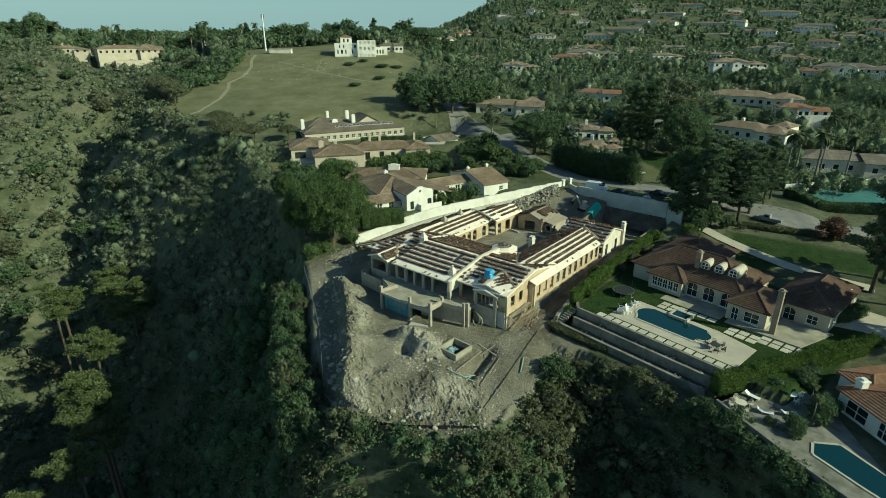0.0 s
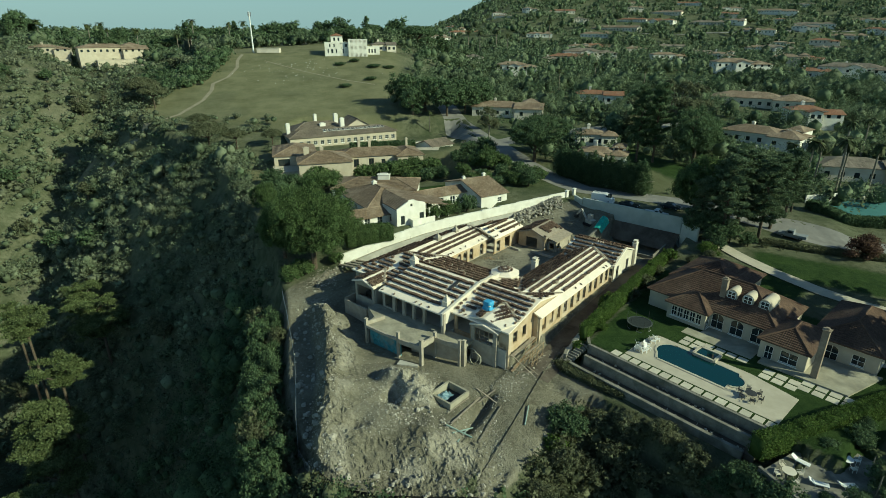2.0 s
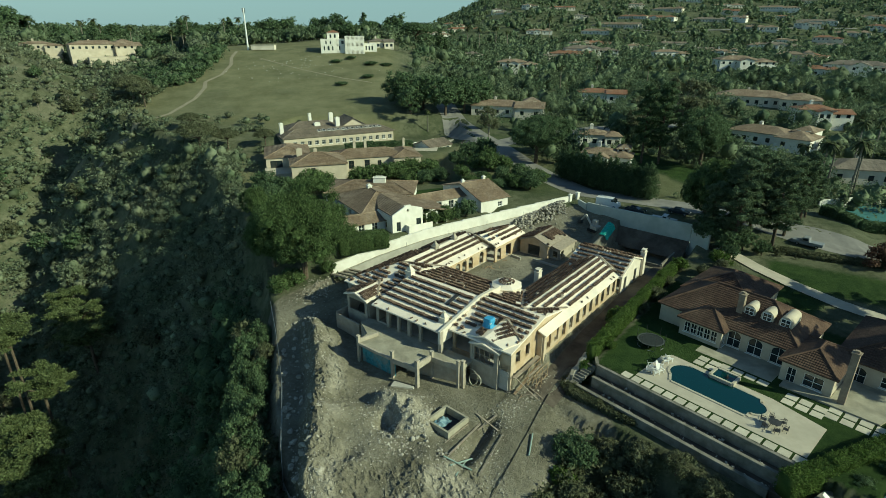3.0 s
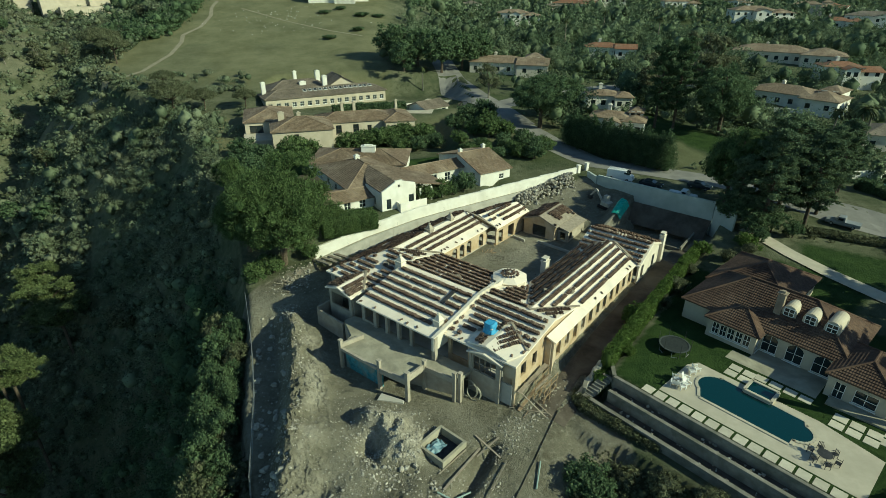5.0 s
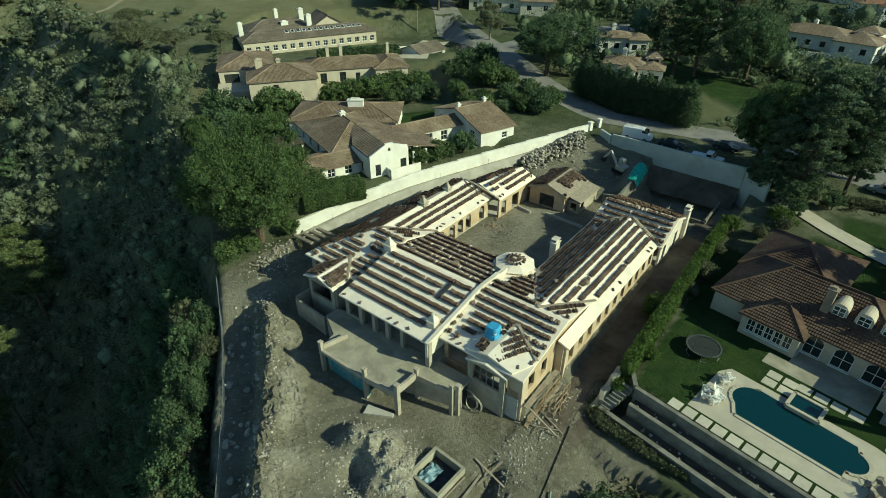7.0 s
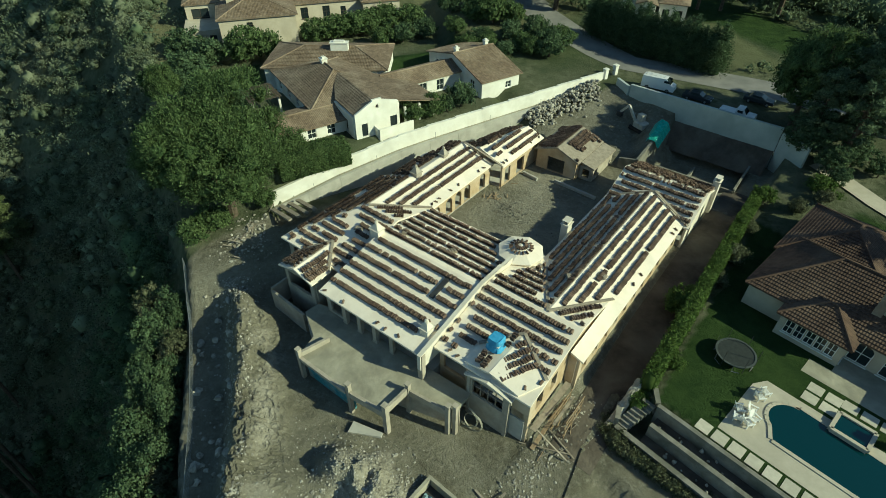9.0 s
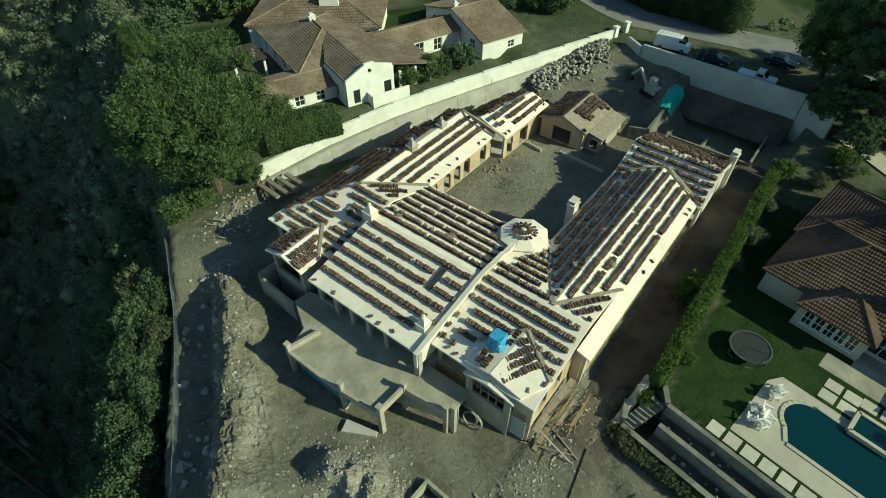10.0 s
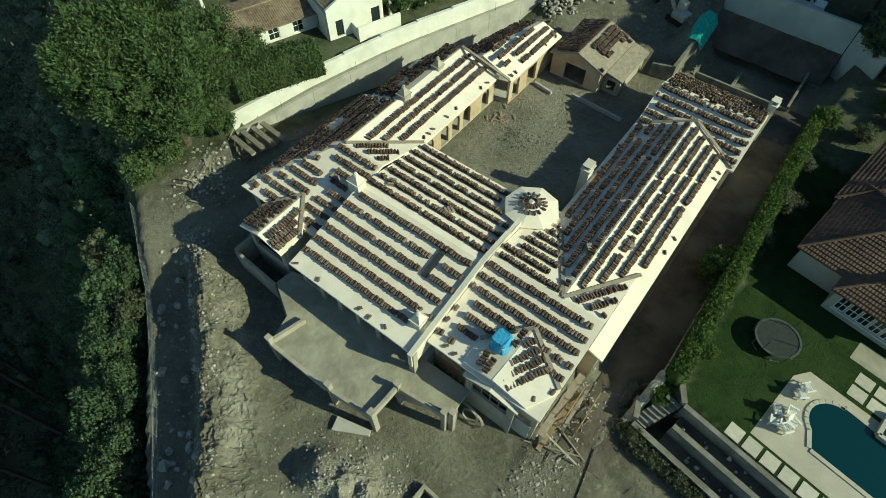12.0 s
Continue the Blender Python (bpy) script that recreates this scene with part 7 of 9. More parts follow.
def pool(m, outline, label, hole_depth=0.5, coping=0.35):
    ob = thing("swimming_pool", m, label, "swimming pool")
    sh = Shape()
    sh.prism(outline, 0.02, 0.075)
    part("water", sh, WATER, ob, "still deep teal water")
    n = len(outline)
    cx, cy = sum(p[0] for p in outline) / n, sum(p[1] for p in outline) / n
    sh = Shape()
    for i in range(n):
        a, b = Vector(outline[i]), Vector(outline[(i + 1) % n])
        d = (b - a)
        if d.length < 1e-4:
            continue
        nn = Vector((d.y, -d.x)).normalized() * coping
        k = len(sh.v)
        sh.v += [(*a, 0.03), (*b, 0.03), (*(b + nn), 0.03), (*(a + nn), 0.03), (*a, 0.12), (*b, 0.12), (*(b + nn), 0.12), (*(a + nn), 0.12)]
        sh.f += [tuple(k + q for q in f) for f in ((3, 2, 1, 0), (4, 5, 6, 7), (0, 1, 5, 4), (1, 2, 6, 5), (2, 3, 7, 6), (3, 0, 4, 7))]
    part("coping", sh, PATIO, ob)
    return ob


patio = thing("patio", YARD.copy(), "pale concrete pool patio edged with square pavers", "patio", kind="structure")
sh = Shape()
sh.prism([(0.0, -15.7), (21.0, -15.7), (21.0, -8.6), (14.5, -7.2), (0.8, -7.2), (0.0, -8.6)], -0.1, 0.03)
part("slab", sh, PATIO, patio)
# the two slabs nearest the house are coloured darker to paint its shade
sh = Shape()
sh.prism([(2.5, -3.4), (13.0, -3.4), (13.0, 2.4), (4.6, 2.4), (4.6, -1.2), (2.5, -1.2)], -0.1, 0.02)
part("slab", sh, DECK, patio)
sh = Shape()
sh.prism([(14.0, -3.6), (25.0, -3.2), (27.0, 5.0), (19.4, 5.0), (19.4, -1.8), (14.0, -1.8)], -0.1, 0.25)
part("slab", sh, DECK, patio)
paver_me = None


def pavers(e0, f0, ne, nf, w, d, gap):
    global paver_me
    sh = Shape()
    sh.box((0, 0, 0), (w, d, 0.10))
    me = mesh_of("paver", sh, PAVER)
    for i in range(ne):
        for j in range(nf):
            o = part("paver", me, PAVER, patio, at=pose(e0 + (i + 0.5) * (w + gap), f0 + (j + 0.5) * (d + gap), -0.01))


pavers(-1.6, -17.35, 15, 1, 1.25, 1.25, 0.28)
pavers(3.6, -6.9, 2, 2, 1.35, 1.2, 0.28)
pavers(6.6, -5.2, 4, 1, 1.35, 1.2, 0.28)
pavers(15.2, -7.2, 3, 2, 1.35, 1.25, 0.28)
pavers(19.8, -6.2, 4, 2, 1.35, 1.25, 0.28)
pool(yd(0, 0, 0.0), round_poly(4.3, -10.3, 1.9, 90, 235) + [(3.9, -13.3), (13.5, -13.3), (13.5, -12.4)] + round_poly(13.5, -10.8, 1.5, -80, 80) + [(13.5, -8.6), (4.3, -8.2)], "kidney-ended swimming pool with deep teal water in a pale patio")
spa = thing("spa", yd(8.4, -7.3, 0.0), "raised square spa with a pale stone rim beside the pool", "spa")
sh = Shape()
for a, b in (((-1.5, -1.2), (1.5, -1.2)), ((1.5, -1.2), (1.5, 1.2)), ((1.5, 1.2), (-1.5, 1.2)), ((-1.5, 1.2), (-1.5, -1.2))):
    sh.wall(a, b, -0.1, 0.5, 0.35)
part("rim", sh, PATIO, spa)
sh = Shape()
sh.prism([(-1.35, -1.05), (1.35, -1.05), (1.35, 1.05), (-1.35, 1.05)], 0.25, 0.36)
part("water", sh, WATER, spa)
# retaining terraces below
terr = thing("retaining_wall", YARD.copy(), "stepped pale retaining walls with planted strips", "wall", kind="structure")
# wall tone holds both weathering and the shade on their faces
for a, b, zb, zt, w, mt in (((-4.8, -17.75), (21.2, -17.75), -3, 0.12, 0.35, WORNSHADE), ((-4.4, -19.3), (20.6, -19.3), -3.4, -0.95, 0.4, WORNSHADE), ((-6.8, -21.0), (19.4, -21.0), -4.0, -2.2, 0.45, WORNSHADE),
                            ((-4.9, -17.6), (-7.6, -14.4), -3, 0.15, 0.4, WORNSHADE), ((-7.8, -19.0), (-6.9, -20.8), -3.6, -1.4, 0.4, WORNSHADE)):
    sh = Shape()
    sh.wall(a, b, zb, zt, w)
    part("wall", sh, mt, terr)
    sh = Shape()
    sh.wall(a, b, zt + 0.002, zt + 0.07, w + 0.08)
    part("coping", sh, WORNSHADE, terr)
for f0, f1, z, mt in ((-19.1, -17.95, -1.3, DARKEARTH), (-20.75, -19.5, -2.5, DARKEARTH)):
    sh = Shape()
    sh.prism([(-4.4, f0), (20.6, f0), (20.6, f1), (-4.4, f1)], z - 1.2, z)
    part("planting_bed", sh, mt, terr)
for i in range(8):
    sh = Shape()
    sh.box((0, 0, 0), (1.3, 0.38, 0.5))
    part("step", sh, WORNSHADE, terr, at=pose(-5.6 - 0.12 * i, -17.9 - 0.36 * i, -0.5 - 0.27 * i))
sh, r = Shape(), random.Random(9)
for i in range(60):
    sh.lump((-4 + 24 * r.random(), -19.0 + 0.9 * r.random() - 1.6 * (i % 2), -1.1 - 1.2 * (i % 2)), r.uniform(0.08, 0.22), 0.3, i, 3, 5)
solo("planting_stones", sh, ROCK, "small pale stones lying in the planting strips", "stones", kind="stuff", at=YARD.copy())

# trampoline
tr = thing("trampoline", pose(32.9, 89.5, 1.86), "large round trampoline with a dark mat and grey rim", "trampoline")
sh = Shape()
sh.tube((0, 0, 0.86), (0, 0, 0.88), 1.78, 1.78, 40)
part("mat", sh, MESH, tr)
sh = Shape()
sh.ring((0, 0, 0.86), 1.76, 0.2, 0.07, 40)
part("rim_pad", sh, PADGREY, tr)
for i in range(6):
    a = math.pi * i / 3
    sh = Shape()
    sh.tube((1.9 * math.cos(a), 1.9 * math.sin(a), 0), (1.9 * math.cos(a), 1.9 * math.sin(a), 0.9), 0.04, 0.04, 6)
    sh.tube((1.9 * math.cos(a), 1.9 * math.sin(a), 0.04), (1.9 * math.cos(a + 0.4), 1.9 * math.sin(a + 0.4), 0.04), 0.04, 0.04, 6)
    part("leg", sh, STEEL, tr)
    sh = Shape()
    sh.tube((2.0 * math.cos(a + 0.5), 2.0 * math.sin(a + 0.5), 0.1), (2.0 * math.cos(a + 0.5), 2.0 * math.sin(a + 0.5), 2.3), 0.03, 0.03, 6)
    part("net_pole", sh, DARKMETAL, tr)


def garden_chair(m, label="white slatted wooden garden armchair", mt=WHITEPAINT):
    ob = thing("garden_chair", m, label, "chair", "garden chairs")
    for i in range(5):
        sh = Shape()
        sh.box((0, 0, 0), (0.66, 0.09, 0.03), tilt=pose(0, -0.25 + 0.115 * i, 0.40 - 0.03 * i, -12))
        part("seat_slat", sh, mt, ob)
    for i in range(6):
        sh = Shape()
        sh.box((0, 0, 0), (0.09, 0.03, 0.85), tilt=pose(-0.275 + 0.11 * i, 0.42, 0.68, -22))
        part("back_slat", sh, mt, ob)
    for s in (-1, 1):
        sh = Shape()
        sh.box((s * 0.38, 0.02, 0.58), (0.13, 0.8, 0.035))
        part("armrest", sh, mt, ob)
        for y in (-0.3, 0.34):
            sh = Shape()
            sh.box((s * 0.36, y, 0.285), (0.07, 0.09, 0.57))
            part("leg", sh, mt, ob)
    return ob


ch0 = garden_chair(yd(0.5, -12.6, 0.03, 130))
for e, f, a in ((1.4, -11.9, 100), (1.9, -12.7, 75), (1.7, -13.5, 150), (0.8, -13.6, 200)):
    copy_thing(ch0, yd(e, f, 0.03, a))
copy_thing(ch0, yd(1.3, -9.0, 0.03, 150))
copy_thing(ch0, yd(1.2, -9.9, 0.03, 140))


def dining_set(m, n=6, mt=DARKMETAL):
    t = thing("patio_table", m, "round dark metal patio table", "table")
    sh = Shape()
    sh.tube((0, 0, 0.71), (0, 0, 0.74), 0.72, 0.72, 24)
    part("tabletop", sh, mt, t)
    for i in range(4):
        a = math.pi / 4 + i * math.pi / 2
        sh = Shape()
        sh.tube((0.5 * math.cos(a), 0.5 * math.sin(a), 0), (0.4 * math.cos(a), 0.4 * math.sin(a), 0.71), 0.03, 0.03, 6)
        part("leg", sh, mt, t)
    c = None
    for i in range(n):
        a = 2 * math.pi * i / n
        mm = m @ pose(1.25 * math.cos(a), 1.25 * math.sin(a), 0, 0, 0, math.degrees(a) - 90)
        if c is None:
            c = thing("patio_chair", mm, "dark metal patio armchair with an open back", "chair", "chairs round the patio table")
            sh = Shape()
            sh.box((0, 0, 0.44), (0.52, 0.5, 0.05))
            part("seat", sh, mt, c)
            for k in range(4):
                sh = Shape()
                sh.box((-0.2 + 0.13 * k, 0.26, 0.72), (0.05, 0.03, 0.5))
                part("back_bar", sh, mt, c)
            for sx_ in (-1, 1):
                sh = Shape()
                sh.box((sx_ * 0.26, 0, 0.66), (0.05, 0.5, 0.03))
                part("armrest", sh, mt, c)
                for sy_ in (-1, 1):
                    sh = Shape()
                    sh.box((sx_ * 0.24, sy_ * 0.23, 0.22), (0.04, 0.04, 0.44))
                    part("leg", sh, mt, c)
        else:
            copy_thing(c, mm)


dining_set(yd(16.6, -12.9, 0.03))
# dormers on the tiled roof
for e in (6.2, 8.65, 11.1):
    dm = thing("dormer", YARD @ pose(e, 4.9, 4.75) @ Matrix.Scale(1.38, 4), "small round-topped white dormer window", "dormer", "roof dormers")
    arch = [(0.62 * math.cos(math.pi * i / 10), 0.55 + 0.62 * math.sin(math.pi * i / 10)) for i in range(11)] + [(-0.62, 0.0), (0.62, 0.0)]
    k = Shape()
    n = len(arch)
    k.v = [(x, -0.55, z) for x, z in arch] + [(x, 2.2, z) for x, z in arch]
    k.f = [tuple(range(n)), tuple(range(2 * n - 1, n - 1, -1))] + [((i + 1) % n, i, n + i, n + (i + 1) % n) for i in range(n)]
    part("hood", k, BEIGE, dm)
    k = Shape()
    k.box((0, -0.56, 0.5), (0.8, 0.04, 0.75))
    part("pane", k, GLASS, dm)
    k = Shape()
    for x in (-0.42, 0, 0.42):
        k.box((x, -0.585, 0.5), (0.06, 0.05, 0.8))
    for z in (0.1, 0.5, 0.9):
        k.box((0, -0.585, z), (0.9, 0.05, 0.06))
    part("frame", k, WHITEPAINT, dm)
# basketball hoop on the drive
hp = thing("basketball_hoop", pose(69.2, 83.4, gz(69.2, 83.4), 0, 0, 200), "portable basketball hoop with a white backboard", "basketball hoop")
for nm, fn, mt in (("base", lambda s: s.box((0, 0.4, 0.15), (0.8, 1.0, 0.3)), DARKMETAL), ("pole", lambda s: s.tube((0, 0.4, 0.3), (0, 0, 3.0), 0.06, 0.05), DARKMETAL), ("backboard", lambda s: s.box((0, -0.1, 3.3), (1.4, 0.05, 0.95)), WHITEPAINT), ("rim", lambda s: s.ring((0, -0.38, 3.05), 0.22, 0.02, 0.02, 16), DARKMETAL)):
    k = Shape()
    fn(k)
    part(nm, k, mt, hp)

# ---------- lower pool garden ----------
sh = Shape()
sh.prism([(36.6, 59.6), (42.2, 62.6), (47.5, 64.5), (50.5, 60), (49.5, 50), (48.5, 40), (44.0, 40), (40.6, 48.2)], 0.2, 0.68)
# dark tone stands in for the shade lying on this patio
solo("lower_patio", sh, WORNSHADE, "pale stone patio round the lower pool", "patio", kind="structure")
pool(pose(0, 0, 0.66), [(44.2, 51.8), (43.0, 50.0), (45.2, 45.0), (47.0, 41.5), (50.0, 43.0), (48.6, 47.0), (47.0, 51.4)], "dark lower swimming pool with a white edge", coping=0.3)
sh = Shape()
sh.wall((36.3, 59.8), (40.4, 48.2), -1.5, 1.05, 0.35)
sh.wall((40.4, 48.2), (44.0, 39.5), -1.5, 1.05, 0.35)
solo("garden_wall", sh, WORNSHADE, "low weathered wall at the edge of the lower patio", "wall", kind="structure")
dining_set(pose(38.9, 58.7, 0.69), 4, CREAM)
for x, y, s in ((41.6, 60.4, 0), (41.6, 57.2, 1), (44.5, 57.0, 2)):
    lg = thing("sun_lounger", pose(x, y, 0.69, 0, 0, 40 + 25 * s), "pale cushioned sun lounger", "lounger", "patio loungers")
    k = Shape()
    k.box((0, 0, 0.3), (0.65, 1.4, 0.1))
    part("mattress", k, WHITEPAINT, lg)
    k = Shape()
    k.box((0, 0, 0), (0.65, 0.7, 0.1), tilt=pose(0, 0.95, 0.48, 32))
    part("backrest", k, WHITEPAINT, lg)
    for sx_ in (-1, 1):
        for sy_ in (-0.6, 0.6):
            k = Shape()
            k.box((sx_ * 0.28, sy_, 0.13), (0.05, 0.05, 0.26))
            part("leg", k, WHITEPAINT, lg)
dining_set(pose(46.5, 60.5, 0.69), 4, WHITEPAINT)
for x, y, h in ((48.3, 57.2, 3.4), (43.4, 54.2, 2.2), (42.6, 52.9, 1.6), (47.2, 55.5, 2.4), (50.2, 63.2, 2.6), (45.8, 62.6, 2.0), (52.4, 65.6, 2.4), (40.9, 55.4, 1.2)):
    plant("bush", x, y, h, LEAF_DARK, "leafy shrub beside the lower pool", z=0.66, group="lower pool shrubs")
draped("side_drive", [uv(15.2, 3), uv(15.1, 20), uv(15.2, 36), uv(15.6, 54)], 4.4, DARKEARTH, "dark damp earth drive beside the east wing", "driveway", 0.05, step=1.0)

for x, y, h in ((35.4, 58.8, 3.2), (36.6, 56.0, 3.6), (37.6, 53.0, 3.0), (38.4, 50.4, 3.4), (39.6, 47.4, 3.2), (40.8, 44.6, 3.4), (41.8, 42.0, 3.0), (34.6, 60.6, 2.6)):
    plant("bush", x, y, h, LEAF_DARK, "dark shrub outside the lower patio wall", 1.0, z=-1.6, group="patio wall shrubs")
for x, y, h in ((46.2, 55.6, 4.2), (48.0, 58.8, 3.6)):
    palm(x, y, h)
# sports court behind a white wall across the street
draped("sports_court", [(100, 139), (122, 143)], 13, COURT, "blue-green sports court behind a white wall", "sports court", 0.25, step=1.5)
sh = Shape()
sh.wall((93.5, 144.6), (121, 150.6), 4.6, 8.0, 0.3)
solo("court_wall", sh, WHITE, "long white wall round the sports court", "wall", kind="structure")
hedge([(90.5, 139), (94, 131.5), (110, 128.5)], 2.2, 2.2, "dark hedge round the sports court", LEAF_DARK, 60, 0.2)
sh = Shape()
sh.wall((103, 201.5), (124, 193.5), 5.5, 10.2, 0.4)
solo("terrace_wall", sh, WHITE, "plain white garden terrace wall", "wall", kind="structure")

stones, r = Shape(), random.Random(31)
for i in range(80):
    x, y = r.gauss(-72, 14), r.gauss(312, 13)
    stones.lump((x, y, gz(x, y) + 0.1), r.uniform(0.1, 0.32), 0.4, i, 3, 5, 0.6)
solo("meadow_stones", stones, WHITEPAINT, "loose white stones lying on the dry meadow", "stones", kind="stuff")
# ---------- the building site ----------
def stack_mesh(seed, tiles=5, only=None):
    """A leaning pile of nested barrel tiles; the tiles lie along y."""
    r, sh = random.Random(seed), Shape()
    for t in range(tiles):
        if only is not None:
            sh = Shape() if t <= only else sh
            if t > only:
                break
        x0, z0, ang = r.uniform(-0.03, 0.03), 0.02 + 0.062 * t, r.uniform(-0.12, 0.12)
        k, n = len(sh.v), 3
        for y in (-0.22, 0.22):
            for rad in (0.115, 0.095):
                for i in range(n + 1):
                    a = math.pi * i / n + ang
                    sh.v.append((x0 + rad * math.cos(a), y + 0.02 * r.random(), z0 + rad * math.sin(a) * 0.8))
        o0, i0, o1, i1 = k, k + n + 1, k + 2 * n + 2, k + 3 * n + 3
        for i in range(n):
            sh.f += [(o0 + i, o1 + i, o1 + i + 1, o0 + i + 1), (i0 + i + 1, i1 + i + 1, i1 + i, i0 + i), (o0 + i + 1, i0 + i + 1, i0 + i, o0 + i), (o1 + i, i1 + i, i1 + i + 1, o1 + i + 1)]
        sh.f += [(o0, i0, i1, o1), (o0 + n, o1 + n, i1 + n, i0 + n)]
    return sh


STACKS = [stack_mesh(i, 4 + i % 2) for i in range(4)]
STACK_ME = [[mesh_of("clay_tile", stack_mesh(i, 4 + i % 2, t), STACK) for t in range(4 + i % 2)] for i in range(4)]
SINGLE = stack_mesh(9, 2)
# slope -> first row above the eave, row spacing, spacing in the row, share left out, stop below the top
ROWS_ON = {}
ROWS_ON["great_front"] = (1.95, 1.42, 0.274, 0.03, 0.2)
ROWS_ON["great_back"] = (0.9, 1.32, 0.274, 0.04, 0.2)
ROWS_ON["corner_front"] = (0.9, 1.15, 0.304, 0.16, 0.2)
ROWS_ON["corner_back"] = (0.8, 1.1, 0.304, 0.1, 0.3)
ROWS_ON["west_out"] = (0.9, 1.12, 0.289, 0.14, 0.2)
ROWS_ON["west_mid"] = (0.6, 0.85, 0.289, 0.12, 0.2)
ROWS_ON["west_end"] = (0.5, 0.85, 0.289, 0.12, 0.2)
ROWS_ON["west_in"] = (1.9, 1.2, 0.281, 0.06, 0.2)
ROWS_ON["far_west_out"] = (0.7, 0.9, 0.289, 0.12, 0.2)
ROWS_ON["far_west_in"] = (0.9, 1.05, 0.289, 0.2, 0.2)
ROWS_ON["front_east"] = (1.2, 1.22, 0.281, 0.14, 0.2)
ROWS_ON["front_east_back"] = (1.0, 1.15, 0.289, 0.2, 0.2)
ROWS_ON["front_east_tip"] = (0.8, 1.0, 0.304, 0.15, 0.2)
ROWS_ON["east_in"] = (0.9, 1.08, 0.289, 0.1, 0.2)
ROWS_ON["east_out"] = (1.5, 1.12, 0.274, 0.08, 0.2)
ROWS_ON["north_front"] = (0.9, 1.15, 0.289, 0.06, 0.2)
ROWS_ON["north_back"] = (0.8, 1.0, 0.289, 0.06, 0.2)
ROWS_ON["bay_left"] = (1.4, 0.75, 0.274, 0.25, 0.2)
ROWS_ON["bay_right"] = (1.9, 0.8, 0.274, 0.06, 0.2)
ROWS_ON["west_bay_left"] = (0.5, 0.7, 0.274, 0.1, 0.2)
ROWS_ON["west_bay_right"] = (0.6, 0.7, 0.274, 0.1, 0.2)
ROWS_ON["gate_left"] = (0.5, 0.62, 0.29, 0.2, 0.2)
ROWS_ON["gate_right"] = (0.5, 0.66, 0.29, 0.3, 0.2)


def inside(pt, poly, margin):
    n, ok = len(poly), 0
    for i in range(n):
        a, b = poly[i], poly[(i + 1) % n]
        e = (b - a).normalized()
        c = e.x * (pt.y - a.y) - e.y * (pt.x - a.x)
        ok += 1 if c > margin else (-100 if c > -1e9 else 0)
    return ok == n


rs = random.Random(4)
HM = SITE.matrix_world
own, rest_v, rest_f = 0, [], []
CHIMS = [(-14.4, 9.5, 1.1), (-1.2, 2.4, 0.95), (1.6, 25.6, 0.9), (-19.3, 22.2, 0.95), (-19.5, 28.4, 0.9), (5.35, 4.7, 1.1), (TU, TV, 2.9), (-3.4, 7.2, 0.75), (-3.4, 6.2, 0.6), (-3.4, 8.2, 0.6)]


def on_roof(key, pt, bay):
    """Main slopes stay clear of the small roofs that ride on them."""
    if key == "front_east" and 3.4 < pt.x and pt.y < 7.6 and pt.y - 3.4 < (7.5 - 3.4) * (1 - abs(pt.x - 6.85) / 4.4):
        return False
    if key == "corner_front" and -21.6 < pt.x < -15.4 and pt.y < 6.4 - abs(pt.x + 18.5) * 1.1:
        return False
    if key in ("east_out", "east_in") and pt.y > 37.2 - abs(pt.x - 7.5) * 0.35:
        return False
    if key == "north_front" and abs(pt.x - 7.4) < 5.2 and pt.y < 37.9 - abs(pt.x - 7.4) * 0.42:
        return False
    return all(math.hypot(pt.x - a, pt.y - b) > r for a, b, r in CHIMS)


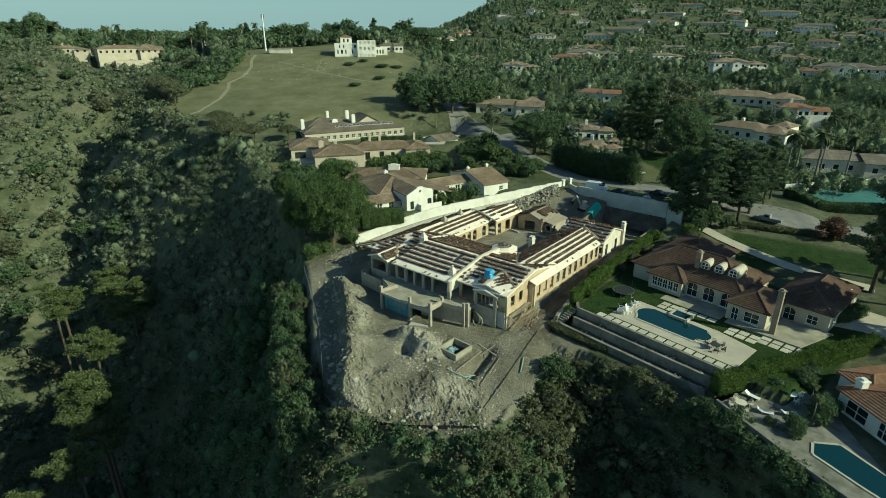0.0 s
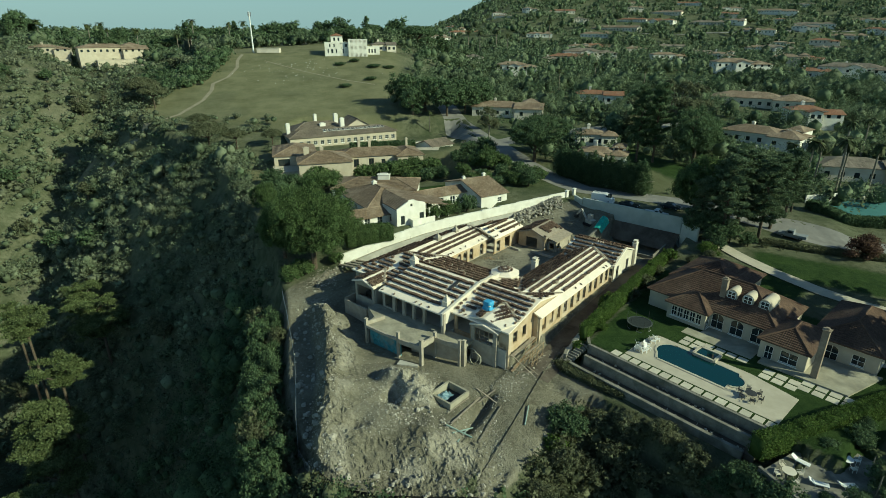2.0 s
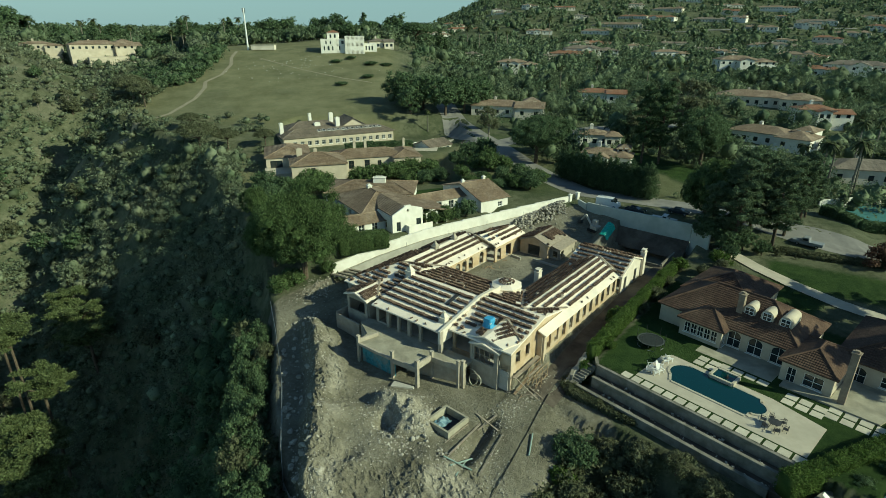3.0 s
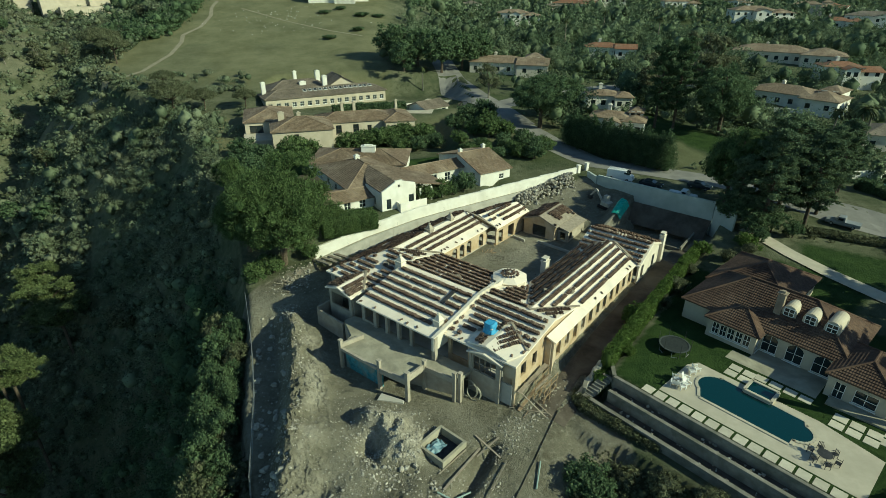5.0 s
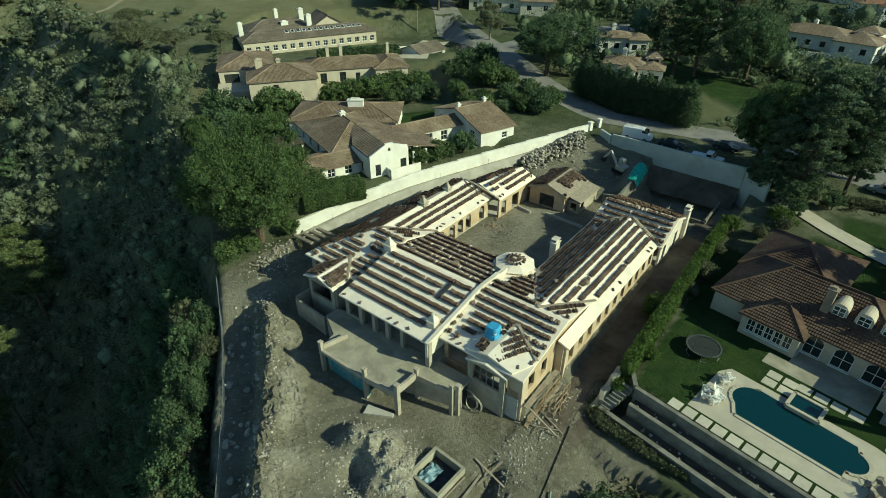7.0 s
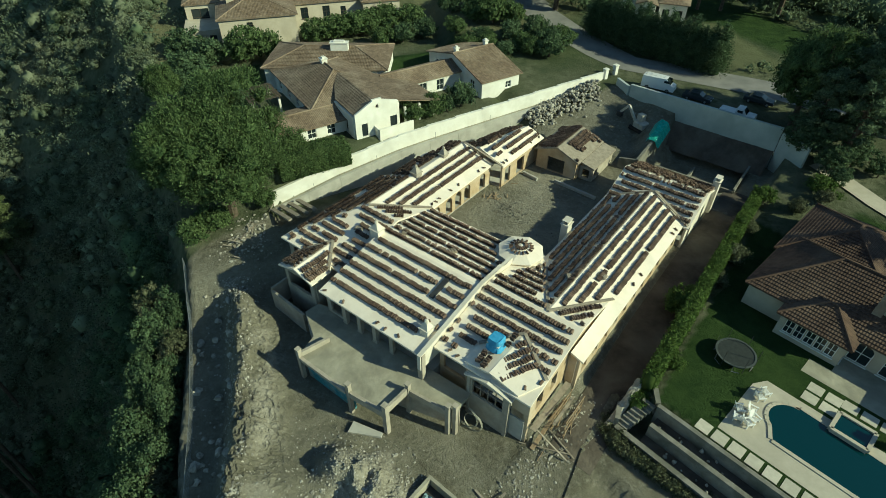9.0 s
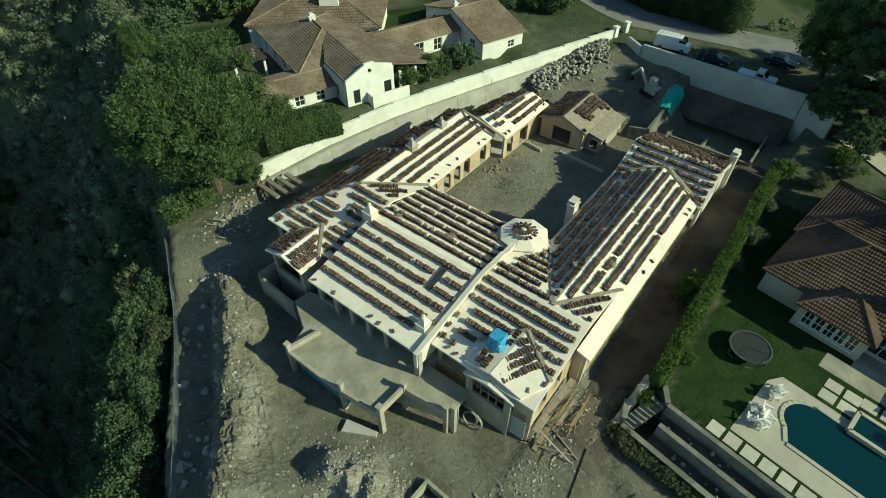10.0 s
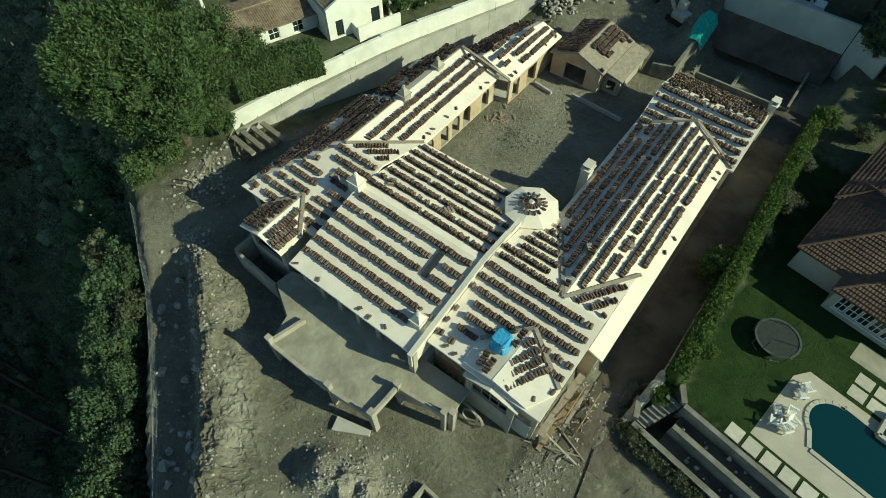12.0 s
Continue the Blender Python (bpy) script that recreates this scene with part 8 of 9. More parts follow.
for key, (first, space, step, gap, stop) in ROWS_ON.items():
    poly = [Vector(p) for p in SLOPES[key]]
    if key == "east_out":
        poly = poly[:4] + [Vector((12.5, 20.2, EAVE))]
        poly = [poly[4]] + poly[1:4]
    if (poly[1] - poly[0]).cross(poly[2] - poly[1]).z < 0:
        poly = [poly[1], poly[0]] + poly[2:][::-1]
        poly = poly[:]
    flatp = poly
    e = (poly[1] - poly[0]).normalized()
    up = (poly[2] - poly[1])
    up = (up - e * up.dot(e)).normalized()
    nrm = e.cross(up)
    if nrm.z < 0:
        nrm = -nrm
    top = max((p - poly[0]).dot(up) for p in poly)
    lo = min((p - poly[0]).dot(e) for p in poly)
    hi = max((p - poly[0]).dot(e) for p in poly)
    basis = Matrix((e, up, nrm)).transposed().to_4x4()
    h = first
    ccw = sum(poly[i].x * poly[(i + 1) % len(poly)].y - poly[(i + 1) % len(poly)].x * poly[i].y for i in range(len(poly))) > 0
    test = poly if ccw else poly[::-1]
    while h < top - stop:
        s = lo + 0.3
        drop_from = rs.random()
        while s < hi - 0.25:
            pt = poly[0] + e * s + up * (h + rs.uniform(-0.05, 0.05))
            run_gap = vnoise(pt.x, pt.y, 1.6, 51) > 1 - 2.2 * gap
            if not run_gap and rs.random() > 0.03 and inside(pt, test, 0.28) and on_roof(key, pt, 0):
                m = Matrix.Translation(pt + nrm * 0.03) @ basis @ pose(0, 0, 0, rs.uniform(-4, 4), rs.uniform(-7, 7), rs.uniform(-14, 14)) @ Matrix.Scale(1.1, 4)
                which = rs.randrange(4)
                if own < 290 and key in ("great_front", "front_east", "bay_left", "bay_right"):
                    own += 1
                    ob = thing("tile_stack", HM @ m, "small leaning stack of brown clay barrel tiles on the roof", "tile stack", "tile stacks on the roof")
                    for me in STACK_ME[which]:
                        part("clay_tile", me, STACK, ob)
                else:
                    src = STACKS[which]
                    k = len(rest_v)
                    rest_v += [tuple(m @ Vector(v)) for v in src.v]
                    rest_f += [tuple(k + i for i in f) for f in src.f]
            s += step * rs.uniform(0.94, 1.06)
        h += space
    # a few loose pairs near the eave
    s = lo + 0.6
    while s < hi - 0.5 and first > 0.85:
        pt = poly[0] + e * s + up * rs.uniform(0.35, 0.6)
        if rs.random() < 0.42 and inside(pt, test, 0.2) and on_roof(key, pt, 0):
            m = Matrix.Translation(pt + nrm * 0.03) @ basis @ pose(0, 0, 0, 0, 0, rs.uniform(-60, 60))
            k = len(rest_v)
            rest_v += [tuple(m @ Vector(v)) for v in SINGLE.v]
            rest_f += [tuple(k + i for i in f) for f in SINGLE.f]
        s += rs.uniform(0.7, 1.3)
# a fan of tiles on the turret
for i in range(32):
    m = Matrix.Translation((TU, TV, 6.95)) @ pose(0, 0, 0, 0, 0, i * (360 / 16) + rs.uniform(-5, 5)) @ pose(0, 0.55 if i < 16 else 1.15, -0.12 if i < 16 else -0.30, -17)
    k = len(rest_v)
    rest_v += [tuple(m @ Vector(v)) for v in SINGLE.v]
    rest_f += [tuple(k + q for q in f) for f in SINGLE.f]
sh = Shape()
sh.v, sh.f = rest_v, rest_f
solo("roof_tile_stacks", sh, STACK, "long rows of small brown clay tile stacks laid out on the roofs", "tile stacks", kind="stuff", at=HM.copy())

# blue sheet over a chimney
sh, r = Shape(), random.Random(2)
ringz = [(0.62, 7.35), (0.72, 7.15), (0.70, 6.6), (0.86, 6.05)]
grid = []
for rad, z in ringz:
    grid.append([(5.35 + rad * (1 + 0.08 * r.uniform(-1, 1)) * (abs(math.cos(a)) ** 0.5 * (1 if math.cos(a) > 0 else -1)), 4.7 + rad * (1 + 0.08 * r.uniform(-1, 1)) * (abs(math.sin(a)) ** 0.5 * (1 if math.sin(a) > 0 else -1)), z + 0.07 * r.uniform(-1, 1)) for a in [2 * math.pi * i / 20 for i in range(20)]])
for g0, g1 in zip(grid, grid[1:]):
    for i in range(20):
        sh.face([g0[i], g0[(i + 1) % 20], g1[(i + 1) % 20], g1[i]][::-1])
sh.face(grid[0])
solo("blue_tarp", sh, BLUE, "bright blue plastic tarp tied over a roof chimney", "tarp", at=HM.copy())
for u, v, z in ((-12.3, 12.0, 6.5), (-17.5, 9.5, 5.95), (9.0, 19.6, 6.2), (6.6, 16.8, 6.65), (-6.0, 12.8, 6.3), (1.9, 12.6, 6.5)):
    sh = Shape()
    sh.box((0, 0, 0.06), (1.0, 0.8, 0.12))
    for k in range(3):
        sh.box((-0.3 + 0.3 * k, 0, 0.2), (0.22, 0.6, 0.16))
    solo("tile_pallet", sh, GREYWOOD, "small wooden pallet with broken tiles on the roof", "pallet", "roof pallets", at=HM @ pose(u, v, z, 0, 0, 20 * u))

# ---------- fences ----------
def fence(pts, label, post_h=1.5, step=2.6, sheet=None):
    ob = thing("site_fence", pose(*pts[0], gz(*pts[0])), label, "fence")
    o = Vector((*pts[0], gz(*pts[0])))
    line = []
    for (ax, ay), (bx, by) in zip(pts, pts[1:]):
        n = max(1, int(math.hypot(bx - ax, by - ay) / step))
        line += [Vector((ax + (bx - ax) * i / n, ay + (by - ay) * i / n, 0)) for i in range(n)]
    line.append(Vector((*pts[-1], 0)))
    for p in line:
        p.z = gz(p.x, p.y)
    for p in line:
        sh = Shape()
        sh.tube(p - o - Vector((0, 0, 0.2)), p - o + Vector((0, 0, post_h)), 0.035, 0.035, 5)
        part("post", sh, STEEL, ob)
    sh = Shape()
    for a, b in zip(line, line[1:]):
        a, b = a - o, b - o
        if sheet:
            sh.face([a, b, b + Vector((0, 0, post_h * 0.8)), a + Vector((0, 0, post_h * 0.8))])
            sh.face([a + Vector((0.03, 0, 0)), a + Vector((0.03, 0, post_h * 0.8)), b + Vector((0.03, 0, post_h * 0.8)), b + Vector((0.03, 0, 0))])
        else:
            for k in range(6):
                z = Vector((0, 0, 0.1 + (post_h - 0.12) * k / 5))
                sh.tube(a + z, b + z, 0.014 if k < 5 else 0.03, None, 4, False)
            n = 7
            for k in range(n):
                p = a + (b - a) * k / n
                sh.tube(p, p + Vector((0, 0, post_h)), 0.010, None, 3, False)
    part("wire_mesh" if not sheet else "fabric", sh, sheet or STEEL, ob)


fence([(-30.4, 109.4), (-27.8, 102.4), (-24.8, 93.8), (-22.6, 87), (-20.6, 79.3), (-18.6, 71), (-15.6, 65.4)], "sagging wire site fence along the canyon rim")
fence([(-15.4, 65.2), (-11.5, 62.2), (-6, 60.6), (1, 60.2), (5, 60.0)], "low black silt fence at the foot of the spoil", 0.7, 2.2, RUBBER)
fence([(16.2, 81.6), (12.2, 74.7), (7.9, 67.9), (5.6, 64.0)], "low black silt fence on leaning stakes", 0.16, 1.8, RUBBER)
fence([uv(17.2, 12), uv(17.2, 20), uv(17.5, 50)], "thin wire fence along the hedge", 1.3, 3.5)

# ---------- rubble ----------
def rubble(name, pts, label, material, size, seed, flat=0.7):
    if not pts:
        return None
    r, sh = random.Random(seed), Shape()
    zs = ground(np.array([p[0] for p in pts]), np.array([p[1] for p in pts]))
    for i, (x, y) in enumerate(pts):
        s = size[0] + (size[1] - size[0]) * r.random() ** 3
        sh.lump((x, y, float(zs[i]) + s * 0.2), s, 0.45, seed + i, 3, 5, flat * r.uniform(0.6, 1.2))
    return solo(name, sh, material, label, "rubble", kind="stuff")


r = random.Random(8)
bankp = []
for i in range(4200):
    y = r.uniform(61, 106)
    q = float(np.interp(y, [62, 72, 85, 94, 102, 106], [-13.5, -14.5, -16.2, -18.6, -21, -23])) + r.gauss(-0.2, 1.1)
    if q > float(np.interp(y, RIM_Y, RIM_X)) + 0.5:
        bankp.append((q, y))
rubble("bank_rubble", bankp, "bank of broken pale rock chips along the rim", ROCK, (0.03, 0.17), 100)
apron = []
for i in range(6500):
    x, y = r.uniform(-17, 9), r.uniform(58.5, 73)
    if y > float(np.interp(x, FRONT_X, FRONT_Y)) - 1.5 and vnoise(x, y, 3.0, 61) > -0.35:
        apron.append((x, y))
rubble("spoil_rubble", apron[::3], "loose pale rock on the spoil slope", ROCK, (0.03, 0.20), 4000)
rubble("spoil_clods", apron[1::2], "dark clods on the spoil slope", DARKROCK, (0.02, 0.14), 8000)
pilep = [(x, y) for x, y in ((r.gauss(-3.8, 2.4), r.gauss(77.2, 2.2)) for _ in range(3200))]
rubble("spoil_heap", pilep, "heap of pale crushed rock in front of the house", ROCK, (0.03, 0.17), 9000)
padp = [(r.uniform(-18, 15), r.uniform(68, 86)) for _ in range(2200)]
padp = [p for p in padp if to_uv(*p)[1] < -7 and p[1] > float(np.interp(p[0], FRONT_X, FRONT_Y))]
rubble("scattered_stones", padp, "small stones and clods scattered on the bare earth", ROCK, (0.025, 0.11), 15000)
# big pale boulders lined up beside the fence, and tumbled at the foot of the spoil
BOULDERS = []
for i in range(7):
    sh = Shape()
    sh.lump((0, 0, 0), 1.0, 0.34, i, 5, 7, 0.7)
    BOULDERS.append(mesh_of("boulder", sh, ROCK))
spots = []
for i in range(150):
    y = 64 + 40 * r.random()
    q = float(np.interp(y, [62, 72, 85, 94, 102, 106], [-13.5, -14.5, -16.2, -18.6, -21, -23]))
    rim_x = float(np.interp(y, RIM_Y, RIM_X)) + 1.2
    x = rim_x + (q - 0.6 - rim_x) * r.random()
    spots.append((x, y, 0.10 + 0.42 * r.random() ** 2))
for i in range(46):
    x = r.uniform(-15, 7)
    y = float(np.interp(x, FRONT_X, FRONT_Y)) + 0.5 + abs(r.gauss(0, 2.6))
    spots.append((x, y, r.uniform(0.12, 0.46) * (1.3 if i % 9 == 0 else 1)))
for i in range(26):
    spots.append((r.gauss(-2.2, 1.6), r.gauss(74.6, 1.0), r.uniform(0.12, 0.36)))
for i, (x, y, q) in enumerate(spots):
    solo("boulder", BOULDERS[i % 7], ROCK, "angular pale boulder on the raw spoil bank", "boulder", "boulders on the spoil", at=Matrix.LocRotScale((x, y, gz(x, y) + q * 0.3), Euler((0.3 * (i % 5), 0.2 * (i % 3), i * 0.7)), (q, q * (0.7 + 0.1 * (i % 4)), q)))
bp = [(12.6 + 4.2 * k / 40 + r.gauss(0, 0.35), 66.8 + 7.2 * k / 40 + r.gauss(0, 0.35)) for k in range(41)]
rubble("bank_stones", bp, "line of pale stones down the bare bank", ROCK, (0.06, 0.24), 21000)
# pile of broken concrete by the gate
sh = Shape()
for i in range(760):
    s, w = r.random(), r.gauss(0, 0.55)
    cx, cy = 18.6 + 12.8 * s + 0.469 * w * 2.0, 138.7 + 6.7 * s - 0.883 * w * 2.0
    hgt = 2.1 * max(0, 1 - abs(w) / 1.3) * (1 - 1.6 * (s - 0.55) ** 2)
    sh.lump((cx, cy, gz(cx, cy) + 0.1 + hgt * r.random()), r.uniform(0.12, 0.36), 0.4, i, 3, 6, 0.8)
solo("concrete_rubble_pile", sh, ROCK, "long heap of broken pale concrete against the white wall", "rubble pile", kind="stuff")

# ---------- open tank with a sheet in it ----------
tank = thing("concrete_tank", pose(1.95, 76.5, -2.1, 0, 0, -42), "small open concrete tank half lined with blue sheet", "tank")
for a, b in (((-1.8, -1.9), (1.8, -1.9)), ((1.8, -1.9), (1.8, 1.9)), ((1.8, 1.9), (-1.8, 1.9)), ((-1.8, 1.9), (-1.8, -1.9))):
    sh = Shape()
    d = Vector((b[0] - a[0], b[1] - a[1])).normalized() * 0.15
    sh.wall((a[0] - d.x, a[1] - d.y), (b[0] - d.x, b[1] - d.y), -0.8, 1.0, 0.3)
    part("tank_wall", sh, DECK, tank)
sh = Shape()
sh.box((0, 0, -0.2), (3.3, 3.5, 0.2))
part("tank_floor", sh, DARKMETAL, tank)
sh, rr = Shape(), random.Random(6)
g = [[(-1.4 + 0.3 * i, -1.5 + 0.3 * j, -0.05 + 0.45 * rr.random() ** 2 + 0.3 * math.exp(-((i - 2) ** 2 + (j - 3) ** 2) / 6)) for i in range(6)] for j in range(9)]
for j in range(8):
    for i in range(5):
        sh.face([g[j][i], g[j][i + 1], g[j + 1][i + 1], g[j + 1][i]])
part("liner_sheet", sh, FADEDBLUE, tank, "crumpled faded blue sheet")


def stick(name, a, b, w, h, material, label, category, group=""):
    A, Bv = Vector(a), Vector(b)
    m = Matrix.Translation((A + Bv) / 2) @ (Bv - A).to_track_quat("X", "Z").to_matrix().to_4x4()
    sh = Shape()
    L_ = (Bv - A).length
    sh.box((0, 0, 0), (L_, w, h))
    sh.box((L_ * 0.5 - 0.02, 0, 0), (0.02, w * 0.96, h * 0.96))
    return solo(name, sh, material, label, category, group, at=m)


def on_g(x, y, dz=0.06):
    return (x, y, gz(x, y) + dz)


for a, b, w in (((5.9, 78.1), (8.5, 75.1), 0.2), ((5.9, 75.7), (8.6, 77.8), 0.2), ((6.3, 76.6), (2.1, 71.0), 0.26), ((4.7, 76.2), (1.6, 73.0), 0.14), ((11.3, 83.1), (14.5, 80.4), 0.14), ((10.4, 82.6), (15.0, 81.0), 0.12), ((13.2, 84.0), (15.2, 80.6), 0.12), ((13.4, 84.6), (16.2, 86.0), 0.12)):
    stick("plank", on_g(*a, 0.16), on_g(*b, 0.2), w, 0.06, GREYWOOD, "weathered timber plank lying on the bare earth", "plank", "loose planks")
stick("pale_pole", on_g(5.6, 68.7, 0.25), on_g(9.1, 74.5, 0.25), 0.12, 0.1, PALEBARK, "long pale pole lying beside the trench", "pole")
for a, b in (((2.2, 69.6), (5.0, 71.8)), ((2.8, 68.4), (4.2, 71.6)), ((1.4, 70.6), (4.8, 69.4)), ((12.0, 71.6), (12.9, 74.6))):
    sh = Shape()
    sh.tube(on_g(*a, 0.2), on_g(*b, 0.25), 0.10, 0.10, 8)
    solo("drain_pipe", sh, PIPE, "grey-green plastic drain pipe lying in the rubble", "pipe", "loose pipes")
for i in range(4):
    stick("timber_beam", (-20.0 + 1.0 * i, 117.6 + 0.75 * i, 0.9), (-16.6 + 1.0 * i, 113.6 + 0.75 * i, 2.0), 0.6, 0.25, GREYWOOD, "long heavy timber beam leaning at the back of the house", "beam", "stacked beams")
for i in range(16):
    a = r.uniform(0, 3.1)
    x, y = r.gauss(-22.6, 1.5), r.gauss(113.2, 1.8)
    L_ = r.uniform(0.7, 2.0)
    stick("scrap_board", on_g(x, y, 0.15), (x + L_ * math.cos(a), y + L_ * math.sin(a), gz(x, y) + r.uniform(0.1, 0.6)), 0.18, 0.05, GREYWOOD, "splintered scrap board in a heap at the rim", "board", "scrap boards")
# pale rock side of the steps, at the raw end of the retaining wall
sh, rr = Shape(), random.Random(16)
g = [[(18.6 + 3.7 * k / 14 + 0.14 * j + rr.gauss(0, 0.05), 83.7 + 3.5 * k / 14 - 0.14 * j + rr.gauss(0, 0.05), -0.85 + 3.0 * (k / 14) ** 0.9 + 0.1 * math.sin(1.3 * k + j) + rr.gauss(0, 0.06) - 0.05 * (j - 2) ** 2) for j in range(5)] for k in range(15)]
for k in range(14):
    for j in range(4):
        sh.face([g[k][j], g[k][j + 1], g[k + 1][j + 1], g[k + 1][j]])
low = [[(p[0], p[1], p[2] - 0.5) for p in row] for row in g]
for k in range(14):
    sh.face([g[k][0], g[k + 1][0], low[k + 1][0], low[k][0]])
    sh.face([g[k + 1][4], g[k][4], low[k][4], low[k + 1][4]])
solo("rock_side", weld(sh), ROCK, "crumpled pale canvas thrown over the end of the retaining wall", "sheet")
scrap = [(r.gauss(-22.8, 1.7), r.gauss(112.8, 2.2)) for _ in range(360)]
rubble("scrap_rubble", scrap, "pale broken scrap and stone below the evergreens", ROCK, (0.04, 0.26), 31000)
# hose coils leaning by the bay
for du, rad in ((5.3, 1.2), (6.1, 1.0)):
    sh = Shape()
    for k in range(3):
        pts = [(rad * (1 + 0.03 * k) * math.cos(2 * math.pi * i / 20), 0.08 * k, rad + rad * math.sin(2 * math.pi * i / 20)) for i in range(21)]
        for p, q in zip(pts, pts[1:]):
            sh.tube(p, q, 0.03, None, 5, False)
    solo("hose_coil", sh, HOSE, "coil of pale hose leaning on the wall of the bay", "hose", "hose coils", at=HM @ pose(du, 0.2, -1.72, -10, 0, 0))
# scaffold at the corner
sc = thing("scaffold", HM @ pose(12.4, 4.6, -1.5), "rough timber scaffold beside the unfinished corner", "scaffold")
for x in (0, 1.3):
    for y in (0, 1.6, 3.2):
        sh = Shape()
        sh.tube((x, y, 0), (x, y, 3.4 - 0.3 * x), 0.05, 0.05, 5)
        part("post", sh, TIMBER, sc)
for z in (1.0, 2.2, 3.1):
    for x in (0, 1.3):
        sh = Shape()
        sh.tube((x, -0.3, z), (x, 3.5, z), 0.04, 0.04, 5)
        part("rail", sh, TIMBER, sc)
for a, b in (((0, 0, 0.2), (0, 1.6, 2.2)), ((0, 3.2, 0.2), (0, 1.6, 2.2)), ((1.3, 0, 0.2), (1.3, 1.6, 2.2)), ((0, 0, 1), (1.3, 0, 2.2))):
    sh = Shape()
    sh.tube(a, b, 0.035, 0.035, 5)
    part("brace", sh, TIMBER, sc)
sh = Shape()
sh.box((0.3, 1.4, 2.26), (0.28, 3.9, 0.05))
part("board", sh, GREYWOOD, sc)
stick("ramp_board", HM @ Vector((11.5, 2.2, 1.0)), HM @ Vector((11.7, 8.6, 1.5)), 0.6, 0.06, GREYWOOD, "long board set along the side wall as a walkway", "board")
stick("ramp_board", HM @ Vector((11.9, 1.8, -1.3)), HM @ Vector((12.2, 7.5, 0.6)), 0.4, 0.06, TIMBER, "sloping plank against the side wall", "board")
# litter of boards, poles and stones along the foot of the side wall
for i in range(9):
    u, v, a, L_ = r.uniform(11.6, 14.2), r.uniform(0.5, 9.5), r.gauss(1.5, 0.5), r.uniform(0.6, 2.2)
    p, q = HM @ Vector((u, v, 0)), HM @ Vector((u + L_ * math.cos(a), v + L_ * math.sin(a), 0))
    stick("scrap_board", on_g(p.x, p.y, 0.1), on_g(q.x, q.y, 0.14 + 0.3 * r.random() ** 3), r.uniform(0.04, 0.11), 0.04, (TIMBER, GREYWOOD)[i % 2], "scrap board dropped beside the side wall", "board", "side wall scrap")
litter = [(HM @ Vector((r.gauss(13.2, 1.2), r.uniform(-6, 10), 0))).to_tuple()[:2] for _ in range(900)]
rubble("side_rubble", litter, "broken stone and clods along the side wall", ROCK, (0.03, 0.16), 27000)
# courtyard: mounds, boards, low footings
for a, b in (((-7.2, 39.5), (-0.4, 39.1)), ((-12.0, 38.6), (-9.4, 38.2))):
    sh = Shape()
    sh.wall(a, b, 1.2, 1.95, 0.3)
    solo("footing", sh, CONC, "low raw concrete footing in the courtyard", "footing", "courtyard footings", at=HM.copy())
cour = [(r.gauss(-8.5, 1.6), r.gauss(29.0, 1.4)) for _ in range(220)] + [(r.gauss(-6.5, .7), r.gauss(20.6, .5)) for _ in range(80)] + [(r.uniform(-13, 1), r.uniform(21, 40)) for _ in range(180)]
sh = Shape()
for i, (u, v) in enumerate(cour):
    s = r.uniform(0.02, 0.11)
    hh = 0.7 * math.exp(-((u + 8.5) ** 2 + (v - 29) ** 2) / 2.4) if i < 220 else 0.2
    sh.lump((u, v, 1.5 + hh * r.random()), s, 0.35, i, 3, 6, 0.8)
solo("courtyard_rubble", sh, DARKROCK, "small heaps of dirt and rubble in the courtyard", "rubble", kind="stuff", at=HM.copy())
for i in range(11):
    u, v, a, L_ = r.gauss(-11.6, 0.8), r.gauss(29.6, 2.6), r.uniform(0, 3.1), r.uniform(0.6, 1.5)
    stick("courtyard_board", HM @ Vector((u, v, 1.62)), HM @ Vector((u + L_ * math.cos(a), v + L_ * math.sin(a), 1.68 + 0.1 * r.random())), 0.11, 0.05, TIMBER, "loose timber board on the courtyard floor", "board", "courtyard boards")

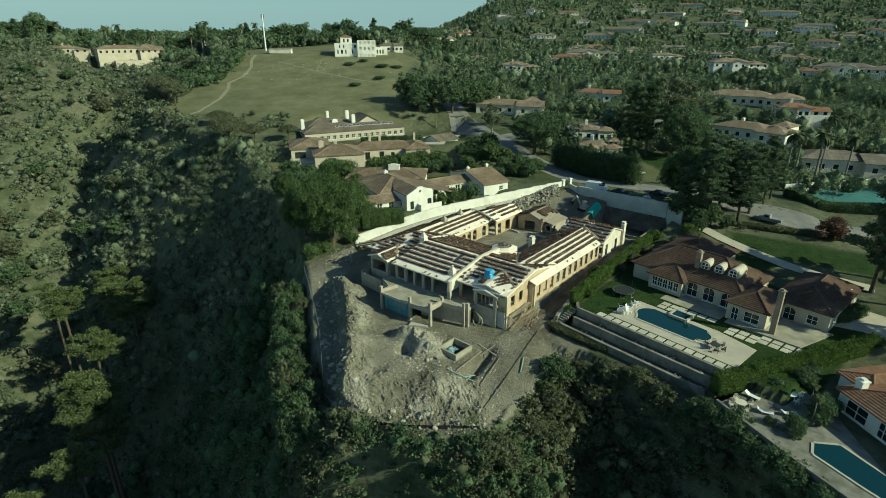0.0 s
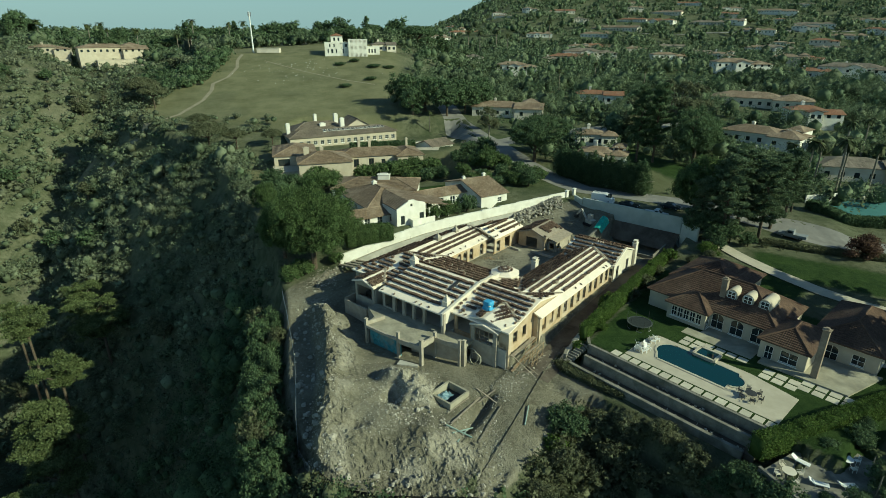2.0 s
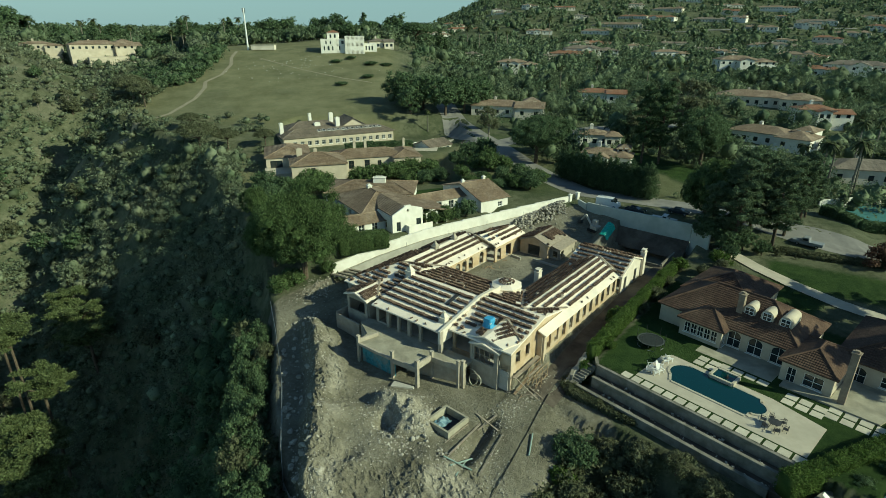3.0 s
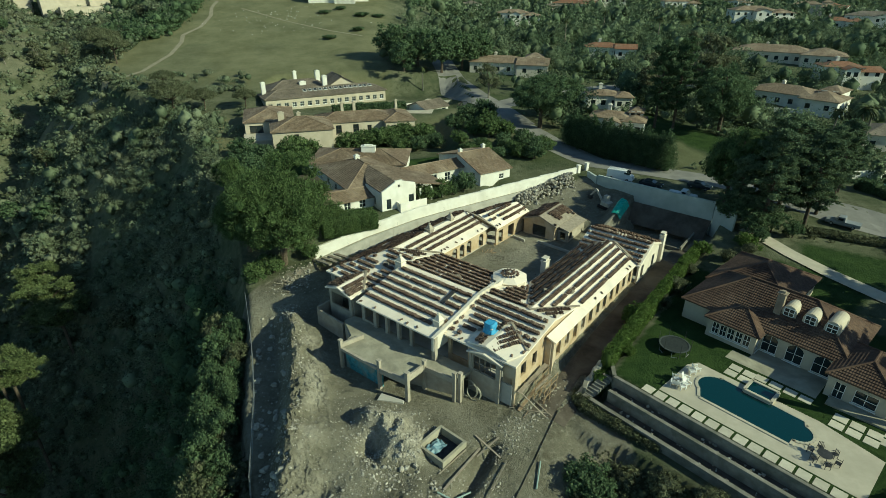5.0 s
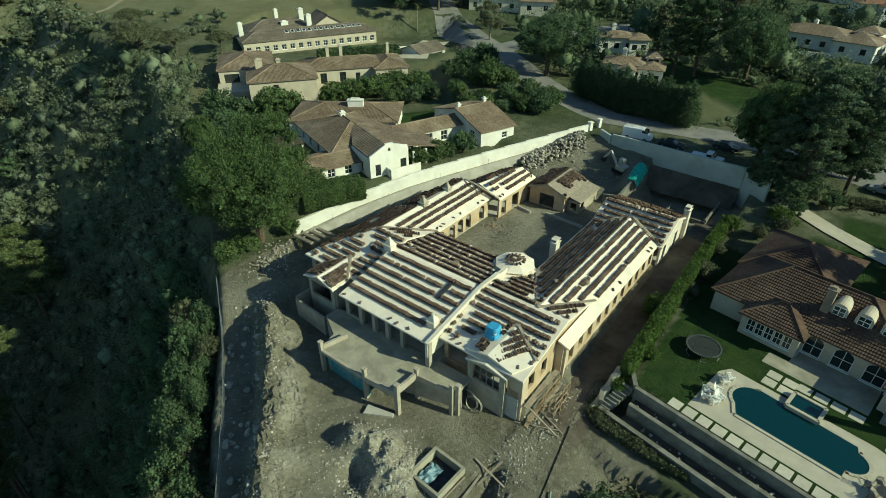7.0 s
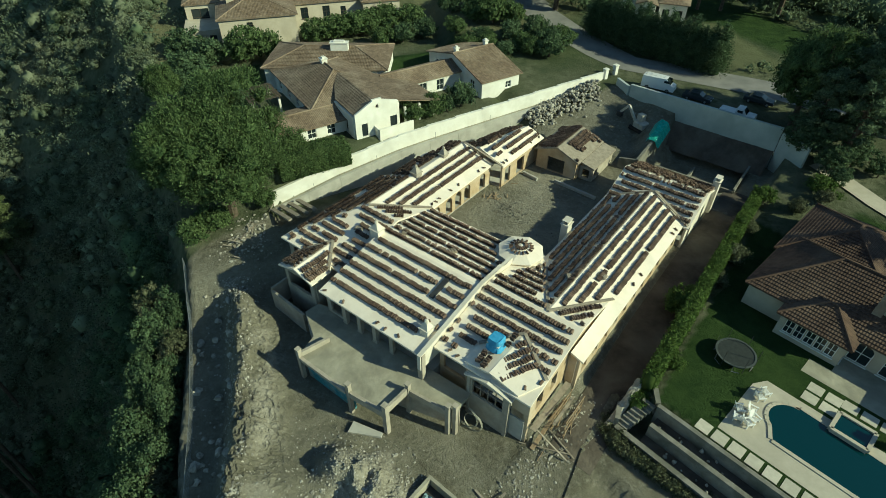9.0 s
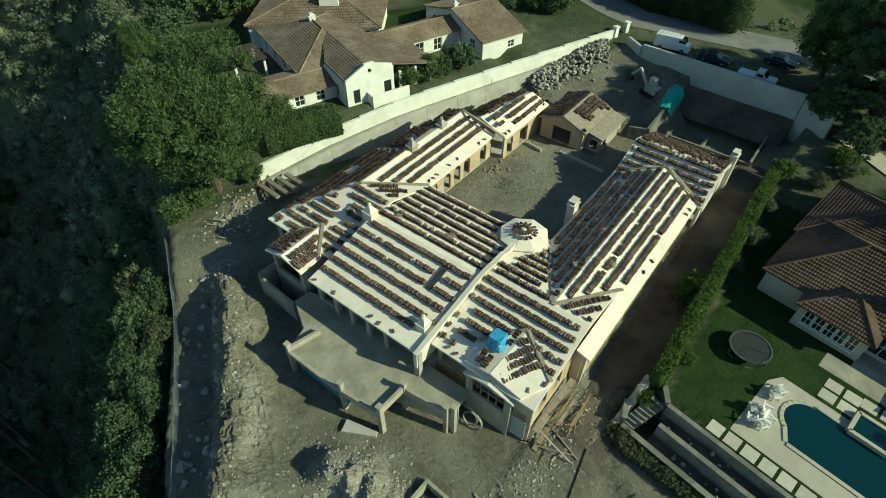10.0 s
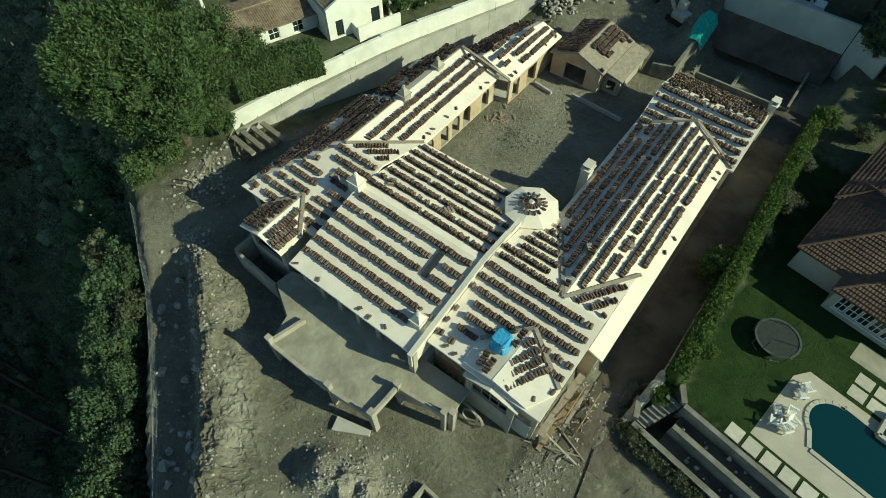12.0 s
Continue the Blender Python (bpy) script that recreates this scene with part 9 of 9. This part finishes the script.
# ---------- vehicles and machine ----------
def vehicle(name, m, label, paint, length, width, height, van=False, bed=False):
    ob = thing(name, m, label, "van" if van else "car")
    sh = Shape()
    L2, W2 = length / 2, width / 2
    prof = [(-L2, 0.35), (-L2, height * 0.95), (L2 * 0.45, height), (L2 * 0.72, height * 0.62), (L2 * 0.97, height * 0.52), (L2, 0.35)] if van else \
           [(-L2, 0.35), (-L2 * 0.98, 0.92), (-L2 * 0.72, 0.98), (-L2 * 0.5, height), (L2 * 0.12, height), (L2 * 0.42, 0.98), (L2 * 0.95, 0.86), (L2, 0.35)]
    if bed:
        prof = [(-L2, 0.4), (-L2, 1.05), (-L2 * 0.12, 1.05), (-L2 * 0.08, height), (L2 * 0.3, height), (L2 * 0.5, 1.1), (L2 * 0.97, 1.0), (L2, 0.4)]
    n = len(prof)
    for k, (s, inset) in enumerate(((-1, 0.0), (1, 0.0))):
        sh.v += [(x, s * (W2 - (0.12 if z > 1.05 else 0)), z) for x, z in prof]
    sh.f = [tuple(range(n)), tuple(range(2 * n - 1, n - 1, -1))] + [((i + 1) % n, i, n + i, n + (i + 1) % n) for i in range(n)]
    part("body", sh, paint, ob)
    gl = Shape()
    zc = (height + 1.0) / 2 if not van else height * 0.8
    for s in (-1, 1):
        gl.box((L2 * 0.5 if van else -L2 * 0.16 if not bed else L2 * 0.14, s * (W2 - 0.06), zc), (length * (0.16 if van else 0.30 if not bed else 0.15), 0.05, 0.38))
    part("side_glass", gl, GLASS, ob)
    gl = Shape()
    a = (L2 * 0.45, height) if van else ((L2 * 0.12, height) if not bed else (L2 * 0.3, height))
    b = (L2 * 0.72, height * 0.62) if van else ((L2 * 0.42, 0.98) if not bed else (L2 * 0.5, 1.1))
    gl.face([(a[0] + .03, -W2 + .2, a[1] - .02), (a[0] + .03, W2 - .2, a[1] - .02), (b[0] + .02, W2 - .15, b[1] + .05), (b[0] + .02, -W2 + .15, b[1] + .05)])
    part("windscreen", gl, GLASS, ob)
    for x in (-L2 * 0.62, L2 * 0.62):
        for s in (-1, 1):
            w = Shape()
            w.tube((0, -0.11, 0), (0, 0.11, 0), 0.34, 0.34, 14)
            wh = part("wheel", w, RUBBER, ob, at=pose(x, s * (W2 - 0.1), 0.34))
            w = Shape()
            w.tube((0, -0.125, 0), (0, 0.125, 0), 0.2, 0.2, 10)
            part("rim", w, STEEL, wh)
    if van:
        for y in (-0.5, 0.0, 0.5):
            k = Shape()
            k.tube((-L2 * 0.9, y, height + 0.12), (L2 * 0.3, y, height + 0.12), 0.04, 0.04, 5)
            part("roof_rack", k, WHITEPAINT, ob)
    for s in (-1, 1):
        k = Shape()
        k.box((L2 - 0.03, s * (W2 - 0.3), 0.72), (0.08, 0.3, 0.14))
        part("headlight", k, WHITEPAINT, ob)
    return ob


def park(x, y, rz):
    return pose(x, y, gz(x, y) + 0.07, 0, 0, rz)


vehicle("van", park(42.0, 144.6, -35), "white work van parked behind the white wall", CARWHITE, 5.6, 2.0, 2.3, van=True)
vehicle("pickup", park(52.0, 135.2, -40), "white pickup loaded with ladders beside the wall", CARWHITE, 5.5, 1.95, 1.85, bed=True)
vehicle("car", park(47.2, 140.2, -38), "dark parked saloon car beside the wall", CARDARK, 4.7, 1.85, 1.45)
vehicle("pickup", park(78.0, 123.8, 135), "pale grey pickup parked on the street", CARGREY, 5.6, 1.95, 1.85, bed=True)
vehicle("suv", park(10.5, 206.5, 110), "dark parked off-road car in the lane", CARDARK, 4.8, 1.95, 1.75)
vehicle("car", park(57, 138.8, -40), "dark car in the shade of the trees", CARDARK, 4.7, 1.85, 1.45)
ex = thing("excavator", pose(36.6, 135.6, gz(36.6, 135.6), 0, 0, 120), "small pale excavator parked at the end of the wall", "excavator")
for s in (-1, 1):
    k = Shape()
    k.prism([(-1.3, s * 0.75 - 0.22), (1.3, s * 0.75 - 0.22), (1.3, s * 0.75 + 0.22), (-1.3, s * 0.75 + 0.22)], 0.0, 0.6)
    part("track", k, RUBBER, ex)
k = Shape()
k.prism([(-1.4, -0.9), (0.6, -0.9), (0.6, 0.9), (-1.4, 0.9)], 0.7, 1.5)
body = part("body", k, YELLOW, ex)
k = Shape()
k.prism([(-0.3, -0.85), (0.75, -0.85), (0.75, 0.1), (-0.3, 0.1)], 1.5, 2.6)
part("cab", k, YELLOW, ex)
k = Shape()
k.box((0.77, -0.38, 2.05), (0.04, 0.8, 0.8))
part("pane", k, GLASS, ex)
for nm, a, b, w in (("boom", (0.6, 0.35, 1.3), (2.6, 0.35, 3.4), 0.3), ("arm", (2.6, 0.35, 3.4), (4.0, 0.35, 1.7), 0.24)):
    A, Bv = Vector(a), Vector(b)
    k = Shape()
    k.box((0, 0, 0), ((Bv - A).length, w, w * 1.3), tilt=Matrix.Translation((A + Bv) / 2) @ (Bv - A).to_track_quat("X", "Z").to_matrix().to_4x4())
    part(nm, k, YELLOW, ex)
k = Shape()
k.prism([(3.7, 0.0), (4.5, 0.0), (4.5, 0.7), (3.7, 0.7)], 0.9, 1.7)
part("bucket", k, DARKMETAL, ex)
# ---------- the hills beyond ----------
FAR_HOUSES = [(50, 372, 24, 2), (30, 248, 29, 1), (75, 273, 21, 1), (121, 472, 40, 2), (223, 745, 60, 1), (183, 686, 34, 1), (301, 814, 44, 1), (361, 794, 44, 1), (518, 918, 60, 2), (471, 978, 46, 1),
              (196, 490, 27, 1), (249, 561, 26, 1), (192, 375, 32, 2), (259, 432, 26, 2), (223, 350, 24, 1), (253, 351, 44, 2), (147, 266, 40, 1), (117, 207, 27, 1), (147, 229, 18, 2), (124, 166, 26, 1)]
FAR_MORE = [(56, 205, 13, 1), (52, 181, 14, 1), (36, 765, 44, 1), (492, 780, 50, 1), (604, 832, 46, 1), (342, 892, 44, 1), (272, 832, 40, 1), (413, 621, 36, 1), (-252, 392, 22, 2), (-216, 399, 40, 2)]
rf = random.Random(5)
for i in range(34):
    y = 430 + 560 * (i / 34) ** 1.2 + rf.uniform(-12, 12)
    FAR_MORE.append((round((y + 30) * rf.uniform(-0.02, 0.8)), round(y), rf.choice((20, 24, 28, 32)), rf.choice((1, 2, 2))))
FAR_REST = [(-174, 452, 20, 1), (-196, 458, 20, 1), (-228, 466, 22, 1), (-33, 366, 14, 1), (-108, 455, 20, 1), (118, 690, 29, 1), (192, 930, 39, 1), (98, 886, 33, 1), (387, 721, 42, 1), (482, 695, 39, 1), (431, 1041, 48, 1), (627, 1038, 50, 1), (325, 1050, 42, 1), (333, 602, 33, 1)]
OCC = []
rf = random.Random(12)
for k, (x, y, w, st) in enumerate(FAR_HOUSES + FAR_MORE + FAR_REST):
    ang = math.degrees(math.atan2(-x, y)) + rf.uniform(-22, 22)
    d = min(14, max(8, w * 0.42)) * rf.uniform(0.85, 1.1)
    eave = 6.6 if st == 2 else 3.9
    z = min(gz(x + a * w * 0.4, y + b * d * 0.5) for a in (-1, 0, 1) for b in (-1, 1)) + 0.5
    z += 4.5 if x < -200 and y < 402 else 0
    wall_ = (WHITE, CREAM, WHITE)[k % 3] if x > -200 else BEIGE
    roof_ = (BROWN_TILE, BROWN_TILE, RED_TILE, GREY_TILE)[k % 4]
    nw = max(3, int(w / 5))
    blocks = [(-w * 0.5, -d * 0.4, w * 0.22, d * 0.6, eave, "hipx", 0.3, {"s": nw, "e": 2, "w": 2}), (w * 0.12, -d * 0.62, w * 0.5, d * 0.4, eave - (1.2 if st == 2 else 0.2), rf.choice(("hipx", "gablex", "hipy")), 0.3, {"s": max(2, nw // 2), "e": 2})]
    if k % 3 == 0:
        blocks.append((-w * 0.2, -d * 0.85, w * 0.05, -d * 0.3, eave - 0.4, "gabley", 0.34, {"s": 2}))
    if x < -200 and y < 402:
        blocks += [(-w * 0.3, -d * 1.15, w * 0.45, -d * 0.62, -1.2, "flat", 0, {}), (w * 0.1, -d * 1.6, w * 0.5, -d * 1.15, -4.2, "flat", 0, {})]
    if k % 4 == 1:
        blocks.append((w * 0.2, d * 0.1, w * 0.42, d * 0.9, eave + 1.2, "hipx", 0.3, {"s": 2}))
    house("hillside_house", pose(x, y, z, 0, 0, ang), ("two-storey " if st == 2 else "low ") + (("white", "cream", "white")[k % 3] if x > -200 else "beige") + " hillside house with a " + ("brown", "brown", "red", "grey")[k % 4] + " tile roof",
          blocks, wall_, roof_, False, ((-w * 0.2, d * 0.2, 1.0, 1.0, eave + 2.6),), base=-3.0 if x > -200 else -6.5, group="hillside houses")
    OCC.append((x, y, w * 0.55))
# big white flat-roofed house on the meadow's crest
house("white_villa", pose(-52.5, 347, gz(-53, 340) + 1.6, 0, 0, 8) @ Matrix.Diagonal((0.70, 0.8, 0.92, 1)), "large white modern villa with flat roofs and dark window openings", [
    (-17, -5, 4, 7, 6.5, "flat", 0, {"s": [(2, 3.6, 0.4, 3, 1), (5, 6.6, 0.4, 3, 1), (8, 9.6, 0.4, 3, 1), (12, 15, 0.4, 3, 0), (3, 4.6, 4, 5.8, 0), (7, 8.6, 4, 5.8, 0), (12, 14, 4, 5.8, 0), (16, 18, 4, 5.8, 0)], "w": 3}),
    (2, -7.5, 17, 7, 8.2, "flat", 0, {"s": [(1.5, 3.5, 0.4, 2.8, 0), (5, 7, 0.4, 2.8, 0), (8.5, 10.5, 0.4, 2.8, 0), (12, 14, 0.4, 2.8, 0), (1.5, 3.5, 4.6, 6.6, 0), (5, 7, 4.6, 6.6, 0), (8.5, 10.5, 4.6, 6.6, 0), (12, 14, 4.6, 6.6, 0)]}),
    (-12, 0, -3, 8, 10.5, "hipx", 0.3, {"s": [(2, 3.4, 7.4, 9.4, 0), (5.4, 6.8, 7.4, 9.4, 0)]}),
    (17, -2, 27, 6, 3.8, "flat", 0, {"s": [(1, 2.2, 0.4, 2.8, 0), (3.4, 4.6, 0.4, 2.8, 0), (5.8, 7, 0.4, 2.8, 0)]})],
    WHITE, RED_TILE, False, base=-4.0)
OCC.append((-50, 347, 26))
OCC += [(-10, 142, 30), (-22, 180, 30), (-30, 222, 34), (48, 92, 26)]
# slim mast with its hut on the crest
ms = thing("mast", pose(-107, 350, gz(-107, 350)), "tall slim white mast standing on the meadow's crest", "mast")
sh = Shape()
sh.tube((0, 0, 0), (0, 0, 22), 0.5, 0.3)
part("pole", sh, WHITEPAINT, ms)
for k in range(3):
    sh = Shape()
    sh.box((0.75 * math.cos(k * 2.1), 0.75 * math.sin(k * 2.1), 20.6), (0.4, 0.4, 2.4))
    part("antenna", sh, STEEL, ms)
sh = Shape()
sh.box((0, 0, 1.2), (13, 4, 2.4))
sh.box((0, 0, 2.5), (13.4, 4.4, 0.2))
solo("equipment_hut", sh, CREAM, "low cream equipment hut beside the mast", "hut", at=pose(-98, 350, gz(-98, 350)))


def free(x, y):
    ok = np.ones(len(x), bool)
    for a, b, r in OCC:
        ok &= np.hypot(x - a, y - b) > r
        # keep the view of each front open
        t = ((x * a + y * b) / math.hypot(a, b))
        ok &= ~((np.abs(x * b - y * a) / math.hypot(a, b) < r * 0.7) & (t < math.hypot(a, b)) & (t > math.hypot(a, b) - r * 1.35))
    return ok


def town(x, y, k):
    side = x / (y + 30)
    dens = np.where(side > -0.03, 0.75, 0.0)
    dens = np.where((y > 385) & (side > -0.75), 0.85, dens)
    dens = np.where((y > 232) & (y < 262) & (x > -22) & (x < 24), 0.4, dens)
    dens = dens * (0.55 + 0.8 * (vnoise(x, y, 30, 41) > -0.25))
    road_ = np.zeros(len(x), bool)
    for (ax, ay), (bx, by), w in (((26, 186), (22, 200), 8), ((22, 200), (15, 216), 9), ((15, 216), (8, 236), 9), ((8, 236), (4, 262), 9), ((20, 205), (34, 215), 7), ((34, 215), (110, 235), 7), ((26, 186), (40, 156), 8), ((40, 156), (62, 144), 7), ((62, 144), (112, 110), 8)):
        t = np.clip(((x - ax) * (bx - ax) + (y - ay) * (by - ay)) / ((bx - ax) ** 2 + (by - ay) ** 2), 0, 1)
        road_ |= np.hypot(x - ax - t * (bx - ax), y - ay - t * (by - ay)) < w
    lawn_ = (rect_in(x, y, 70, 178, -60, 20, 6, 1) > 0.5) | (rect_in(x, y, 78, 110, -28, 18, 10, 1) > 0.5)
    return (k < dens) & free(x, y) & ~road_ & ~lawn_ & (np.abs(side) < 0.95) & ~((x < 92) & (y < 182)) & ~((y < 240) & (x < 14))


sx, sy = scatter(3400, (-20, 330), (140, 330), town, 21)
scrub("garden_woods", sx, sy, (1.6, 5.0), 150, 0.32, LEAF_FAR, "mixed dark garden trees between the houses", 31, 1.1, "woods")
sx, sy = scatter(8600, (-460, 560), (320, 640), town, 22)
scrub("hill_woods", sx, sy, (2.0, 5.6), 40, 0.74, LEAF_FAR, "dense dark trees covering the hillside streets", 32, 1.1, "woods")
sx, sy = scatter(11500, (-900, 1300), (620, 1500), town, 23)
scrub("far_woods", sx, sy, (3.0, 7.4), 18, 1.45, LEAF_FAR, "far wooded hillside", 33, 1.0, "woods")
for x, y, h in ((-262, 455, 20), (-256, 460, 21), (-190, 440, 18), (-185, 446, 19), (-178, 441, 18), (-224, 450, 18), (-148, 430, 17), (-140, 436, 18), (-240, 440, 16), (-300, 455, 17), (40, 560, 22), (56, 570, 24), (30, 575, 22), (66, 560, 20), (120, 640, 24)) + (
                (96, 158, 13), (99, 154, 15), (103, 157, 14), (106, 152, 16), (110, 156, 13), (113, 150, 15), (93, 149, 12), (20, 330, 11), (12, 326, 10), (62, 300, 12), (88, 330, 12), (35, 340, 10), (105, 300, 13), (140, 190, 13), (128, 182, 14), (-3, 236, 9), (-40, 232, 9)):
    palm(x, y, h)
